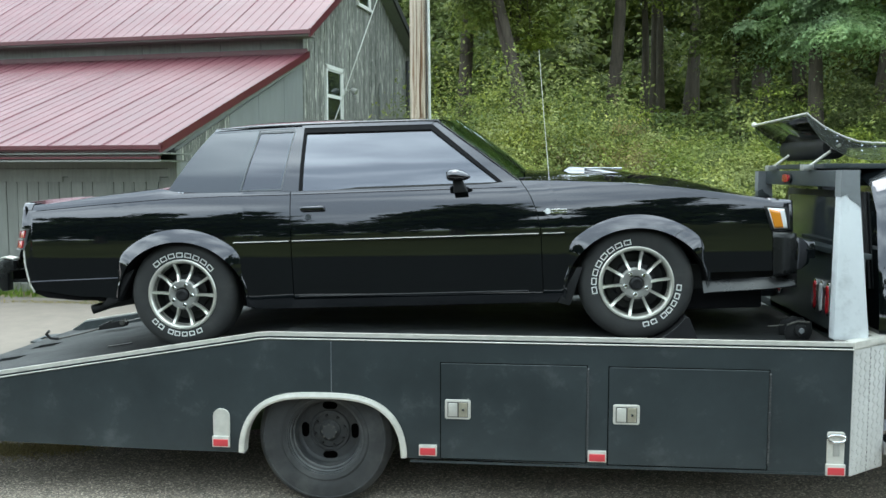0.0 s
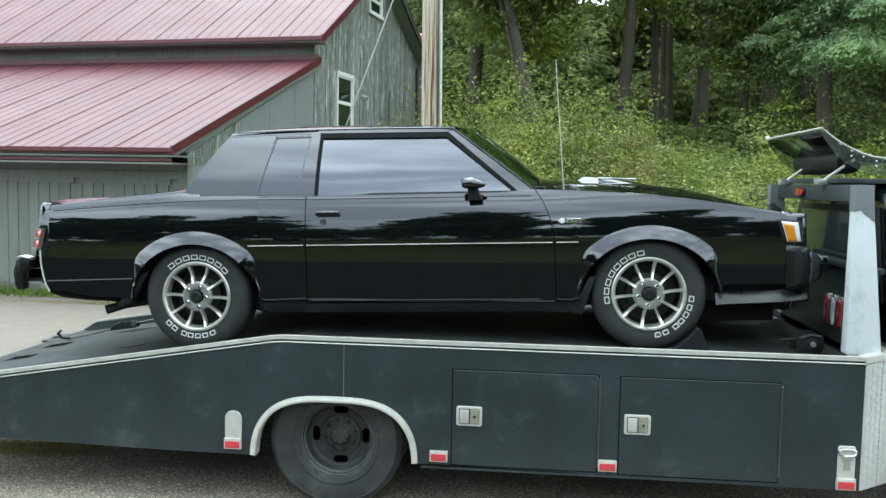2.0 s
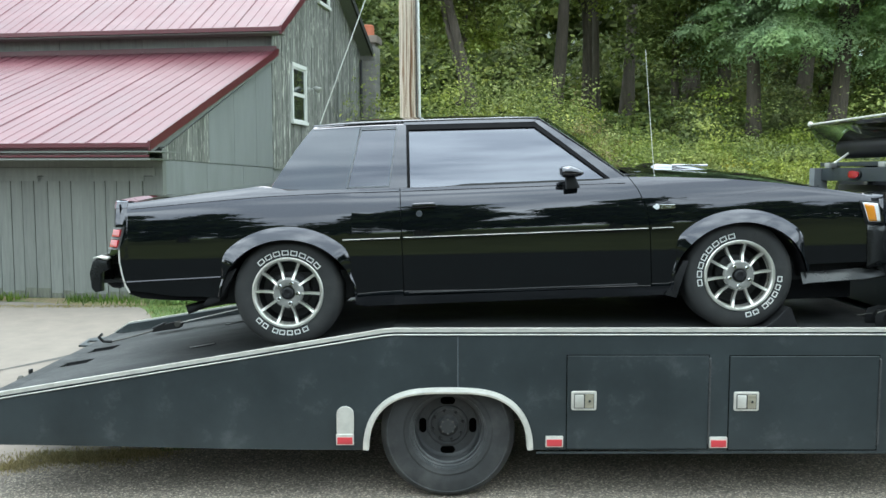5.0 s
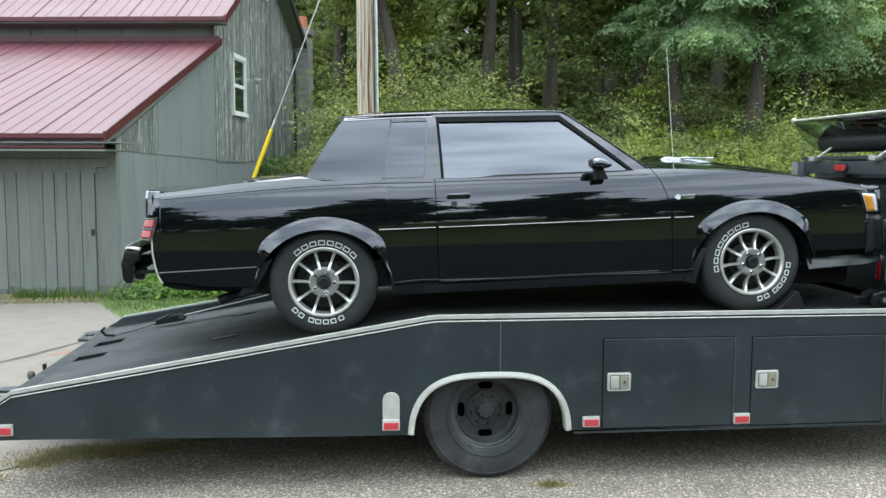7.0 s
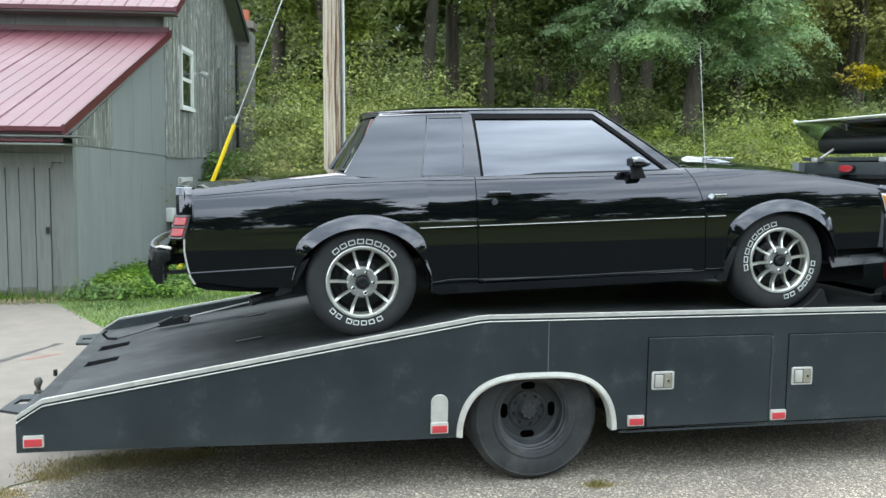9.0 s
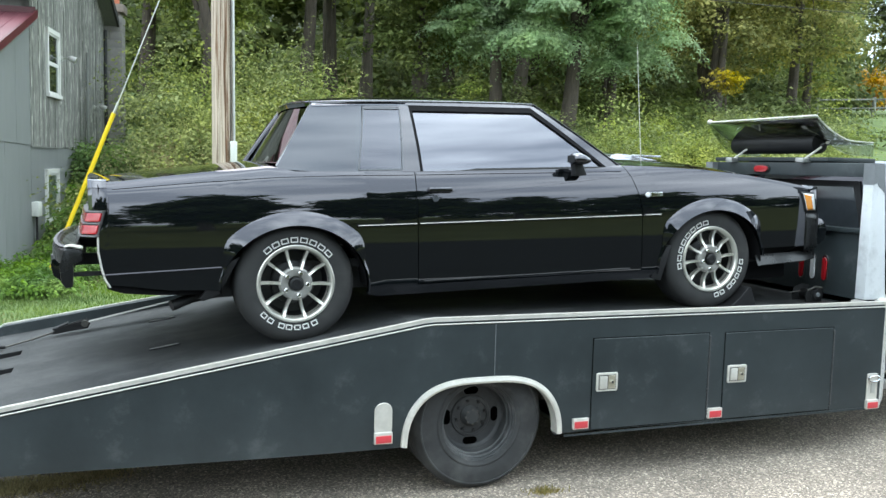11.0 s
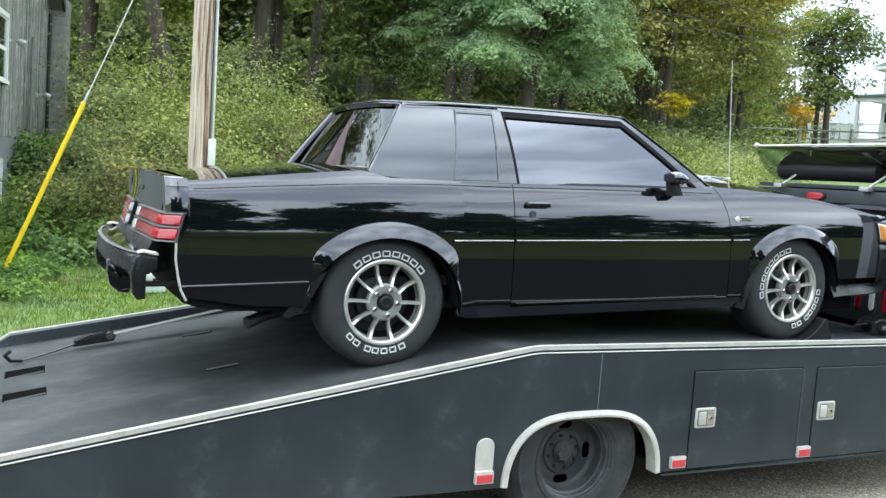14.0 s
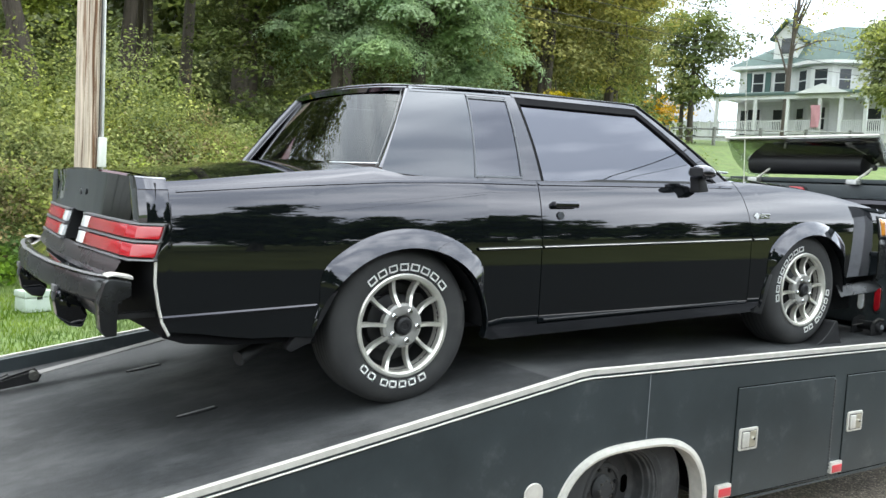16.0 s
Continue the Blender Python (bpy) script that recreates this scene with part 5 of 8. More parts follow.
for side in (-1, 1):
    for nm, off, wd, mt in (("rear_pillar", 0.075, 0.1, "paint"),):
        vs, fs = [], []
        for u in span(0, 1, 12):
            x = -0.075 * (1 - u) + 0.165 * u
            z = 0.985 * (1 - u) + 1.336 * u
            yo = glass_y(z) - 0.012 + 0.012 * (1 - ((x - 0.95) / 1.1) ** 2)
            for j, (dx, dy) in enumerate(((0.0, 0.0), (-0.004, -0.012), (-0.004, -0.022), (0.002, -0.045), (0.02, -0.068))):
                vs.append((x + dx, side * (yo + dy), z + (0.002 if j else 0)))
        for i in range(11):
            for j in range(4):
                fs.append((i * 5 + j, i * 5 + j + 1, i * 5 + 6 + j, i * 5 + 5 + j))
        put(nm, vs, fs, M[mt], car, smooth=60)
        e = []
        for u in span(0, 1, 12):
            x = -0.075 * (1 - u) + 0.165 * u
            z = 0.985 * (1 - u) + 1.336 * u
            e.append((x + 0.002, side * (glass_y(z) - 0.012 + 0.012 * (1 - ((x - 0.95) / 1.1) ** 2) - 0.056), z + 0.004))
        put("window_reveal", *tube(e, 0.0025, 8), M["lamp_trim"], rw, "thin dull reveal")
put("window_reveal", *tube([(-0.035 - 0.05 * (1 - t * t), t * 0.745, 1.003) for t in span(-1, 1, 15)], 0.0025, 8), M["chrome"], rw)
def header(t, k):
    x, y, z = roof_pt(0.165, max(-1.0, min(1.0, t)))
    return (x + (0.004, -0.004, 0.004)[k], t * (glass_y(1.35) - 0.012), (z + 0.004, z - 0.004, 1.328 + 0.008 * (1 - t * t))[k])


v, f = grid(header, span(-1.01, 1.01, 21), range(3))
put("roof_header", v, f, M["paint"], car, smooth=60)

# cabin floor, seats, dash behind the glass
interior = empty("interior", parent=car)
part("cabin_floor", box(-0.1, 2.2, -0.78, 0.78, 0.4, 0.45), M["dark_room"], interior, smooth=0)
part("parcel_shelf", box(-0.05, 0.32, -0.72, 0.72, 0.93, 0.96), M["dark_room"], interior, smooth=0)
part("dashboard", prism([(1.75, 0.6), (1.72, 0.93), (2.1, 0.95), (2.15, 0.6)], "y", -0.76, 0.76, 0.03), M["dark_room"], interior)
for y in (-0.36, 0.36):
    st = part("front_seat", prism([(0.95, 0.5), (0.85, 1.0), (0.96, 1.03), (1.1, 0.62), (1.5, 0.6), (1.5, 0.48)], "y", -0.25, 0.25, 0.04), M["seat"], interior, m=pose(0, y, 0))
    part("headrest", box(0.84, 0.94, -0.14, 0.14, 1.05, 1.22, 0.03), M["seat"], st)
part("rear_seat", prism([(0.3, 0.5), (0.18, 0.98), (0.3, 1.02), (0.45, 0.62), (0.8, 0.6), (0.8, 0.48)], "y", -0.68, 0.68, 0.04), M["seat"], interior)
put("steering_wheel", *tube([(1.6 + 0.06 * math.sin(a), 0.36 + 0.18 * math.cos(a), 0.92 + 0.17 * math.sin(a)) for a in span(0, 2 * math.pi, 25)], 0.014, 8), M["trim"], interior)

# ---- front end ----
def nose_y(x, z):
    k = min(0.99, max(0.0, (x - 3.52) / 0.15))
    return skin_y(min(x, 3.52), z) - 0.05 * (1 - math.sqrt(1 - k * k))


def nose_patch(name, c, side, mat, out, parent, label=""):
    """A patch that follows the rounded front corner: corners (x, z) lower back, lower front, upper front, upper back."""
    def f(u, w):
        x = (c[0][0] * (1 - u) + c[1][0] * u) * (1 - w) + (c[3][0] * (1 - u) + c[2][0] * u) * w
        z = (c[0][1] * (1 - u) + c[1][1] * u) * (1 - w) + (c[3][1] * (1 - u) + c[2][1] * u) * w
        return (x, side * (nose_y(x, z) + out), z)
    v, fa = grid(f, span(0, 1, 12), span(0, 1, 8))
    ob = put(name, v, fa, M[mat], parent or car, label, smooth=50)
    ob.modifiers.new("thick", "SOLIDIFY").thickness = 0.004
    return ob


v, f = grid(lambda t, k: ((3.56 + 0.05 * (1 - t * t) + (0.0, 0.035, 0.05, 0.06, 0.075)[k]), t * (0.83 - (0.0, 0.0, 0.005, 0.01, 0.03)[k]), (0.8, 0.775, 0.7, 0.62, 0.4)[k]), span(-1, 1, 15), range(5))
put("nose_panel", v, f, M["paint"], car, smooth=40)
bf = [(3.6, 0.42), (3.6, 0.555), (3.68, 0.575), (3.735, 0.55), (3.75, 0.5), (3.735, 0.42), (3.68, 0.38)]
part("front_bumper", prism(bf, "y", -0.84, 0.84, 0.015), M["paint"], car, "black front bumper")
for side in (-1, 1):
    part("bumper_end", box(3.66, 3.79, -0.04, 0.04, 0.44, 0.545, 0.015), M["paint"], car, m=pose(0, side * 0.74, 0))
    nose_patch("nose_side", [(3.515, 0.605), (3.64, 0.605), (3.64, 0.79), (3.5, 0.808)], side, "paint", 0.0, None)
    nose_patch("bumper_filler", [(3.523, 0.35), (3.668, 0.37), (3.66, 0.6), (3.523, 0.615)], side, "satin", 0.004, None, "satin black bumper filler")
    cl = nose_patch("corner_lamp", [(3.512, 0.622), (3.615, 0.622), (3.597, 0.752), (3.475, 0.764)], side, "trim", 0.004, None, "clear and amber corner lamp")
    nose_patch("clear_part", [(3.528, 0.632), (3.605, 0.632), (3.588, 0.742), (3.494, 0.752)], side, "clear_lens", 0.008, cl)
    nose_patch("amber_part", [(3.53, 0.635), (3.58, 0.635), (3.562, 0.73), (3.5, 0.746)], side, "amber", 0.011, cl)
    dam = [(3.13, 0.338), (3.3, 0.343), (3.5, 0.35), (3.66, 0.357)]
    vs = [(x + 0.04 * (k == 2) * (x < 3.2), side * ((0.845, 0.85, 0.89, 0.885)[k] - 0.07 * smoothstep(3.5, 3.7, x)), z - (0.0, 0.004, 0.062, 0.068)[k]) for x, z in dam for k in range(4)]
    fs = [(4 * i + k, 4 * i + (k + 1) % 4, 4 * i + 4 + (k + 1) % 4, 4 * i + 4 + k) for i in range(3) for k in range(4)] + [(0, 1, 2, 3), (15, 14, 13, 12)]
    put("front_spoiler", vs, fs, M["satin"], car, "black plastic air dam", smooth=20)
    part("wiper_cowl", box(2.08, 2.16, -0.4, 0.4, 0.955, 0.975, 0.008), M["trim"], car, m=pose(0, side * 0.35, 0)) if side < 0 else None
part("air_dam", box(3.62, 3.68, -0.8, 0.8, 0.28, 0.38, 0.01), M["trim"], car)
part("radiator_grille", box(3.645, 3.66, -0.35, 0.35, 0.58, 0.76, 0.004), M["trim"], car)

# badge on the wing: an arrow and two bars of lettering
bd = part("wing_badge", prism([(2.222, 0.774), (2.245, 0.792), (2.262, 0.785), (2.262, 0.764), (2.245, 0.756)], "y", -0.003, 0.003, 0.001, segs=1), M["clear_lens"], car, "small arrow badge with bright lettering", m=pose(0, -skin_y(2.29, 0.775) - 0.004, 0))
for z in (0.78, 0.766):
    part("badge_bar", box(2.264, 2.355, -0.004, 0.004, z - 0.0055, z + 0.0055, 0.001, 1), M["chrome"], bd)

# aerial on the wing
ant = empty("aerial", parent=car)
put("mast", *tube([(2.262, -0.79, 0.94), (2.24, -0.79, 1.35), (2.222, -0.79, 1.72)], [0.0025, 0.002, 0.0016], 8), M["alu"], ant)
put("mast_base", *tube([(2.263, -0.79, 0.935), (2.262, -0.79, 0.96)], [0.014, 0.009], 12), M["chrome"], ant)

# ---- rear end ----
v, f = grid(lambda t, k: (-1.0 - 0.02 * (1 - t * t) + (0.0, 0.0, -0.01, 0.0, 0.03)[k], t * 0.84, (0.91, 0.78, 0.64, 0.5, 0.36)[k]), span(-1, 1, 13), range(5))
put("tail_panel", v, f, M["matte_black"], car)


def spoiler(t, k):
    """The lid's rear face and the lip above it, a little hollow between."""
    prof = ((-0.88, 0.917), (-0.95, 0.922), (-1.02, 0.934), (-1.04, 0.936), (-1.047, 0.928), (-1.04, 0.87), (-1.048, 0.8), (-1.055, 0.768))
    x, z = prof[k]
    return (x - 0.022 * (1 - t * t), t * 0.702, z + (0.014 * (1 - t * t) if k < 6 else 0))


v, f = grid(spoiler, span(-1, 1, 25), range(8))
put("rear_spoiler", v, f + [tuple(range(8)), tuple(range(24 * 8, 25 * 8))[::-1]], M["paint"], car, "black boot spoiler and rear lid face", smooth=40)
put("lid_lock", *lathe([(0.0, -0.006), (0.012, -0.005), (0.015, 0.0)], 14), M["satin"], car, "small round boot lock", m=pose(-1.075, 0.0, 0.85, 0, 0, -90))
for side in (-1, 1):
    # quarter end cap: curves from the side to the tail, with a fold below its top
    plan = [(-0.957, 0.0), (-0.995, -0.004), (-1.03, -0.018), (-1.05, -0.05), (-1.052, -0.1), (-1.046, -0.16)]
    rows = ((0.928, -0.012), (0.924, 0.0), (0.888, 0.004), (0.885, -0.004), (0.8, 0.0), (0.772, -0.004))
    v, f = grid(lambda i, k: (plan[i][0], side * (skin_y(-0.957, min(0.92, rows[k][0])) + plan[i][1] + rows[k][1]), rows[k][0] + (0.008 * i / 5 if k < 2 else 0)), range(6), range(6))
    put("quarter_end_cap", v, f, M["paint"], car, smooth=25)
    v, f = grid(lambda i, k: (plan[i][0], side * ((skin_y(-0.957, 0.92) + plan[i][1] - 0.012) * (1 - k) + 0.698 * k), 0.928 + 0.008 * i / 5), range(6), (0, 1))
    put("end_cap_top", v, f, M["paint"], car, smooth=40)
    tl = empty("tail_lamp", parent=car)
    sy = lambda pts: [(x, side * y) for x, y in pts]
    part("lamp_housing", prism(sy([(-1.03, 0.14), (-1.082, 0.14), (-1.052, 0.72), (-1.035, 0.8), (-0.975, 0.862), (-0.955, 0.84), (-1.0, 0.76)]), "z", 0.637, 0.772, 0.003, segs=1), M["trim"], tl)
    for z0, z1 in ((0.652, 0.698), (0.715, 0.76)):
        part("red_lens", prism(sy([(-1.06, 0.262), (-1.092, 0.262), (-1.066, 0.735), (-1.052, 0.82), (-0.986, 0.884), (-0.975, 0.872), (-1.04, 0.74)]), "z", z0, z1, 0.004), M["red_lens"], tl, "red tail lens")
        part("reverse_lens", prism(sy([(-1.06, 0.15), (-1.096, 0.15), (-1.0925, 0.256), (-1.06, 0.256)]), "z", z0, z1, 0.004), M["clear_lens"], tl, "white reversing lens")
    for z in (0.643, 0.7065, 0.767):
        part("lamp_bright", prism(sy([(-1.06, 0.145), (-1.098, 0.145), (-1.07, 0.737), (-1.055, 0.824), (-0.983, 0.888), (-0.965, 0.872), (-1.04, 0.74)]), "z", z - 0.003, z + 0.003), M["lamp_trim"], tl, "thin dull trim", smooth=0)
    part("lamp_bright", prism(sy([(-0.968, 0.866), (-0.976, 0.877), (-0.986, 0.873), (-0.975, 0.855)]), "z", 0.643, 0.768), M["lamp_trim"], tl, smooth=0)
    edge = [(-1.008, 0.636), (-1.01, 0.56), (-0.999, 0.48), (-0.986, 0.42), (-0.962, 0.372)]
    put("quarter_edge", *tube([(x - 0.002, side * (skin_y(x, z) + 0.001), z) for x, z in edge], 0.0055, 8), M["alu"], car, "bright rear quarter edge")
    for q in tl.children:  # the lamp leans outwards towards its foot
        for v in q.data.vertices:
            v.co.x -= 0.3 * (0.77 - v.co.z)
    v, f = grid(lambda k, z: (-1.008 + 0.1 * k, side * (skin_y(-1.0, z) - 0.008 - 0.05 * k), z), range(2), span(0.44, 0.645, 4))
    put("quarter_return", v, f, M["matte_black"], car)
part("plate_recess", box(-1.04, -1.0, -0.16, 0.16, 0.6, 0.775, 0.006), M["trim"], car)
# sloping filler below the lamps, and the shelf down to the bumper
v, f = grid(lambda t, k: ((-1.09, -1.1, -1.115, -1.122)[k] - 0.025 * (1 - t * t), t * (0.77 - 0.01 * k), (0.642, 0.632, 0.6, 0.585)[k]), span(-1, 1, 13), range(4))
put("bumper_valance", v, f, M["satin"], car, "satin black filler above the bumper", smooth=50)
v, f = grid(lambda t, k: ((-1.112, -1.16, -1.2)[k] - (0.025, 0.035, 0.055)[k] * (1 - t * t), t * (0.78, 0.8, 0.82)[k], (0.586, 0.577, 0.573)[k]), span(-1, 1, 13), range(3))
put("bumper_shelf", v, f, M["paint"], car, "glossy black shelf behind the bumper bar", smooth=50)
bump = empty("rear_bumper", parent=car)
PLAN = [(-0.86, -1.14), (-0.84, -1.165), (-0.77, -1.195), (-0.6, -1.228), (-0.3, -1.258), (0.0, -1.264), (0.3, -1.258), (0.6, -1.228), (0.77, -1.195), (0.84, -1.165), (0.86, -1.14)]
BAR = [(0.05, 0.572), (0.03, 0.588), (0.0, 0.58), (-0.01, 0.558), (-0.012, 0.508), (0.0, 0.495), (0.02, 0.495), (0.02, 0.55), (0.05, 0.56)]
vs = [(x + dx, y, z) for y, x in PLAN for dx, z in BAR]
n = len(BAR)
fs = [(i * n + k, i * n + (k + 1) % n, (i + 1) * n + (k + 1) % n, (i + 1) * n + k) for i in range(len(PLAN) - 1) for k in range(n)]
put("bumper_bar", vs, fs + [tuple(range(n)), tuple(range((len(PLAN) - 1) * n, len(PLAN) * n))[::-1]], M["satin"], bump, "satin black rear bumper bar", smooth=40)
v, f = grid(lambda i, k: (PLAN[i][1] + 0.018 * k - 0.004, PLAN[i][0] * 0.985, 0.586 + (0.002, 0.005)[k]), range(len(PLAN)), range(2))
put("bar_edge", v, f, M["lamp_trim"], bump, "worn paler bumper edge")
for y in (-0.835, 0.835):
    part("bumper_guard", prism([(-1.09, 0.57), (-1.16, 0.585), (-1.178, 0.57), (-1.2, 0.5), (-1.195, 0.41), (-1.175, 0.382), (-1.14, 0.385), (-1.135, 0.5), (-1.09, 0.52)], "y", y - 0.032, y + 0.032, 0.005), M["satin"], bump, "black bumper end block")
    part("bright_corner", prism([(-1.085, 0.577), (-1.15, 0.592), (-1.172, 0.588), (-1.172, 0.596), (-1.145, 0.602), (-1.085, 0.59)], "y", y - 0.036, y + 0.036, 0.003, segs=1), M["alu"], bump, "worn bright bumper corner")
for y in (-0.42, 0.42):
    part("bumper_guard", prism([(-1.2, 0.5), (-1.262, 0.5), (-1.272, 0.46), (-1.262, 0.4), (-1.22, 0.36), (-1.17, 0.35), (-1.15, 0.4), (-1.17, 0.46)], "y", y - 0.055, y + 0.055, 0.014), M["paint"], bump, "black upright bumper guard")
    part("guard_bolt_plate", box(-1.268, -1.25, y - 0.03, y + 0.03, 0.49, 0.515, 0.004), M["lamp_trim"], bump)
part("under_bar", prism([(-1.2, 0.495), (-1.17, 0.43), (-1.15, 0.43), (-1.16, 0.5)], "y", -0.8, 0.8, 0.004), M["satin"], bump)
for y in (-0.5, 0.5):
    part("bumper_arm", box(-1.19, -0.95, y - 0.03, y + 0.03, 0.46, 0.52), M["dark_metal"], bump)
part("bumper_bracket", box(-1.15, -0.97, -0.8, -0.76, 0.43, 0.45), M["dark_metal"], bump)

# underbody, exhaust
part("underbody", prism([(-0.95, 0.36), (-0.5, 0.26), (0.4, 0.27), (2.4, 0.25), (3.3, 0.28), (3.6, 0.36), (3.5, 0.42), (-0.9, 0.42)], "y", -0.72, 0.72), M["dark_metal"], car, smooth=0)
part("fuel_tank", prism([(-0.98, 0.36), (-0.9, 0.33), (-0.72, 0.31), (-0.45, 0.3), (-0.45, 0.4), (-0.98, 0.4)], "y", -0.84, 0.84, 0.01), M["matte_black"], car)
put("exhaust_pipe", *tube([(0.2, -0.62, 0.27), (-0.35, -0.66, 0.29), (-0.55, -0.7, 0.265), (-0.66, -0.74, 0.235)], [0.026, 0.026, 0.028, 0.03], 14), M["dark_metal"], car, "dull steel exhaust tail pipe")
# black block added under the nose to keep bright ground beyond from showing
part("front_beam", box(2.9, 3.5, -0.72, 0.72, 0.15, 0.3, 0.02), M["matte_black"], car)
put("axle", *tube([(0, -0.75, 0.335), (0, 0.75, 0.335)], 0.045, 12), M["dark_metal"], car)
put("axle", *tube([(BASE, -0.75, 0.335), (BASE, 0.75, 0.335)], 0.035, 12), M["dark_metal"], car)


# ---- wheels ----
def car_wheel(m, turn, spokes, nuts, parent):
    """A wheel whose outer face looks along -y; turn, spokes, nuts: how far lettering, spokes and nuts are rolled."""
    w = empty("wheel", m, parent)
    tp = [(0.205, 0.012), (0.2, 0.0), (0.222, -0.004), (0.25, -0.009), (0.285, -0.007), (0.305, 0.0), (0.322, 0.012), (0.3325, 0.03), (0.335, 0.05), (0.335, 0.185), (0.322, 0.21), (0.28, 0.225), (0.205, 0.2)]
    ty = put("tyre", *lathe(tp, 72, True), M["rubber"], w, "black tyre with raised white lettering")
    b = bmesh.new()
    for k in range(5):
        y = 0.062 + 0.028 * k
        v, f = lathe([(0.3352, y - 0.004), (0.3356, y - 0.003), (0.3356, y + 0.003), (0.3352, y + 0.004)], 64)
        q = bmesh.new()
        vv = [q.verts.new(p) for p in v]
        for fc in f:
            q.faces.new([vv[i] for i in fc])
        merge(b, q)
    part("tread_groove", b, M["dark_room"], ty, smooth=0)
    # raised outline marks standing for the lettering
    marks = [(a, 0.042, 0.031) for a in span(128, 41, 8)] + [(a, 0.036, 0.03) for a in (-67, -79, -90, -101, -111, -127, -138)]
    for a, wd, hg in marks:
        q = bmesh.new()
        t = 0.006
        r = 0.245
        for x0, x1, z0, z1 in ((-wd / 2, wd / 2, hg / 2 - t, hg / 2), (-wd / 2, wd / 2, -hg / 2, -hg / 2 + t), (-wd / 2, -wd / 2 + t, -hg / 2, hg / 2), (wd / 2 - t, wd / 2, -hg / 2, hg / 2)):
            box(x0, x1, -0.0095, -0.003, z0, z1, bm=q)
        ang = a + turn
        part("letter_mark", q, M["letter"], ty, smooth=0, m=pose(r * math.cos(radians(ang)), 0, r * math.sin(radians(ang)), 0, 90 - ang, 0))
    rim = put("rim", *lathe([(0.204, 0.004), (0.203, -0.009), (0.199, -0.012), (0.189, -0.011), (0.183, -0.005), (0.18, 0.008), (0.177, 0.03), (0.175, 0.05)], 64), M["alloy"], w, "machined alloy rim lip", m=Matrix.Diagonal((1.07, 1, 1.07, 1)))
    put("barrel", *lathe([(0.178, 0.02), (0.174, 0.09), (0.16, 0.12), (0.05, 0.125), (0.0, 0.125)], 48), M["dark_metal"], rim)
    put("brake_drum", *lathe([(0.0, 0.075), (0.1, 0.075), (0.115, 0.085), (0.118, 0.12)], 36), M["dark_metal"], rim)
    for k in range(10):
        a = 36 * k + spokes
        vs, fs = [], []
        for i in range(9):
            s = i / 8
            r = 0.078 + 0.107 * s
            bend = 0.0
            dep = -0.002 + 0.022 * math.sin(math.pi * s) * 0.9 + 0.006 * s
            hw = 0.0068 + 0.002 * s
            for dw, dy in ((-hw, 0.012), (-hw * 0.85, 0.0), (hw * 0.85, 0.0), (hw, 0.012), (hw, 0.03), (-hw, 0.03)):
                vs.append((r * math.cos(bend) - dw * math.sin(bend), dep + dy - 0.006, r * math.sin(bend) + dw * math.cos(bend)))
        for i in range(8):
            for j in range(6):
                fs.append((i * 6 + j, i * 6 + (j + 1) % 6, i * 6 + 6 + (j + 1) % 6, i * 6 + 6 + j))
        put("spoke", vs, fs, M["alloy"], rim, m=pose(0, 0, 0, 0, -a, 0))
    hub = put("hub", *lathe([(0.0, 0.012), (0.04, 0.012), (0.042, -0.004), (0.05, -0.007), (0.078, -0.006), (0.087, 0.002), (0.087, 0.03)], 40), M["hub_grey"], rim, "grey alloy wheel centre")
    put("centre_cap", *lathe([(0.0, -0.02), (0.012, -0.02), (0.014, -0.023), (0.026, -0.023), (0.034, -0.016), (0.036, 0.012)], 28), M["trim"], rim, "black centre cap")
    for k in range(5):
        a = radians(72 * k + nuts)
        put("lug_nut", *lathe([(0.0, -0.02), (0.009, -0.02), (0.0125, -0.016), (0.0125, 0.005)], 8), M["chrome"], rim, m=pose(0.06 * math.cos(a), 0, 0.06 * math.sin(a)))
    return w


car_wheel(pose(0, -0.872, 0.335), 0.0, 32, 66, car)
car_wheel(pose(BASE, -0.872, 0.335), 60.0, 6, 47, car)
for x in (0.0, BASE):
    w = empty("wheel", pose(x, 0.872, 0.335, 0, 0, 180), car)
    src = [o for o in car.children if o.name.startswith("wheel") and not o.data and o is not w and o.matrix_basis.translation.y < 0][0]
    for q in src.children:
        if q.name.startswith("tyre"):
            share("tyre", q.data, w, Matrix())
        elif q.name.startswith("rim"):
            rm = share("rim", q.data, w, Matrix())
            for c in q.children:
                if c.name.startswith(("barrel", "hub")):
                    share(c.name.split(".")[0], c.data, rm, Matrix())

# ---- the barn: u runs back along the gable end, v along the front ----
BARN = Matrix(((-0.989, 0.148, 0, -4.1), (0.148, 0.989, 0, 7.95), (0, 0, 1, 0), (0, 0, 0, 1)))  # (v, u, z) to the yard
barn = tagged(empty("barn", BARN), "old grey wooden barn with red metal roofs", "barn")
LONG = 16.0
U0, U1, RIDGE = 4.8, 12.1, 8.45
EAVE, TOP = 4.86, 6.95
BACK = 5.25
rng = random.Random(4)


def gable_z(u):
    low = EAVE if u < RIDGE else BACK
    return low + (TOP - low) * (1 - abs(u - RIDGE) / (RIDGE - U0))


walls = empty("wall", parent=barn)
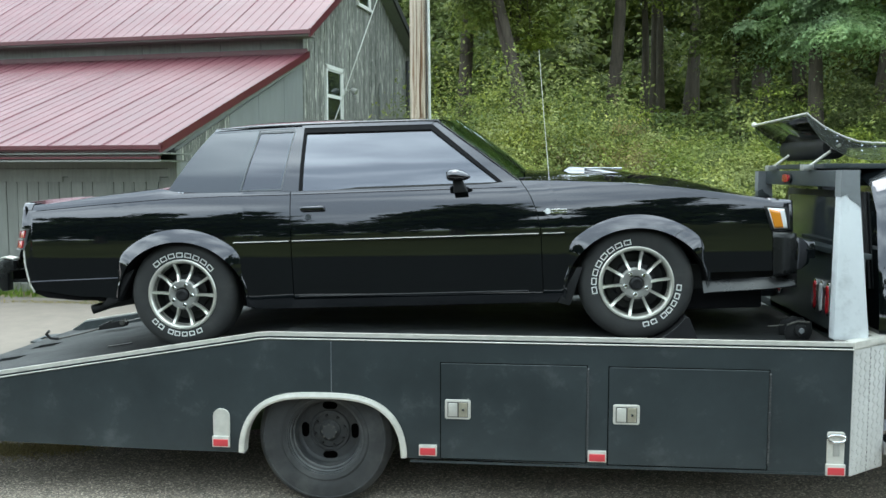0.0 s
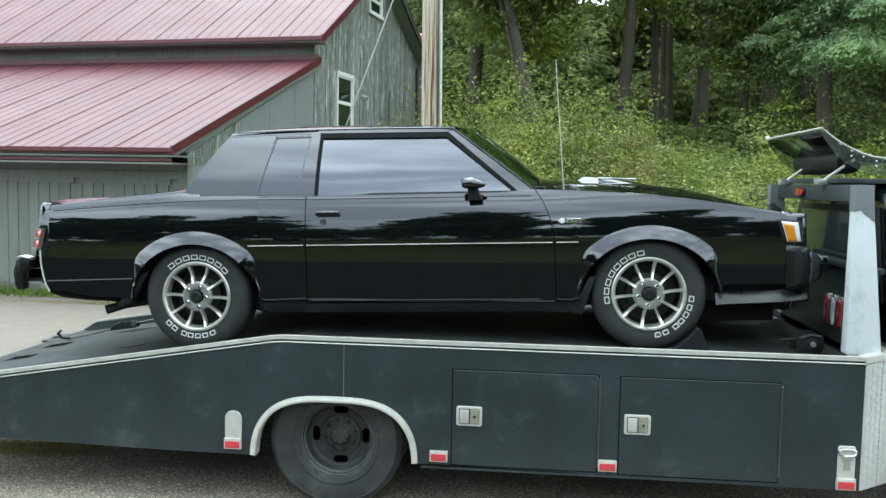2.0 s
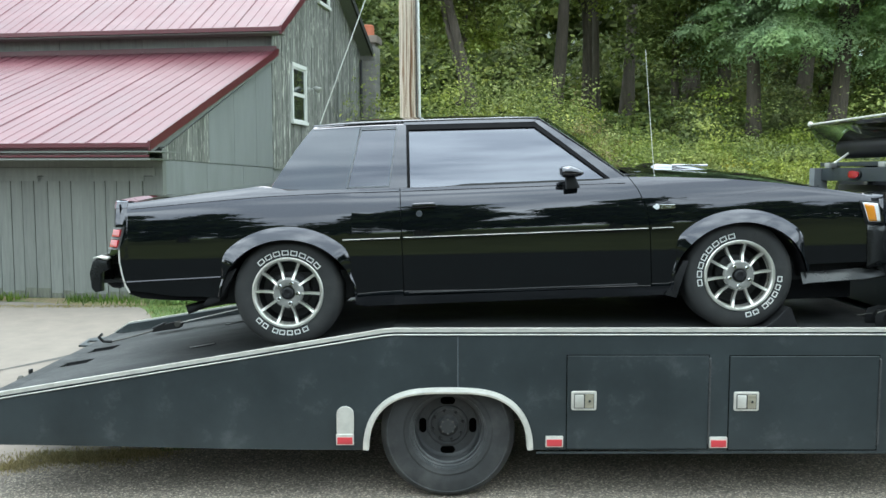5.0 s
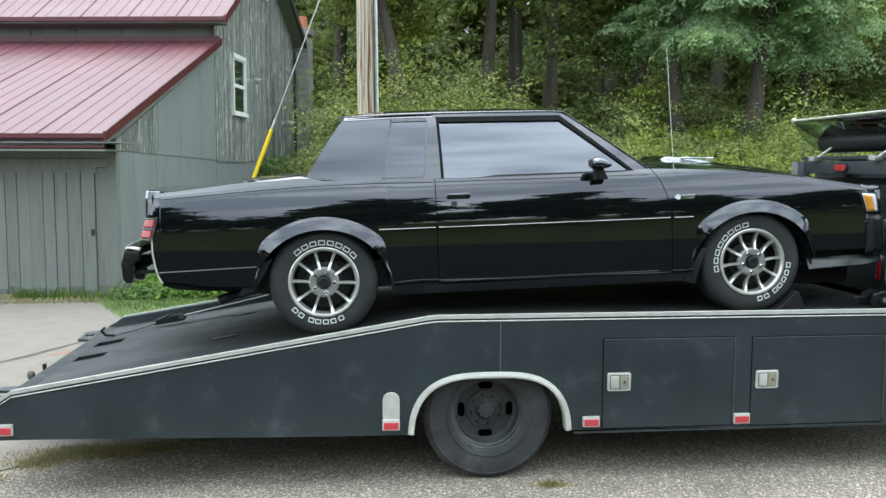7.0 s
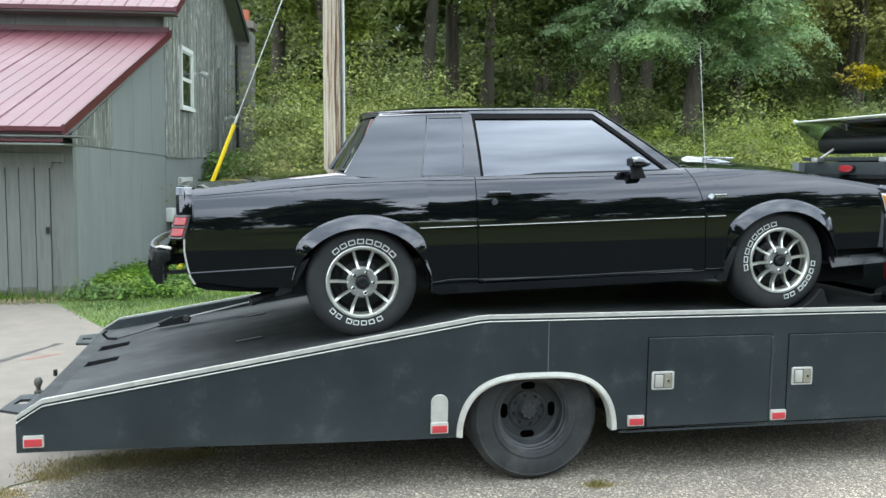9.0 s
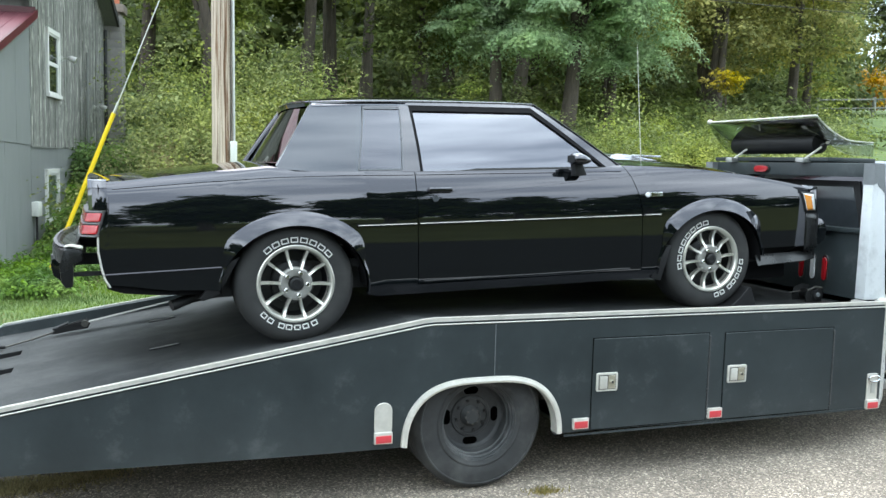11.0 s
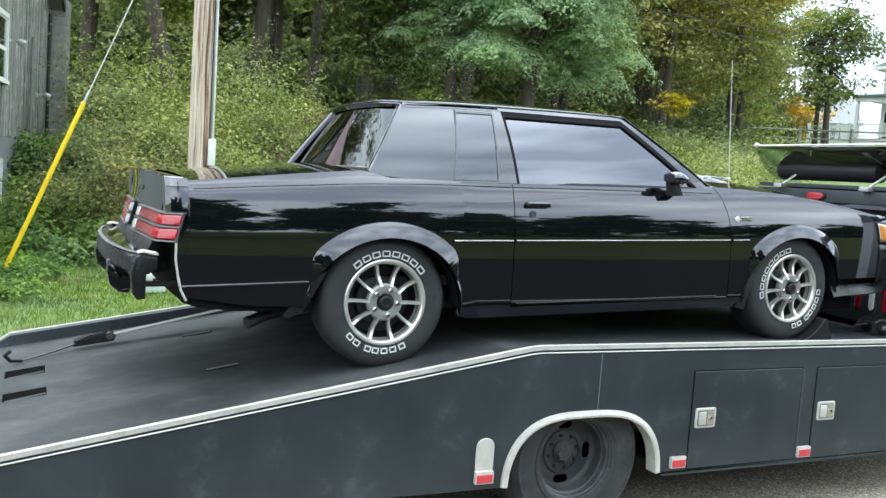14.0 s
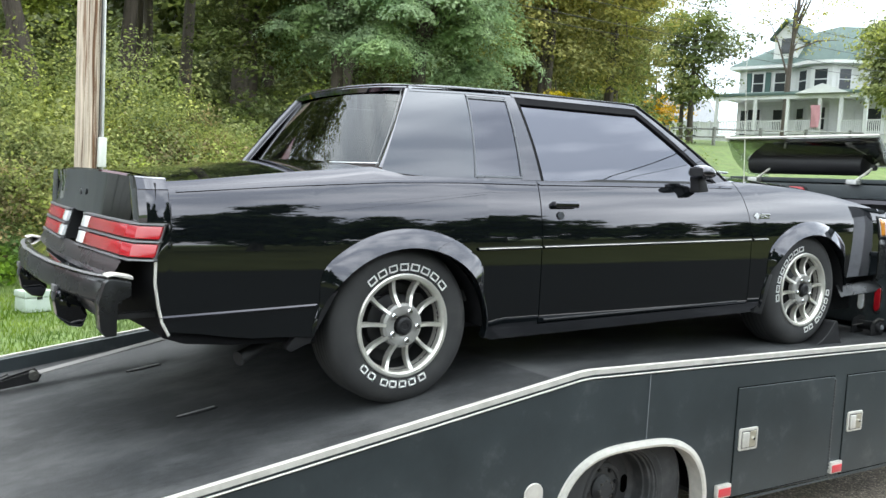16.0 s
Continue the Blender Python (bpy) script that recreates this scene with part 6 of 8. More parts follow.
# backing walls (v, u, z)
# gable and lean-to front cores are dark, painting in the shade between boards
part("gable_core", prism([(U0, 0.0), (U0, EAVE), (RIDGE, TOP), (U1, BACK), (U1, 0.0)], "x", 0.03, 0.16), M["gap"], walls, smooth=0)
part("front_core", box(0.16, LONG, U0, U0 + 0.12, 0, EAVE), M["board_dark"], walls, smooth=0)
part("back_core", box(0.16, LONG, U1 - 0.12, U1, 0, EAVE), M["board_dark"], walls, smooth=0)
part("end_core", box(LONG, LONG + 0.1, 0, U1, 0, EAVE), M["board_dark"], walls, smooth=0)
part("lean_side_core", prism([(0.0, 0.0), (0.0, 2.26), (U0, 4.12), (U0, 0.0)], "x", 0.02, 0.14), M["sheet"], walls, smooth=0)
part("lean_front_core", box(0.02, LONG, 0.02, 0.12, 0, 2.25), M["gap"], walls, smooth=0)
# weathered upper boards of the gable end, each a piece of its own
u = U0 + 0.02
while u < U1 - 0.05:
    w = rng.uniform(0.13, 0.2)
    w = min(w, U1 - u)
    lo = 1.97 + rng.uniform(-0.015, 0.01)
    hi = gable_z(u + w / 2) - 0.03
    cuts = [(lo, hi)]
    if u + w > 5.98 and u < 6.98:
        cuts = [(lo, 2.93), (4.19, hi)]
    if u + w > 8.0 and u < 8.95:
        cuts = [(lo, 5.8)]
    for a, b in cuts:
        if b - a > 0.05:
            o = rng.uniform(0.0, 0.012)
            part("board", box(0.0 - o, 0.03, u, u + w - rng.uniform(0.012, 0.026), a, b), M["board"], walls, smooth=0)
    u += w
# smooth grey sheets below and on the lean-to side
part("sheet_panel", box(0.008, 0.03, U0 + 0.02, U1, 0.0, 1.96), M["sheet"], walls, smooth=0)
part("drip_strip", box(-0.02, 0.03, U0 + 0.02, U0 + 2.0, 1.945, 1.968), M["board_dark"], walls, smooth=0)
for a, b, z0 in ((0.0, 1.6, 0.0), (1.606, 3.2, 0.0), (3.206, U0, 0.0)):
    part("sheet_panel", prism([(a, 0.0), (a, 2.06 - 0.02 * a), (b - 0.004, 2.06 - 0.02 * b), (b - 0.004, 0.0)], "x", 0.006, 0.02), M["sheet"], walls, smooth=0)
u = 0.02
while u < U0 - 0.02:
    w = 0.21 if u < 1.5 else 1.1
    w = min(w, U0 - u)
    hi0, hi1 = 2.2 + 0.385 * u, 2.2 + 0.385 * (u + w)
    part("sheet_panel", prism([(u, 2.075 - 0.02 * u), (u, hi0), (u + w - 0.01, hi1), (u + w - 0.01, 2.075 - 0.02 * (u + w))], "x", 0.0, 0.02), M["board"] if u < 1.5 else M["sheet"], walls, smooth=0)
    u += w
part("corner_board", box(-0.012, 0.1, -0.012, 0.1, 0.0, 2.22), M["board_dark"], walls, smooth=0)
part("corner_board", box(-0.02, 0.1, U0 - 0.02, U0 + 0.06, 4.2, EAVE), M["board_dark"], walls, smooth=0)
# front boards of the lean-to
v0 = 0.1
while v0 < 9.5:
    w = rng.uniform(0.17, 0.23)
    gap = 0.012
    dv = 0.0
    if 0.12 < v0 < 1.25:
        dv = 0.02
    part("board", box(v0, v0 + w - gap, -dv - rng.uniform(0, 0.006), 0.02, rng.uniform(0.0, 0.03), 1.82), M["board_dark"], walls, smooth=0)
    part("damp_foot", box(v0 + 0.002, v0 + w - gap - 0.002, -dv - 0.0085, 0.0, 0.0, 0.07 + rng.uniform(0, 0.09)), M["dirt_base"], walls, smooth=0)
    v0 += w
part("door_rail", box(0.1, 9.4, -0.03, 0.02, 1.83, 1.95), M["board_dark"], walls, smooth=0)
part("door_rail", box(0.02, 9.4, -0.02, 0.02, 1.955, 2.16), M["board_dark"], walls, smooth=0)
part("door_rail", box(0.27, 1.85, -0.036, -0.02, 1.75, 1.83), M["board_dark"], walls, smooth=0)
part("door_rail", box(1.95, 4.4, -0.036, -0.02, 1.75, 1.83), M["board_dark"], walls, smooth=0)
part("door_hasp", box(0.32, 0.36, -0.05, -0.02, 0.86, 0.95), M["dark_metal"], walls, smooth=0)
# front of the upper storey
v0 = 0.0
while v0 < 12:
    part("board", box(v0, v0 + 0.89, U0 - 0.02, U0 + 0.0, 4.15, EAVE - 0.02), M["board_dark"], walls, smooth=0)
    v0 += 0.9


# ribbed red metal roofs, sheet by sheet
def roof_sheet(v_at, wide, low, high, ribs, parent):
    """low, high: (u, z) of the eave and of the upper edge."""
    prof = []
    n = int(round(wide / ribs))
    for k in range(n):
        s = wide * k / n
        h = 0.02 if k == 0 else 0.011
        prof += [(s, 0.0), (s + 0.012, h), (s + 0.026, h), (s + 0.038, 0.0)]
    prof.append((wide, 0.0))
    vs, fs = [], []
    for u, z in (low, high):
        for d in (0.0, -0.012):
            for s, h in prof:
                vs.append((v_at + s, u, z + h + d))
    m = len(prof)
    for i in range(m - 1):
        fs.append((i, i + 1, 2 * m + i + 1, 2 * m + i))
        fs.append((m + i, 3 * m + i, 3 * m + i + 1, m + i + 1))
        fs.append((i, m + i, m + i + 1, i + 1))
    put("roof_sheet", vs, fs, M["roof_red"], parent, smooth=0)


lean_roof = empty("lean_to_roof", parent=barn)
main_roof = empty("main_roof", parent=barn)
k = -0.12
while k < 11:
    roof_sheet(k, 0.92, (-0.62, 2.28), (U0 + 0.02, 4.29), 0.23, lean_roof)
    k += 0.922
k = -0.32
while k < 13:
    roof_sheet(k, 0.92, (U0 - 0.4, 4.86 - 0.2), (RIDGE, TOP + 0.12), 0.23, main_roof)
    k += 0.922
part("far_slope", prism([(RIDGE, TOP + 0.12), (U1 + 0.3, BACK - 0.05), (U1 + 0.3, BACK - 0.09), (RIDGE, TOP + 0.06)], "x", -0.32, 13.0), M["roof_red"], main_roof, smooth=0)


def slant(name, a, b, v_lo, v_hi, deep, mat, parent, up=0.02):
    (u0, z0), (u1, z1) = a, b
    part(name, prism([(u0, z0 + up), (u1, z1 + up), (u1, z1 - deep), (u0, z0 - deep)], "x", v_lo, v_hi), M[mat], parent, smooth=0)


slant("rake_trim", (-0.64, 2.28), (U0 + 0.02, 4.29), -0.15, -0.11, 0.1, "red_trim", lean_roof, 0.035)
slant("rake_trim", (U0 - 0.42, 4.66), (RIDGE, TOP + 0.1), -0.36, -0.31, 0.13, "red_trim", main_roof, 0.035)
slant("rake_trim", (U1 + 0.32, BACK - 0.07), (RIDGE, TOP + 0.1), -0.36, -0.31, 0.15, "gap", main_roof, 0.035)
slant("rake_soffit", (U1 + 0.28, BACK - 0.14), (RIDGE, TOP + 0.0), -0.31, 0.02, 0.03, "board_dark", main_roof, 0.0)
slant("rake_soffit", (U0 - 0.38, 4.58), (RIDGE, TOP + 0.0), -0.31, 0.02, 0.03, "board_dark", main_roof, 0.0)
part("eave_trim", box(-0.15, 11, -0.65, -0.6, 2.225, 2.285), M["red_trim"], lean_roof, smooth=0)
part("eave_board", box(-0.1, 11, -0.6, -0.57, 2.09, 2.225), M["red_trim"], lean_roof, smooth=0)
part("eave_soffit", box(-0.12, 11, -0.6, 0.02, 2.05, 2.075), M["board_dark"], lean_roof, smooth=0)
part("eave_board", box(-0.3, 11, -0.62, -0.01, 2.155, 2.175), M["board_dark"], lean_roof, smooth=0)
part("eave_trim", box(-0.35, 13, U0 - 0.44, U0 - 0.38, 4.59, 4.67), M["red_trim"], main_roof, smooth=0)
part("eave_soffit", box(-0.3, 13, U0 - 0.4, U0 - 0.02, 4.56, 4.585), M["board_dark"], main_roof, smooth=0)
part("flashing", box(-0.12, 11, U0 - 0.06, U0 - 0.02, 4.25, 4.36), M["red_trim"], lean_roof, smooth=0)
part("lean_rafter_fill", prism([(-0.6, 2.2), (U0, 4.2), (U0, 4.1), (-0.6, 2.12)], "x", -0.1, 11), M["board_dark"], lean_roof, smooth=0)


def barn_window(u0, u1, z0, z1, parent, panes, curtain=True):
    w = empty("window", parent=parent)
    t = 0.07
    for nm, a in (("frame_side", (u0 - t, u0, z0 - t, z1 + t)), ("frame_side", (u1, u1 + t, z0 - t, z1 + t)), ("frame_head", (u0 - t, u1 + t, z1, z1 + t + 0.02)), ("frame_sill", (u0 - t - 0.03, u1 + t + 0.03, z0 - t, z0))):
        part(nm, box(-0.045 if nm != "frame_sill" else -0.07, 0.03, *a), M["white_wood"], w, smooth=0)
    n = panes
    for k in range(n):
        a, b = z0 + (z1 - z0) * k / n, z0 + (z1 - z0) * (k + 1) / n
        part("pane", box(-0.012, -0.008, u0 + 0.03, u1 - 0.03, a + 0.03, b - 0.03), M["glass"], w, smooth=0)
        bm = box(-0.025, -0.004, u0, u0 + 0.035, a, b)
        box(-0.025, -0.004, u1 - 0.035, u1, a, b, bm=bm)
        box(-0.025, -0.004, u0, u1, a, a + 0.035, bm=bm)
        box(-0.025, -0.004, u0, u1, b - 0.035, b, bm=bm)
        part("sash", bm, M["white_wood"], w, smooth=0)
    # pale curtain, else a dark sheet painted as the unlit room behind
    part("blind", box(0.0, 0.005, u0, u1, z0, z1), M["curtain"] if curtain else M["dark_room"], w, smooth=0)


barn_window(6.05, 6.92, 2.99, 4.12, walls, 2, False)
barn_window(8.08, 8.88, 5.86, 6.45, walls, 2, False)
barn_window(5.85, 6.72, 0.58, 1.46, walls, 1)
barn_window(9.85, 10.7, 0.95, 1.45, walls, 1)
for u, z in ((7.15, 3.74), (10.55, 2.98)):
    fl = empty("flood_lamp", parent=barn)
    part("lamp_base", box(-0.05, 0.0, u - 0.05, u + 0.05, z - 0.05, z + 0.05, 0.01), M["galv"], fl)
    put("lamp_arm", *tube([(-0.05, u, z), (-0.16, u, z + 0.02)], 0.015, 10), M["galv"], fl)
    put("lamp_head", *tube([(-0.15, u, z + 0.02), (-0.2, u, z + 0.015), (-0.3, u, z - 0.03)], [0.03, 0.06, 0.07], 16), M["galv"], fl)
part("meter_box", box(-0.12, 0.01, 4.78, 5.02, 0.72, 0.98, 0.02), M["white_wood"], barn)
put("conduit", *tube([(-0.05, 4.9, 0.72), (-0.05, 4.9, 0.0)], 0.02, 8), M["dark_metal"], barn)
put("downpipe", *tube([(-0.06, U1 - 0.1, 5.0), (-0.06, U1 - 0.1, 0.0)], 0.04, 8), M["dark_metal"], barn)
put("vent_pipe", *tube([(-0.06, 9.6, 4.15), (-0.06, 9.6, 2.0)], 0.03, 8), M["board_dark"], barn)

# chimney at the rear corner, course by course
chimney = tagged(empty("chimney", BARN @ pose(-0.13, 12.52, 0)), "grey masonry chimney with terracotta pot", "chimney")
part("chimney_core", box(-0.24, 0.24, -0.24, 0.24, 0, 5.5), M["block"], chimney, smooth=0)
stretcher = mesh_from("block", *(lambda b: ([v.co[:] for v in b.verts], [[v.index for v in f.verts] for f in b.faces]))(box(-0.132, 0.132, -0.03, 0.03, -0.097, 0.097)), M["block"], 0)
for c in range(27):
    z = 0.1 + 0.2 * c
    s = 0.066 if c % 2 else -0.066
    for face in range(4):
        for o in (-0.135, 0.135):
            share("block", stretcher, chimney, pose(0, 0, z, 0, 0, 90 * face) @ pose(o + s * 0.3, -0.255 - 0.01 * ((c * 7 + face) % 3) * 0.3, 0))
part("chimney_cap", box(-0.34, 0.34, -0.34, 0.34, 5.5, 5.7, 0.015), M["concrete"], chimney)
put("chimney_pot", *tube([(0, 0, 5.7), (0, 0, 6.0), (0, 0, 6.02)], [0.2, 0.19, 0.16], 16), M["terracotta"], chimney, "orange terracotta pot")

# ---- utility pole with guy wire ----
pole = tagged(empty("utility_pole", pose(-0.495, 8.7, 0)), "weathered split wooden utility pole", "utility pole")
pr = random.Random(8)
vs, fs = [], []
rings, sides = 30, 40
for i in range(rings):
    z = 9.0 * i / (rings - 1)
    for k in range(sides):
        a = 2 * math.pi * k / sides
        groove = 0.008 * noise.noise(Vector((math.cos(a) * 5, math.sin(a) * 5, z * 0.25))) + 0.004 * noise.noise(Vector((math.cos(a) * 14, math.sin(a) * 14, z * 0.4)))
        r = 0.152 - 0.0045 * z + groove
        vs.append((r * math.cos(a) - 0.012 * z, r * math.sin(a), z))
for i in range(rings - 1):
    for k in range(sides):
        a, b = i * sides + k, i * sides + (k + 1) % sides
        fs.append((a, b, b + sides, a + sides))
put("shaft", vs, fs, M["pole"], pole, smooth=60)
for a0, z0, z1, wide in ((-75, 0.2, 5.4, 0.017), (-98, 2.0, 6.5, 0.006), (-60, 0.5, 3.6, 0.008), (-120, 0.3, 3.0, 0.005), (-45, 2.6, 7.5, 0.009)):
    vs, n = [], 26
    for i in range(n):
        k = i / (n - 1)
        z = z0 + (z1 - z0) * k
        a = radians(a0) + 0.06 * math.sin(9 * k + a0) + 0.03 * math.sin(31 * k)
        w = wide * math.sin(math.pi * min(1.0, k * 1.1 + 0.02)) * (0.7 + 0.4 * math.sin(13 * k + a0)) / 0.15
        for o in (-w, w):
            r = 0.156 - 0.0045 * z
            vs.append((r * math.cos(a + o) - 0.012 * z, r * math.sin(a + o), z))
    put("crack", vs, [(2 * i, 2 * i + 1, 2 * i + 3, 2 * i + 2) for i in range(n - 1)], M["pole_crack"], pole, "dark brown split in the wood")
put("ground_wire", *tube([(0.09, -0.115, 0), (0.075, -0.11, 4.5), (0.02, -0.1, 9)], 0.008, 8), M["cable"], pole)
put("conduit", *tube([(0.15, -0.06, 0.4), (0.11, -0.06, 4.0), (0.05, -0.06, 8)], 0.024, 10), M["galv"], pole, "grey cable conduit")
part("meter_guard", box(0.07, 0.165, -0.185, -0.08, 1.72, 2.08, 0.01), M["white_wood"], pole, "pale plastic cable guard")

guy = tagged(empty("guy_wire", pose(0, 0, 0)), "steel guy wire with yellow plastic guard", "guy wire")
g0, g1 = Vector((-2.91, 8.97, 0.03)), Vector((-0.62, 8.6, 5.95))
gd = g1 - g0
put("wire", *tube([g0, g0 + gd * 0.5, g1], 0.008, 8), M["galv"], guy)
put("guard", *tube([g0 + gd * 0.03, g0 + gd * 0.404], 0.03, 14), M["yellow"], guy, "yellow plastic guard tube")
put("anchor_eye", *tube([g0 + Vector((0.03 * math.cos(a), 0, 0.03 + 0.04 * math.sin(a))) for a in span(0, 6.283, 15)], 0.01, 8), M["galv"], guy)
put("anchor_rod", *tube([g0 - gd * 0.03, g0 + gd * 0.02], 0.012, 8), M["galv"], guy)
put("guard_clip", *tube([g0 + gd * 0.4, g0 + gd * 0.43], 0.018, 8), M["galv"], guy)

# overhead cables to the far street
lines = tagged(empty("overhead_cables", pose(0, 0, 0)), "thin black overhead power cables", "cable")
for z0, y0 in ((8.8, 19.4), (8.15, 19.4), (7.55, 19.4), (7.3, 19.8)):
    pts = [(13.5 + 50 * s, y0 + 2 * s, z0 + 2.6 * s - 0.5 * math.sin(math.pi * s)) for s in span(0, 1, 14)]
    put("cable", *tube(pts, 0.011, 6), M["cable"], lines)

pts = [(9.64 + -2.19 * s, 8.98 + -29.52 * s, 8.5 - 0.3 * math.sin(math.pi * s)) for s in span(0, 1, 14)]
put("cable", *tube(pts, 0.020, 6), M["cable"], lines)
pts = [(13.38 + -8.66 * s, 8.29 + -28.47 * s, 8.5 - 0.3 * math.sin(math.pi * s)) for s in span(0, 1, 14)]
put("cable", *tube(pts, 0.012, 6), M["cable"], lines)

# ---- the white house on the rise ----
HZ = 6.75
house = tagged(empty("house", pose(53.9, 36.9, HZ, 0, 0, -78)), "large white house with porch and green roof", "house")
# local: x along the front, y back, z up from the porch floor
BAY = [(0.1, 0.0), (1.5, -1.0), (3.0, -1.0), (4.3, 0.1)]
hw = part("wall", prism([(-4.3, 0.0)] + BAY + [(6.8, 0.4), (6.8, 8.5), (-4.3, 8.5)], "z", -1.0, 5.25), M["siding"], house, smooth=0)
b = bmesh.new()
for k in range(26):
    prism([(-4.33, -0.03), (0.08, -0.03), (1.49, -1.03), (3.01, -1.03), (4.31, 0.07), (6.83, 0.37), (6.83, 8.5), (-4.33, 8.5)], "z", 0.2 + 0.19 * k, 0.215 + 0.19 * k, bm=b)
part("clapboard_edges", b, M["siding"], hw, smooth=0)
EAVES = [(-4.9, -0.6), (0.0, -0.6), (1.3, -1.6), (3.2, -1.6), (4.7, -0.5), (7.3, -0.2), (7.3, 9.1), (-4.9, 9.1)]
part("eave", prism(EAVES, "z", 5.15, 5.37), M["siding"], house, smooth=0)
rf = bmesh.new()
low = [rf.verts.new((x, y, 5.38)) for x, y in EAVES]
tip = [rf.verts.new((-1.2, 4.2, 8.3)), rf.verts.new((1.9, 2.6, 8.4)), rf.verts.new((5.6, 4.2, 8.2))]
for q in ((low[0], low[1], tip[1], tip[0]), (low[1], low[2], tip[1]), (low[2], low[3], tip[1]), (low[3], low[4], tip[1]), (low[4], low[5], tip[2], tip[1]), (low[5], low[6], tip[2]), (low[6], low[7], tip[0], tip[1], tip[2]), (low[7], low[0], tip[0])):
    rf.faces.new(q)
part("roof", rf, M["shingle"], house, "green hipped shingle roof", smooth=0)
dm = part("dormer", prism([(-1.75, 5.6), (-1.75, 7.4), (-0.85, 8.45), (0.05, 7.4), (0.05, 5.6)], "y", -0.1, 4.0), M["siding"], house, "white gabled dormer", smooth=0)
for sx in (-1, 1):
    part("dormer_roof", prism([(-0.85, 8.75), (-0.85 + sx * 1.15, 7.3), (-0.85 + sx * 1.15, 7.18), (-0.85, 8.6)], "y", -0.45, 4.1), M["shingle"], dm, smooth=0)
part("dormer_window", box(-1.2, -0.5, -0.16, -0.08, 6.2, 7.3), M["pane_far"], dm, smooth=0)
d2 = part("dormer", prism([(4.6, 5.6), (4.6, 6.9), (6.4, 7.35), (6.4, 5.6)], "y", 0.2, 3.0), M["siding"], house, "white side dormer", smooth=0)
part("dormer_roof", prism([(4.2, 6.85), (6.7, 7.5), (6.7, 7.62), (4.2, 6.98)], "y", -0.1, 3.2), M["siding"], d2, smooth=0)
cu = part("cupola", box(3.9, 4.9, 3.4, 4.4, 7.9, 8.55), M["siding"], house, "small white roof cupola", smooth=0)
put("cupola_roof", [(3.6, 3.1, 8.55), (5.2, 3.1, 8.55), (5.2, 4.7, 8.55), (3.6, 4.7, 8.55), (4.4, 3.9, 9.1)], [(0, 1, 4), (1, 2, 4), (2, 3, 4), (3, 0, 4), (3, 2, 1, 0)], M["siding"], cu, smooth=0)
part("porch_floor", box(-4.4, 8.0, -3.2, 0.0, -0.5, 0.0), M["siding"], house, smooth=0)
part("side_deck", box(-8.4, -4.4, -2.6, 0.5, -0.5, 0.0), M["siding"], house, smooth=0)
part("porch_roof", prism([(-3.5, 2.78), (-3.5, 2.95), (0.05, 3.5), (0.05, 3.2)], "x", -4.6, 8.1), M["shingle"], house, "green porch roof", smooth=0)
part("porch_beam", box(-4.5, 8.0, -3.4, -3.15, 2.5, 2.78), M["siding"], house, smooth=0)
part("porch_ceiling", box(-4.45, 7.9, -3.15, 0.0, 2.72, 2.78), M["siding"], house, smooth=0)
part("portico", prism([(1.6, 2.8), (3.4, 3.45), (5.2, 2.8)], "y", -3.75, -0.1), M["siding"], house, "white porch gable", smooth=0)
for x in (-4.3, -1.35, 1.0, 3.2, 4.6, 6.2, 7.8):
    part("porch_post", box(x - 0.11, x + 0.11, -3.38, -3.16, 0.0, 2.52, 0.02, 1), M["siding"], house, smooth=0)
for x in (-8.3, -7.2, -6.1, -5.2):
    part("deck_post", box(x - 0.09, x + 0.09, -2.55, -2.37, 0.0, 1.15), M["siding"], house, smooth=0)
b = bmesh.new()
for k in range(96):
    x = -4.2 + 0.125 * k
    if not 3.3 < x < 4.5:
        box(x, x + 0.05, -3.3, -3.24, 0.12, 0.95, bm=b)
for z in (0.1, 0.95):
    box(-4.2, 3.2, -3.32, -3.22, z, z + 0.07, bm=b)
    box(4.6, 7.8, -3.32, -3.22, z, z + 0.07, bm=b)
part("porch_railing", b, M["siding"], house, "white balustrade", smooth=0)
b = bmesh.new()
for k in range(30):
    box(-8.3 + 0.13 * k, -8.25 + 0.13 * k, -2.5, -2.45, 0.12, 0.95, bm=b)
for z in (0.1, 0.95):
    box(-8.3, -4.4, -2.52, -2.42, z, z + 0.07, bm=b)
part("deck_railing", b, M["siding"], house, "white balustrade", smooth=0)


def house_window(x, z, w, h, y=-0.05, shutters=False, turn=0.0):
    g = empty("window", pose(x, y, z, 0, 0, turn), house)
    part("window_frame", box(-w / 2 - 0.12, w / 2 + 0.12, -0.06, 0.0, -h / 2 - 0.12, h / 2 + 0.15), M["siding"], g, smooth=0)
    for s in (-1, 1):
        part("pane", box(-w / 2, w / 2, -0.09, -0.05, s * h / 4 - h / 4 + 0.04, s * h / 4 + h / 4 - 0.04), M["pane_far"], g, smooth=0)
    if shutters:
        for s in (-1, 1):
            part("shutter", box(s * (w / 2 + 0.36) - 0.2, s * (w / 2 + 0.36) + 0.2, -0.1, -0.02, -h / 2 - 0.05, h / 2 + 0.05), M["shutter"], g, "dark green shutter", smooth=0)


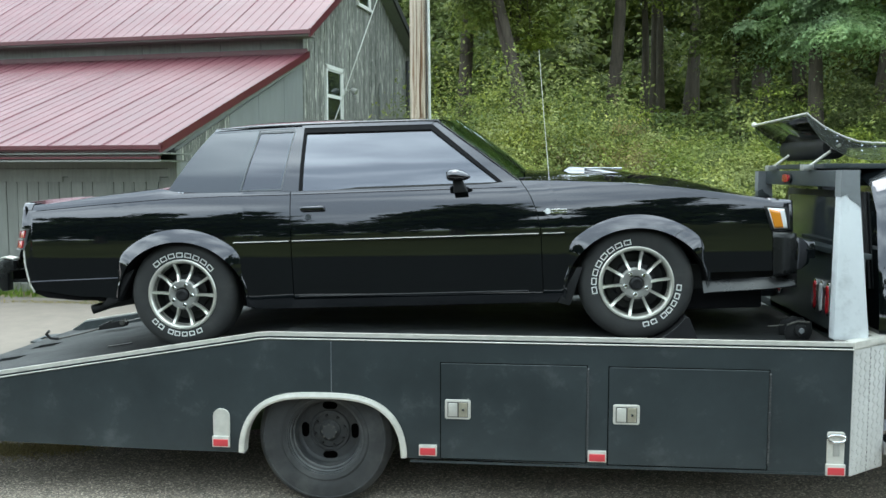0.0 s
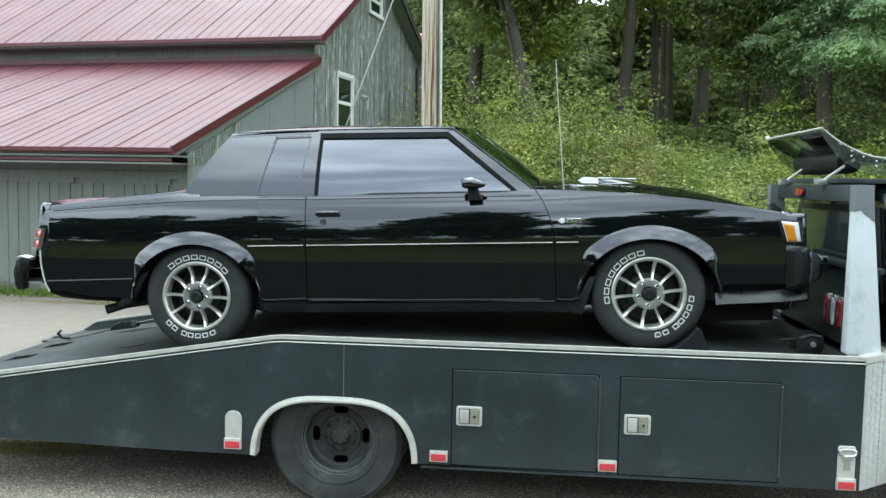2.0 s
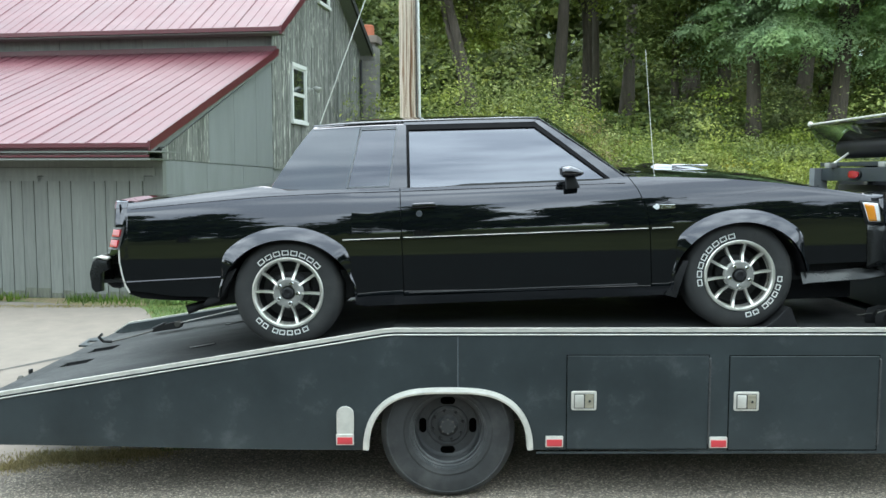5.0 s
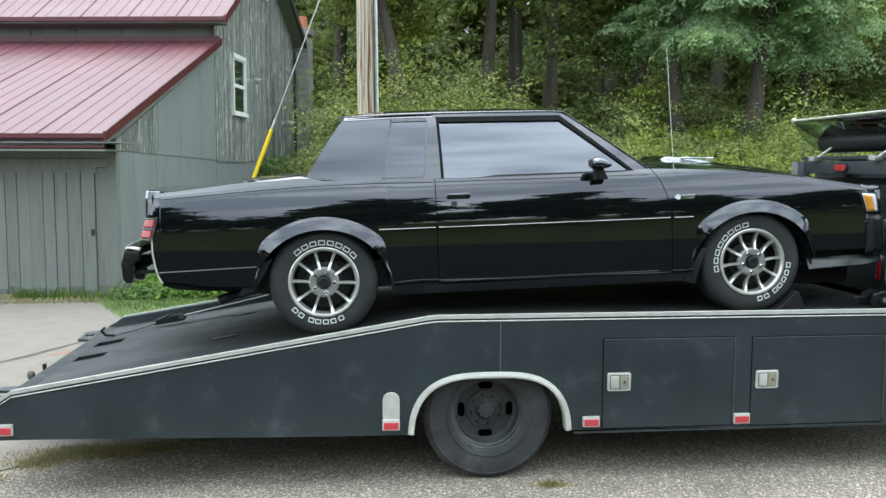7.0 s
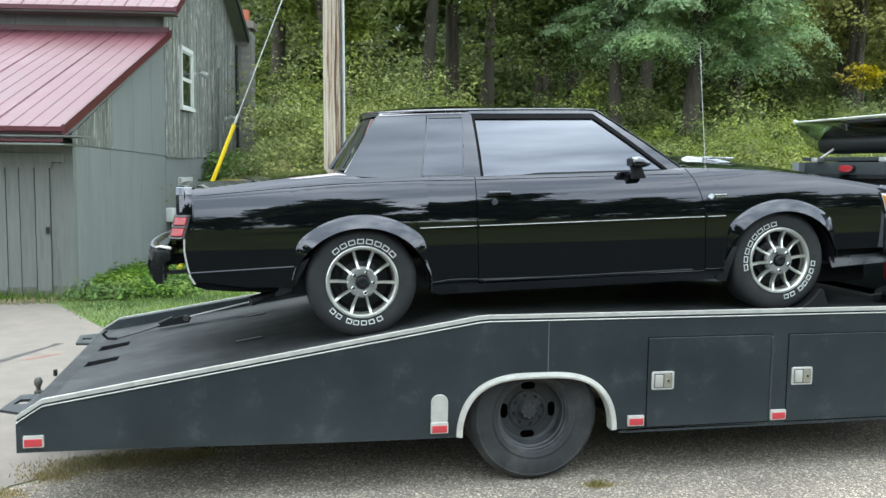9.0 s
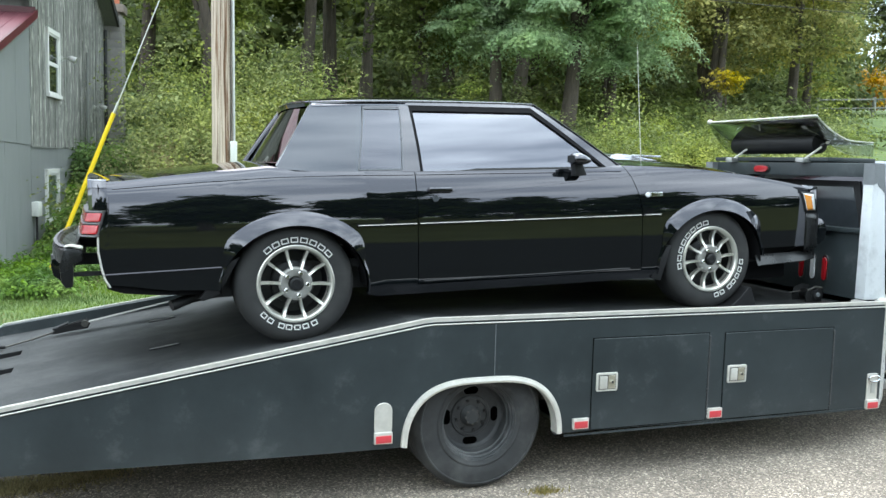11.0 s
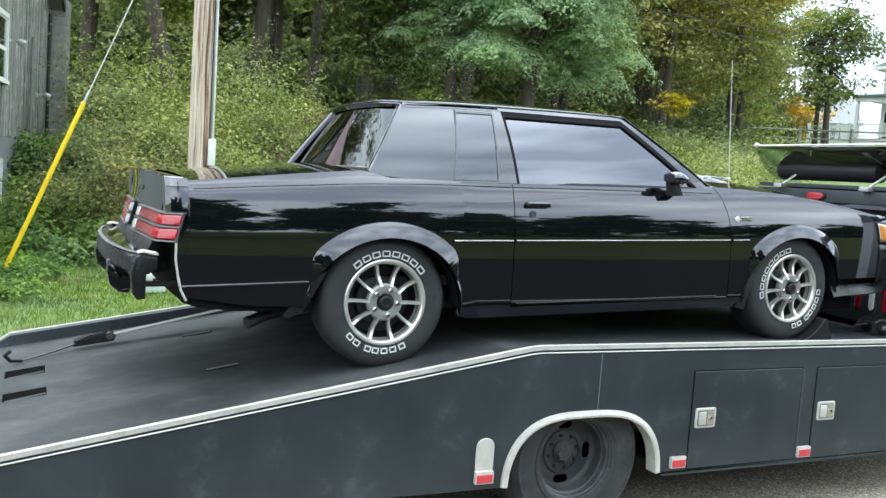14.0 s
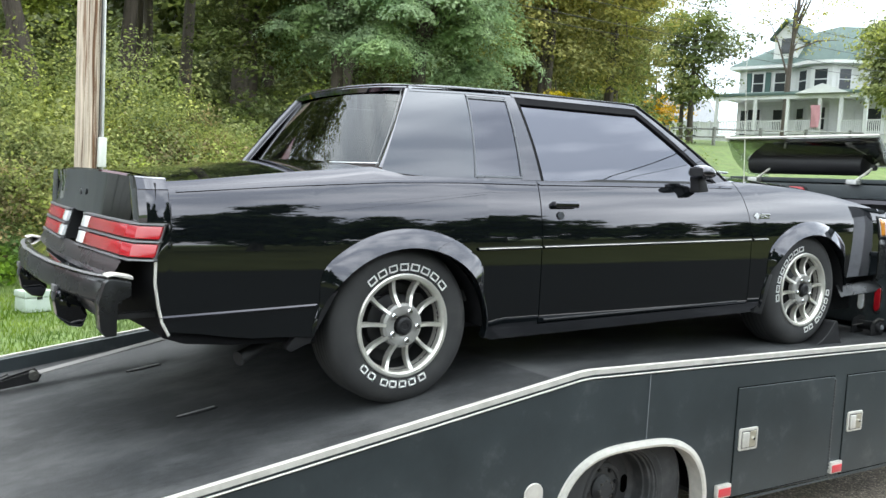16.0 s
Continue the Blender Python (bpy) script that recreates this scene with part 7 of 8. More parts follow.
house_window(-2.75, 4.1, 0.75, 1.5, shutters=True)
house_window(-1.1, 4.1, 0.75, 1.5)
house_window(0.8, 4.1, 0.8, 1.5, y=-0.52, turn=-35.5)
house_window(2.25, 4.1, 0.85, 1.5, y=-1.05)
house_window(3.65, 4.1, 0.75, 1.5, y=-0.49, turn=40)
house_window(5.6, 4.1, 0.8, 1.5, y=0.2)
house_window(-2.9, 1.35, 0.9, 1.7)
house_window(-1.0, 1.35, 0.8, 1.6)
house_window(0.8, 1.35, 0.75, 1.6, y=-0.52, turn=-35.5)
house_window(2.25, 1.35, 0.95, 1.6, y=-1.05)
house_window(5.6, 1.35, 0.9, 1.6, y=0.2)
part("door", box(-3.95, -3.45, -0.1, 0.0, 0.02, 2.1), M["pane_far"], house, "dark front door", smooth=0)
part("air_conditioner", box(4.95, 5.6, -0.1, 0.35, 6.15, 6.6), M["galv"], house, smooth=0)
fl = tagged(put("porch_banner", *grid(lambda u, z: (u, 0.08 * math.sin(u * 9 + z * 3), z), span(0, 0.6, 5), span(0, 1.5, 6)), M["banner"]), "faded pink banner hanging on the porch", "banner")
fl.matrix_basis = house.matrix_basis @ pose(2.75, -3.6, 0.5)

# wooden fence along the lawn
fence = tagged(empty("rail_fence", pose(0, 0, 0)), "weathered wooden rail fence on the lawn", "fence")
fp = [Vector((36 + 3.0 * k, 36.5 - 1.2 * k, 0)) for k in range(8)]
for p in fp:
    part("post", box(p.x - 0.08, p.x + 0.08, p.y - 0.08, p.y + 0.08, height(p.x, p.y) - 0.1, height(p.x, p.y) + 1.15), M["board"], fence, smooth=0)
for a, b2 in zip(fp, fp[1:]):
    for z in (0.5, 1.0):
        put("rail", *tube([(a.x, a.y, height(a.x, a.y) + z), (b2.x, b2.y, height(b2.x, b2.y) + z)], 0.05, 6), M["board"], fence)

# small grey-roofed house far behind the trees, and pale siding seen between trunks
def cottage(x, y, turn, w, d, h, wall, roof, label):
    c = tagged(empty("cottage", pose(x, y, height(x, y) - 0.3, 0, 0, turn)), label, "house", group="houses behind the wood")
    part("wall", box(-w / 2, w / 2, -d / 2, d / 2, 0, h), M[wall], c, smooth=0)
    part("roof", prism([(-d / 2 - 0.4, h - 0.1), (0, h + d * 0.32), (d / 2 + 0.4, h - 0.1)], "x", -w / 2 - 0.4, w / 2 + 0.4), M[roof], c, smooth=0)
    for s in (-0.28, 0.05, 0.32):
        g = part("window", box(s * w - 0.45, s * w + 0.45, -d / 2 - 0.06, -d / 2 + 0.02, h * 0.45, h * 0.45 + 1.4), M["pane_far"], c, smooth=0)
        part("window_frame", box(s * w - 0.55, s * w + 0.55, -d / 2 - 0.04, -d / 2, h * 0.45 - 0.1, h * 0.45 + 1.5), M["siding"], g, smooth=0)


cottage(66, 62, -35, 11, 8, 3.4, "siding", "grey_primer", "white cottage with a grey roof behind trees")
cottage(13.0, 58, 5, 12, 8, 6.0, "siding", "grey_primer", "white house glimpsed between the tree trunks")
cottage(20.5, 58, -15, 10, 8, 7.0, "siding", "grey_primer", "white house glimpsed through the leaves")

# pale plastic tub left on the lawn
tub = tagged(empty("storage_box", pose(-1.11, 8.42, height(-1.11, 8.42), 0, 0, 20)), "pale green lidded plastic box on the lawn", "box")
part("box_body", box(-0.17, 0.17, -0.12, 0.12, 0.0, 0.17, 0.015), M["tub"], tub)
part("lid", box(-0.18, 0.18, -0.13, 0.13, 0.172, 0.25, 0.02), M["tub"], tub)
part("latch", box(-0.03, 0.03, -0.137, -0.118, 0.15, 0.2, 0.004), M["trim"], tub, "black latch")

# ---- trees and bushes ----
def leaves(name, centres, size, mat, parent=None, seed=0, flat=0.35, long=1.5, facing=None):
    """Many small folded leaves in one mesh. facing: the way each leaf's upper side looks, roughly."""
    r = np.random.RandomState(seed)
    c = np.asarray(centres, dtype=np.float64)
    n = len(c)
    a = r.normal(size=(n, 3))
    if facing is None:
        a[:, 2] *= flat + 0.3
    else:
        up = facing + 0.5 * r.normal(size=(n, 3))
        up /= np.linalg.norm(up, axis=1)[:, None]
        a -= (a * up).sum(1)[:, None] * up
    a /= np.linalg.norm(a, axis=1)[:, None]
    b = r.normal(size=(n, 3)) if facing is None else np.cross(up, a)
    b[:, 2] *= 0.6 if facing is None else 1.0
    b -= (b * a).sum(1)[:, None] * a
    b /= np.linalg.norm(b, axis=1)[:, None]
    k = np.cross(a, b)
    s = size * r.uniform(0.55, 1.25, size=n)[:, None]
    v = np.empty((n, 4, 3))
    v[:, 0] = c - a * s * long * 0.5
    v[:, 1] = c + b * s * 0.42 + k * s * 0.12
    v[:, 2] = c + a * s * long * 0.5
    v[:, 3] = c - b * s * 0.42 + k * s * 0.12
    me = bpy.data.meshes.new(name)
    me.vertices.add(4 * n)
    me.vertices.foreach_set("co", v.ravel().astype(np.float32))
    me.loops.add(4 * n)
    me.loops.foreach_set("vertex_index", np.arange(4 * n, dtype=np.int32))
    me.polygons.add(n)
    me.polygons.foreach_set("loop_start", np.arange(0, 4 * n, 4, dtype=np.int32))
    me.polygons.foreach_set("loop_total", np.full(n, 4, dtype=np.int32))
    me.update(calc_edges=True)
    me.materials.append(M[mat])
    ob = new(name, me)
    if parent:
        ob.parent = parent
    return ob


def clumps(r, middle, radii, count, each, spread, hollow=0.35, droop=0.0, thin=0.5):
    """Leaf places: clumps scattered in an uneven ellipsoid, thinner in the middle."""
    d = r.normal(size=(count, 3))
    d /= np.linalg.norm(d, axis=1)[:, None]
    lump = 0.78 + 0.3 * np.sin(d[:, 0] * 5 + middle[0]) * np.cos(d[:, 1] * 4 + middle[1]) + 0.18 * np.sin(d[:, 2] * 7)
    rad = (hollow + (1 - hollow) * r.uniform(size=count) ** 0.5) * lump
    c = np.asarray(middle) + d * rad[:, None] * np.asarray(radii)
    # every clump is an uneven dome of leaves, thicker towards its shell
    q = r.normal(size=(count, each, 3))
    q /= np.linalg.norm(q, axis=2)[:, :, None]
    q[:, :, 2] = np.where(r.uniform(size=(count, each)) < 0.7, np.abs(q[:, :, 2]), q[:, :, 2])
    shell = 0.35 + 0.75 * r.uniform(size=(count, each)) ** 0.6
    shell *= 1 + 0.35 * np.sin(7 * q[:, :, 0] + 5 * q[:, :, 1] + r.uniform(0, 6, size=(count, 1)))
    big = 1.5 * spread * r.uniform(0.55, 1.35, size=(count, 1, 1))
    pts = c[:, None, :] + q * shell[:, :, None] * big * np.array((1, 1, thin))
    if droop:
        off = pts - c[:, None, :]
        pts[:, :, 2] -= droop * (off[:, :, 0] ** 2 + off[:, :, 1] ** 2) / spread
    face = q + np.array((0, 0, 0.7))
    return pts.reshape(-1, 3), c, face.reshape(-1, 3)


def tree(x, y, tall, trunk_r, crown, mat, label, size=0.16, count=150, each=70, spread=0.55, lean=(0, 0), seed=0, forks=5, stems=1, hollow=0.3, droop=0.0, trunk_top=0.8, base=None, long=1.5, thin=0.5):
    """A trunk with limbs that reach into a crown of leaf clumps. crown: middle height above the foot and three radii."""
    r = np.random.RandomState(seed)
    z0 = height(x, y) if base is None else base
    t = tagged(empty("tree", pose(x, y, z0 - 0.15)), label, "tree", group="trees round the yard")
    zc, rx, ry, rz = crown
    mid = np.array((lean[0] * zc / tall, lean[1] * zc / tall, zc))
    pts, cs, face = clumps(r, mid, (rx, ry, rz), count, each, spread, hollow, droop, thin)
    keep = pts[:, 2] > 0.4
    leaves("crown", pts[keep], size, mat, t, seed, long=long, facing=face[keep])
    parts = []
    for s in range(stems):
        off = np.array((0.0, 0.0)) if s == 0 else r.uniform(-0.9, 0.9, 2)
        path, rad = [], []
        n = 9
        wob = r.normal(size=2) * 0.12
        for i in range(n):
            k = i / (n - 1)
            path.append((off[0] * (0.5 + 0.6 * k) + lean[0] * k + wob[0] * math.sin(4 * k), off[1] + lean[1] * k + wob[1] * math.sin(3 * k + 1), tall * trunk_top * k))
            rad.append(trunk_r * (1.25 if i == 0 else 1.0 - 0.72 * k) * (1 if s == 0 else 0.75))
        parts.append(tube(path, rad, 12))
        for f in range(forks):
            k = 0.35 + 0.6 * (f + r.uniform(0, 0.8)) / forks
            i = min(n - 2, int(k * (n - 1)))
            p = Vector(path[i]).lerp(Vector(path[i + 1]), k * (n - 1) - i)
            e = Vector(cs[r.randint(len(cs))])
            q = p.lerp(e, 0.5) + Vector((0, 0, 0.3))
            parts.append(tube([p, q, p.lerp(e, 0.93)], [rad[i] * 0.5, rad[i] * 0.32, rad[i] * 0.1], 7))
    put("trunk", *join(*parts), M["bark"], t, smooth=60)
    return t


DARK = "tall broad-leaved tree with dark green crown"
GREEN = "tall green broad-leaved tree on the bank"
# the wood behind the bank
tree(7.5, 31.0, 17, 0.25, (10.5, 4.5, 4.0, 6.0), "leaf_dark", DARK, 0.14, 240, 140, 0.75, (0.5, 0), 1, stems=3)
tree(6.4, 33.0, 18, 0.22, (11, 4.5, 4.0, 6.5), "leaf_mid", DARK, 0.14, 220, 140, 0.75, (-0.3, 0), 2, stems=2)
tree(1.4, 22.5, 13, 0.2, (8.6, 3.6, 3.2, 4.8), "leaf_dark", "leaning dark green tree above the bushes", 0.12, 240, 130, 0.6, (-2.6, 0.5), 3, stems=2)
tree(-1.2, 26.0, 15, 0.28, (9.0, 4.2, 3.6, 6.2), "leaf_dark", DARK, 0.13, 240, 130, 0.7, (0.6, 0), 4)
tree(3.8, 25.5, 14, 0.26, (9.4, 3.6, 3.2, 5.2), "leaf_mid", GREEN, 0.12, 230, 130, 0.65, (0.4, 0), 5)
tree(11.0, 34.5, 18, 0.34, (10, 4.8, 4.0, 7.0), "leaf_mid", GREEN, 0.14, 240, 140, 0.8, (0.3, 0), 6, stems=2)
tree(13.4, 37.0, 18, 0.34, (9.5, 4.6, 4.0, 7.0), "leaf_dark", DARK, 0.14, 230, 140, 0.8, (0, 0), 7)
tree(16.0, 34.7, 18, 0.36, (10.5, 4.6, 4.0, 6.8), "leaf_mid", GREEN, 0.14, 230, 140, 0.8, (0.4, 0), 8)
tree(-6.0, 29.0, 16, 0.3, (9.0, 4.5, 4.0, 6.5), "leaf_dark", DARK, 0.14, 200, 130, 0.8, (0, 0), 9)
tree(20.2, 25.3, 15, 0.24, (6.9, 4.2, 3.6, 5.4), "leaf_yellow", "tall tree turning yellow green", 0.13, 240, 130, 0.7, (0.5, 0), 10, stems=2)
tree(24.8, 31.8, 17, 0.26, (7.4, 4.8, 4.2, 6.4), "leaf_yellow", "tall tree turning yellow green", 0.13, 240, 130, 0.75, (0, 0), 11, stems=2)
tree(19.5, 40.0, 18, 0.34, (9.0, 5.0, 4.5, 7.0), "leaf_yellow", "tall tree turning yellow green", 0.14, 220, 140, 0.8, (0, 0), 12)
tree(29.5, 38.5, 17, 0.3, (8.6, 4.4, 4.2, 6.2), "leaf_yellow", "tall tree turning yellow green", 0.14, 210, 130, 0.8, (0, 0), 13)
tree(25.5, 27.0, 16, 0.22, (7.0, 4.2, 3.8, 6.0), "leaf_yellow", "tall tree turning yellow green", 0.13, 190, 120, 0.65, (0.4, 0), 14, stems=2)
tree(31.5, 32.5, 16, 0.22, (6.6, 3.8, 3.6, 5.6), "leaf_mid", GREEN, 0.14, 170, 120, 0.65, (0, 0), 15)
# the feathery blue-green trees in front of the wood
tree(11.1, 20.3, 9, 0.3, (5.4, 4.4, 3.2, 3.2), "leaf_blue", "feathery blue-green locust tree", 0.066, 100, 1150, 0.62, (0.3, 0), 20, long=2.0, droop=0.3, hollow=0.5, forks=12, thin=0.3)
tree(9.4, 21.8, 9, 0.25, (5.2, 2.1, 2.0, 2.2), "leaf_blue", "feathery blue-green locust tree", 0.066, 38, 1000, 0.55, (-0.3, 0), 21, long=2.0, droop=0.3, hollow=0.5, forks=8, thin=0.3)
tree(13.6, 22.0, 11, 0.2, (6.6, 3.0, 2.8, 3.6), "leaf_mid", GREEN, 0.1, 230, 160, 0.5, (0, 0), 22, droop=0.3)
tree(7.7, 24.2, 9.5, 0.16, (4.7, 2.3, 2.0, 3.4), "leaf_dark", "dense dark green maple on the bank", 0.11, 150, 110, 0.5, (0, 0), 23)
tree(0.4, 24.6, 9, 0.15, (5.4, 2.3, 2.0, 2.8), "leaf_mid", GREEN, 0.11, 130, 110, 0.5, (0.5, 0), 24)
tree(5.2, 27.5, 11, 0.16, (6.6, 2.4, 2.0, 2.6), "leaf_mid", GREEN, 0.12, 110, 110, 0.55, (-0.4, 0), 25)
tree(15.5, 25.5, 11, 0.18, (5.8, 3.0, 2.6, 3.6), "leaf_mid", GREEN, 0.11, 170, 110, 0.55, (0.3, 0), 26)
tree(18.2, 21.8, 4.0, 0.05, (2.3, 0.8, 0.7, 0.5), "leaf_lemon", "young tree with a few yellow leaves", 0.11, 16, 40, 0.22, (0, 0), 27)
# trees towards the house
tree(42.8, 36.8, 11, 0.22, (5.8, 3.5, 3.2, 4.6), "leaf_dark", "dark green maple on the lawn", 0.18, 75, 150, 0.75, (0, 0), 30, stems=2)
tree(51.0, 35.5, 13, 0.24, (9.5, 4.6, 4.0, 4.4), "leaf_yellow", "thin tree with few leaves before the house", 0.15, 70, 16, 0.7, (0.6, 0), 31, forks=14, trunk_top=0.95)
tree(47.8, 25.4, 11, 0.25, (5.6, 2.8, 2.6, 4.0), "leaf_bush", "green tree beside the house", 0.18, 200, 80, 0.6, (0, 0), 32)
tree(60.0, 56.0, 9, 0.2, (3.0, 3.6, 3.0, 2.2), "leaf_gold", "low tree in golden autumn leaf", 0.2, 90, 70, 0.6, (0, 0), 33)
tree(36.0, 44.0, 15, 0.3, (8.0, 5.0, 4.0, 5.6), "leaf_yellow", "tall tree turning yellow green", 0.15, 210, 120, 0.8, (0, 0), 34)

# far woods close the view
r = np.random.RandomState(77)
far = []
for k in range(46):
    x = -40 + 2.2 * k + r.uniform(-1, 1)
    y = 48 + r.uniform(-3, 6) + (8 if x > 30 else 0)
    if (y + 2.6) / (x + 2.86) < 0.98 and x > 12:
        continue
    if 8.5 < x < 18.5 and k % 2:
        continue
    p, *_ = clumps(r, (x, y, height(x, y) + r.uniform(3.5, 9.0)), (4.2, 3.0, r.uniform(4.5, 7.0)), 70, 36, 0.85, 0.2)
    far.append(p)
fw = leaves("far_woods", np.concatenate(far), 0.5, "leaf_dark", None, 78)
tagged(fw, "dense dark green far woods", "woods", kind="stuff")

# thickets on the bank
def growth(x, y):
    """How high the shrubs stand: tall beside the barn, a dark hollow under the maples, lower again beyond."""
    tallness = 1.2 - 0.45 * smoothstep(3.0, 5.0, x)
    if y > 14.2:
        tallness *= 1 - 0.6 * smoothstep(3.9, 4.6, x) * (1 - smoothstep(5.8, 6.8, x))
    if y < 20.6 and abs(x - 10.3 + 0.482 * (20.3 - y)) < 2.1:
        tallness *= 0.45  # low growth in front of the locust trees
    return tallness


def thicket(name, xs, ys, n, each, tall, spread, size, mat, seed, label, near_barn=False):
    """Shrubs, each a heap of leafy domes with a few shoots that stand out above."""
    r = np.random.RandomState(seed)
    out, face = [], []
    for k in range(n):
        x, y = r.uniform(*xs), r.uniform(*ys)
        if (y + 2.6) / (x + 2.86) < 0.9 and x > 12:
            continue
        if not near_barn and x < -2.2 + 0.148 * (y - 12) and y < 22 and y > 7:
            continue
        h = tall * r.uniform(0.3, 1.0) * (1.0 + 0.55 * math.sin(0.9 * x + 0.4 * y) * math.sin(0.55 * x - 1.1 * y))
        h *= growth(x, y)
        ground_z = height(x, y)
        for d in range(5):
            big = 2.0 * spread * r.uniform(0.6, 1.25) * (0.6 + 0.4 * h / tall)
            c = np.array((x + r.normal() * spread * 1.3, y + r.normal() * spread * 1.3, ground_z + h * (0.15 + 0.19 * d) * r.uniform(0.75, 1.1)))
            q = r.normal(size=(each, 3))
            q /= np.linalg.norm(q, axis=1)[:, None]
            q[:, 2] = np.where(r.uniform(size=each) < 0.75, np.abs(q[:, 2]), q[:, 2])
            shell = (0.45 + 0.6 * r.uniform(size=each) ** 0.6) * (1 + 0.3 * np.sin(6 * q[:, 0] + 5 * q[:, 1] + d))
            out.append(c + q * shell[:, None] * big * np.array((1, 1, 0.7)))
            face.append(q + np.array((0, 0, 0.7)))
        if r.uniform() < 0.5:  # a shoot
            m = each // 2
            s = r.uniform(size=m)
            top = np.array((x + r.normal() * 0.2, y + r.normal() * 0.2, ground_z + h * r.uniform(1.1, 1.5)))
            foot = np.array((x, y, ground_z + h * 0.5))
            out.append(foot + (top - foot) * s[:, None] + r.normal(size=(m, 3)) * (0.22 * spread + 0.2 * spread * (1 - s[:, None])))
            face.append(np.tile((0.0, 0.0, 0.8), (m, 1)) + 0.4 * r.normal(size=(m, 3)))
    ob = leaves(name, np.concatenate(out), size, mat, None, seed, facing=np.concatenate(face))
    return tagged(ob, label, "bushes", kind="stuff")


thicket("thicket", (-2.2, 4.6), (12.4, 16.5), 62, 165, 1.9, 0.36, 0.056, "leaf_bush", 41, "tangled light green bushes and weeds on the bank")
thicket("thicket", (4.6, 30), (12.6, 16.5), 165, 150, 1.9, 0.36, 0.058, "leaf_bush", 51, "tangled green bushes and weeds on the bank")
thicket("thicket", (-2.0, 3.4), (12.6, 17.0), 24, 150, 1.9, 0.34, 0.052, "leaf_olive", 52, "bushes turning olive brown on the bank")
thicket("thicket", (1.0, 3.0), (12.2, 14.2), 11, 210, 1.7, 0.4, 0.06, "leaf_fresh", 53, "fresh light green bush on the bank")
thicket("thicket", (-3, 30), (14.5, 20), 240, 135, 2.1, 0.4, 0.064, "leaf_mid", 42, "tangled green bushes on the bank")
thicket("thicket", (-2, 30), (13, 18), 20, 60, 2.0, 0.26, 0.06, "leaf_yellow", 43, "yellowing weeds and goldenrod on the bank")
thicket("thicket", (-8, 32), (19, 27), 190, 54, 1.9, 0.45, 0.12, "leaf_dark", 44, "shaded undergrowth below the trees")

thicket("weeds", (-3.0, -1.0), (11.2, 17.0), 70, 60, 0.42, 0.2, 0.07, "leaf_weed", 47, "low green weeds between barn and bushes", True)
thicket("weeds", (-4.0, -2.3), (7.4, 10.6), 75, 34, 0.14, 0.11, 0.05, "leaf_weed", 48, "leafy green weeds at the barn corner", True)
thicket("undergrowth", (-16, 12), (36, 43), 120, 50, 5.0, 0.9, 0.3, "leaf_dark", 46, "dark shrubs deep in the wood")

thicket("undergrowth", (12, 42), (38, 47), 150, 50, 5.0, 0.9, 0.3, "leaf_dark", 49, "dark shrubs deep in the wood")

# grass blades on the lawn beside the truck
def blades(name, places, tall, mat, seed, label, width=0.006):
    r = np.random.RandomState(seed)
    p = np.asarray(places)
    n = len(p)
    a = r.uniform(0, 2 * np.pi, n)
    w = np.stack([np.cos(a), np.sin(a), np.zeros(n)], 1) * width
    h = tall * r.uniform(0.4, 1.2, n)
    tip = p + np.stack([r.normal(size=n) * 0.35 * h, r.normal(size=n) * 0.35 * h, h], 1)
    v = np.stack([p - w, p + w, tip], 1)
    me = bpy.data.meshes.new(name)
    me.vertices.add(3 * n)
    me.vertices.foreach_set("co", v.ravel().astype(np.float32))
    me.loops.add(3 * n)
    me.loops.foreach_set("vertex_index", np.arange(3 * n, dtype=np.int32))
    me.polygons.add(n)
    me.polygons.foreach_set("loop_start", np.arange(0, 3 * n, 3, dtype=np.int32))
    me.polygons.foreach_set("loop_total", np.full(n, 3, dtype=np.int32))
    me.update(calc_edges=True)
    me.materials.append(M[mat])
    return tagged(new(name, me), label, "grass", kind="stuff")


def drive_right(y):
    return curve([(0.9, -1.95), (2.6, -2.2), (4.7, -2.95), (5.5, -3.35), (7.25, -4.2), (8, -4.1), (12.7, -3.4), (20, -2.3)], y)


r = np.random.RandomState(5)
n = 120000
x, y = r.uniform(-4.3, 6, n), 3.0 + 11.5 * r.uniform(size=n) ** 0.8
ok = x > np.array([drive_right(float(q)) for q in y]) + 0.03 * r.normal(size=n)
x, y = x[ok], y[ok]
z = np.array([height(float(a), float(b)) for a, b in zip(x, y)]) - 0.008
patch = np.array([noise.noise(Vector((float(a) * 0.55, float(b) * 0.55, 3.0))) for a, b in zip(x, y)])
thin = patch < 0.08 + 0.25 * r.uniform(size=len(x))
dry = np.stack([x[~thin], y[~thin], z[~thin]], 1)
blades("dry_lawn", dry, 0.035, "dry_weed", 7, "short dry brown patches of the lawn", 0.005)
x, y, z = x[thin], y[thin], z[thin]
blades("lawn_grass", np.stack([x, y, z], 1), 0.07, "grass", 6, "short green lawn grass beside the barn", 0.005)
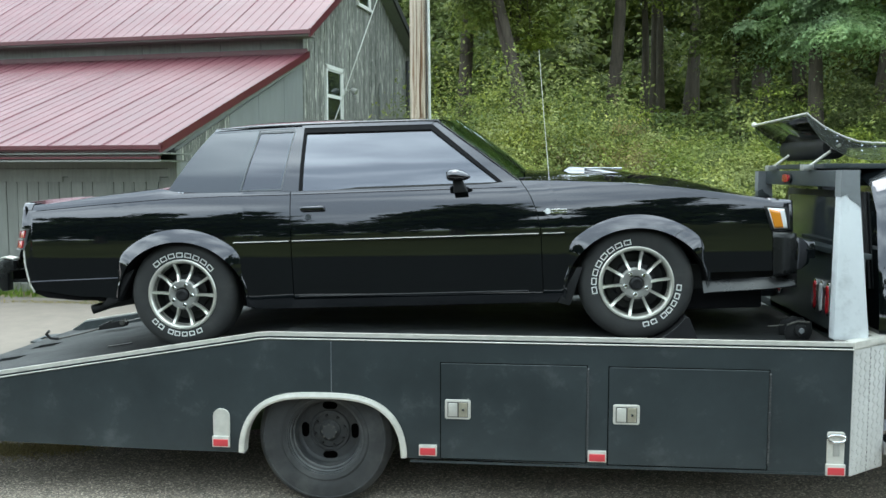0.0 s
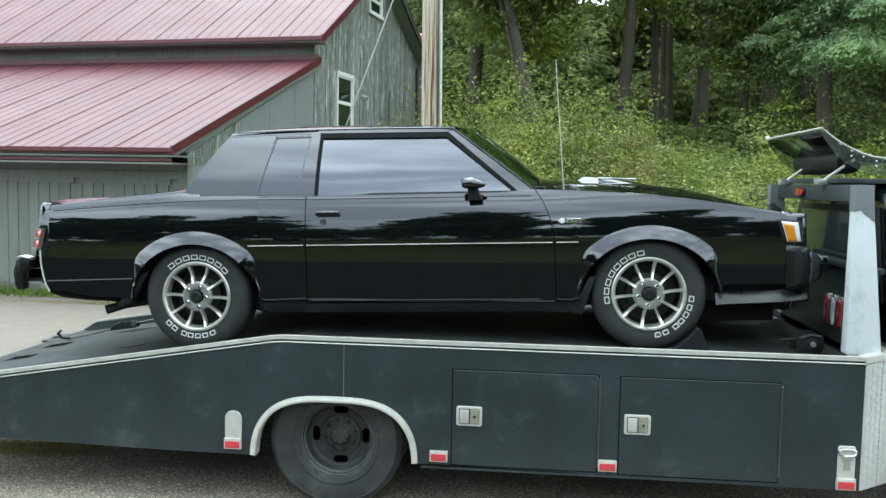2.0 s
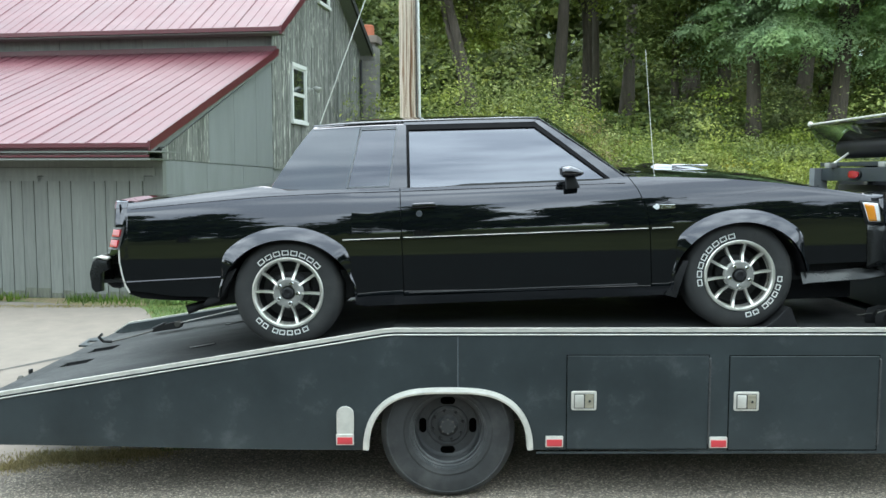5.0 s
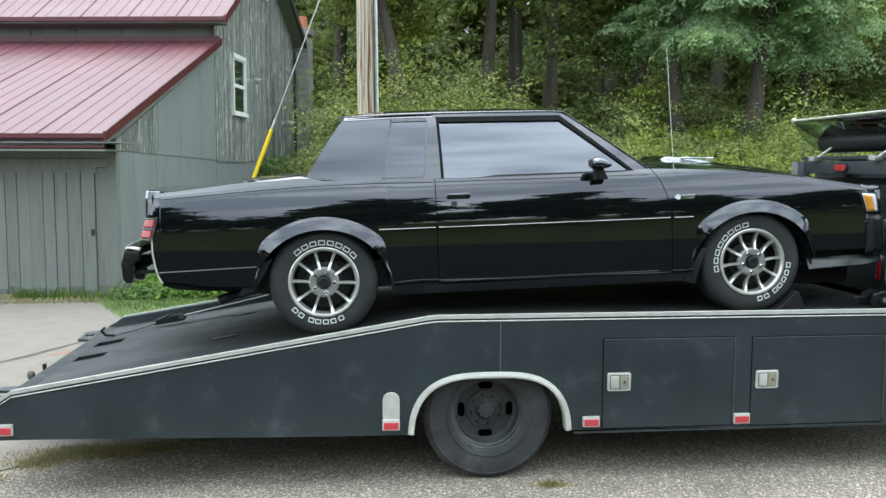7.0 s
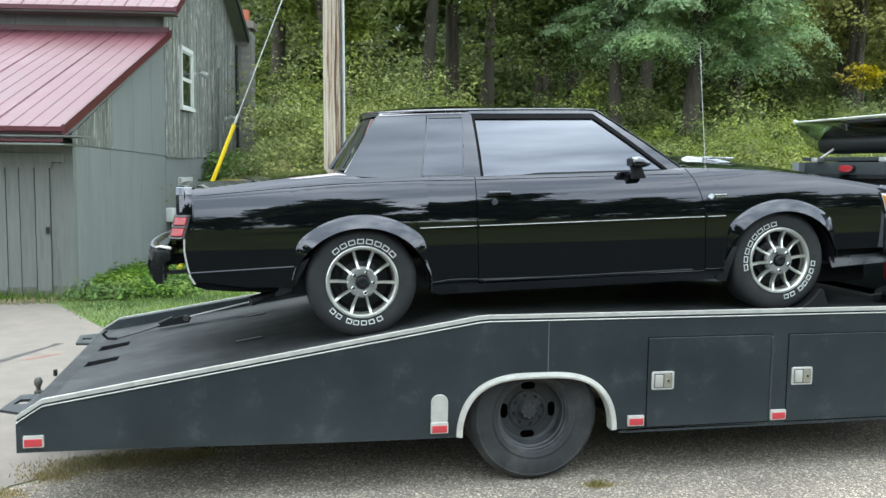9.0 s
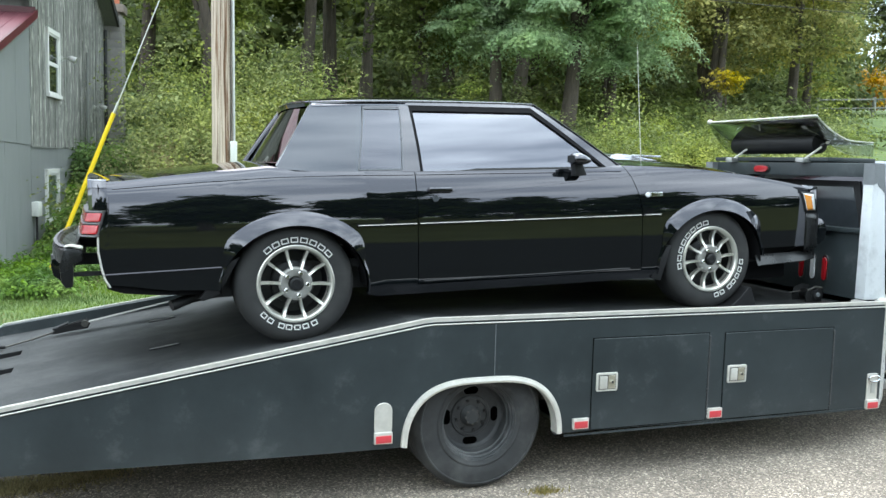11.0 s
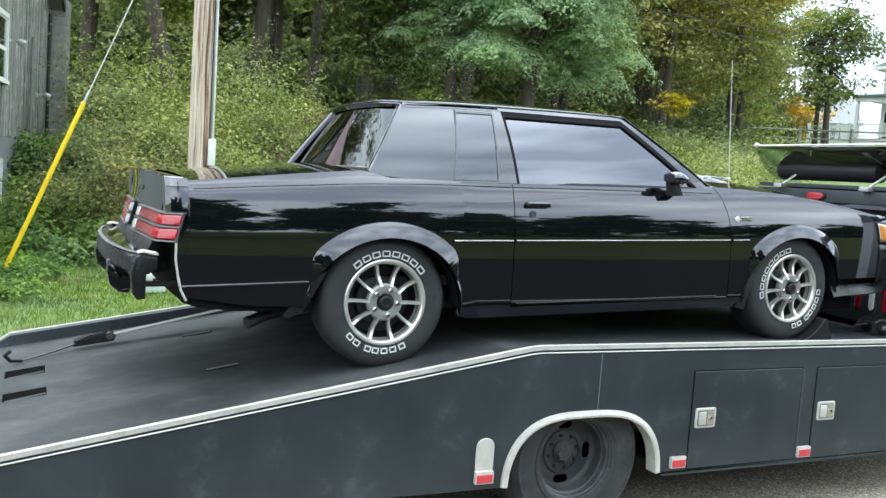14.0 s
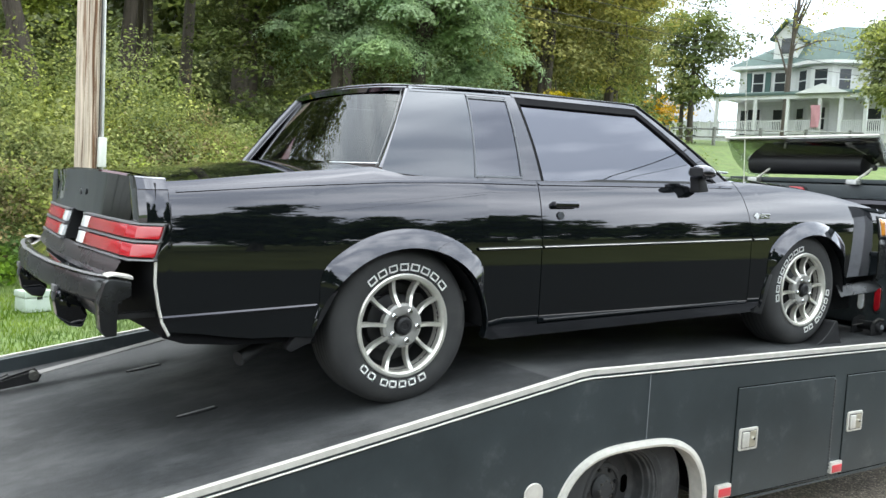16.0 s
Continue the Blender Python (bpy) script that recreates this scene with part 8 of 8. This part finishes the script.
# tufts at the edges of the tarmac
r = np.random.RandomState(9)
pts = []
for cx, cy, sx, sy, k in ((-2.45, 0.78, 0.2, 0.075, 3600), (-2.05, 0.86, 0.12, 0.05, 1200), (-2.75, 0.6, 0.08, 0.06, 900), (-3.05, 0.3, 0.1, 0.05, 900), (0.35, -0.08, 0.05, 0.025, 300), (-5.2, 7.35, 0.9, 0.08, 1500)):
    pts.append(np.stack([cx + r.normal(size=k) * sx, cy + r.normal(size=k) * sy, np.zeros(k)], 1))
blades("weed_tufts", np.concatenate(pts), 0.022, "dry_weed", 10, "low brown-green weeds in pavement cracks", 0.004)

r = np.random.RandomState(12)
k = r.uniform(0, 11, 2600)
o = r.normal(size=2600) * 0.14 - 0.28
wall_weeds = np.stack([-4.1 - 0.989 * k + 0.148 * o, 7.95 + 0.148 * k + 0.989 * o, np.zeros(2600)], 1)
wall_weeds = wall_weeds[np.sin(k * 2.7) + 0.6 * np.sin(k * 6.1) > -0.2]
blades("wall_weeds", wall_weeds, 0.13, "grass", 13, "green weeds growing along the foot of the barn", 0.009)

# trees across the road, which the paintwork mirrors
ACROSS = "tree across the road, coloured dark as if backlit"
for k, (x, y, tall, wide) in enumerate(((-0.8, -21.0, 10.5, 2.7), (6.0, -23.0, 11.0, 3.0), (-12.0, -28.0, 13.0, 4.2), (-17.0, -26.0, 14.0, 4.4), (-22.5, -27.0, 12.5, 4.2), (14.5, -30.0, 10.0, 3.6), (24.0, -33.0, 12.0, 4.6))):
    tree(x, y, tall, 0.3, (tall * 0.56, wide, wide * 0.9, tall * 0.44), "leaf_shade", ACROSS, 0.56, 130, 62, 0.7, (0, 0), 60 + k, base=0.0)
r = np.random.RandomState(90)
far = []
for k in range(60):
    x = -130 + 4.4 * k + r.uniform(-1.5, 1.5)
    p, *_ = clumps(r, (x, -50 + r.uniform(-4, 4), 5.0), (3.8, 3.0, r.uniform(3.5, 7.5)), 60, 20, 0.9, 0.2)
    far.append(p[p[:, 2] > 0.1])
tagged(leaves("tree_line", np.concatenate(far), 0.9, "leaf_shade", None, 91), "low dark tree line across the fields", "woods", kind="stuff")
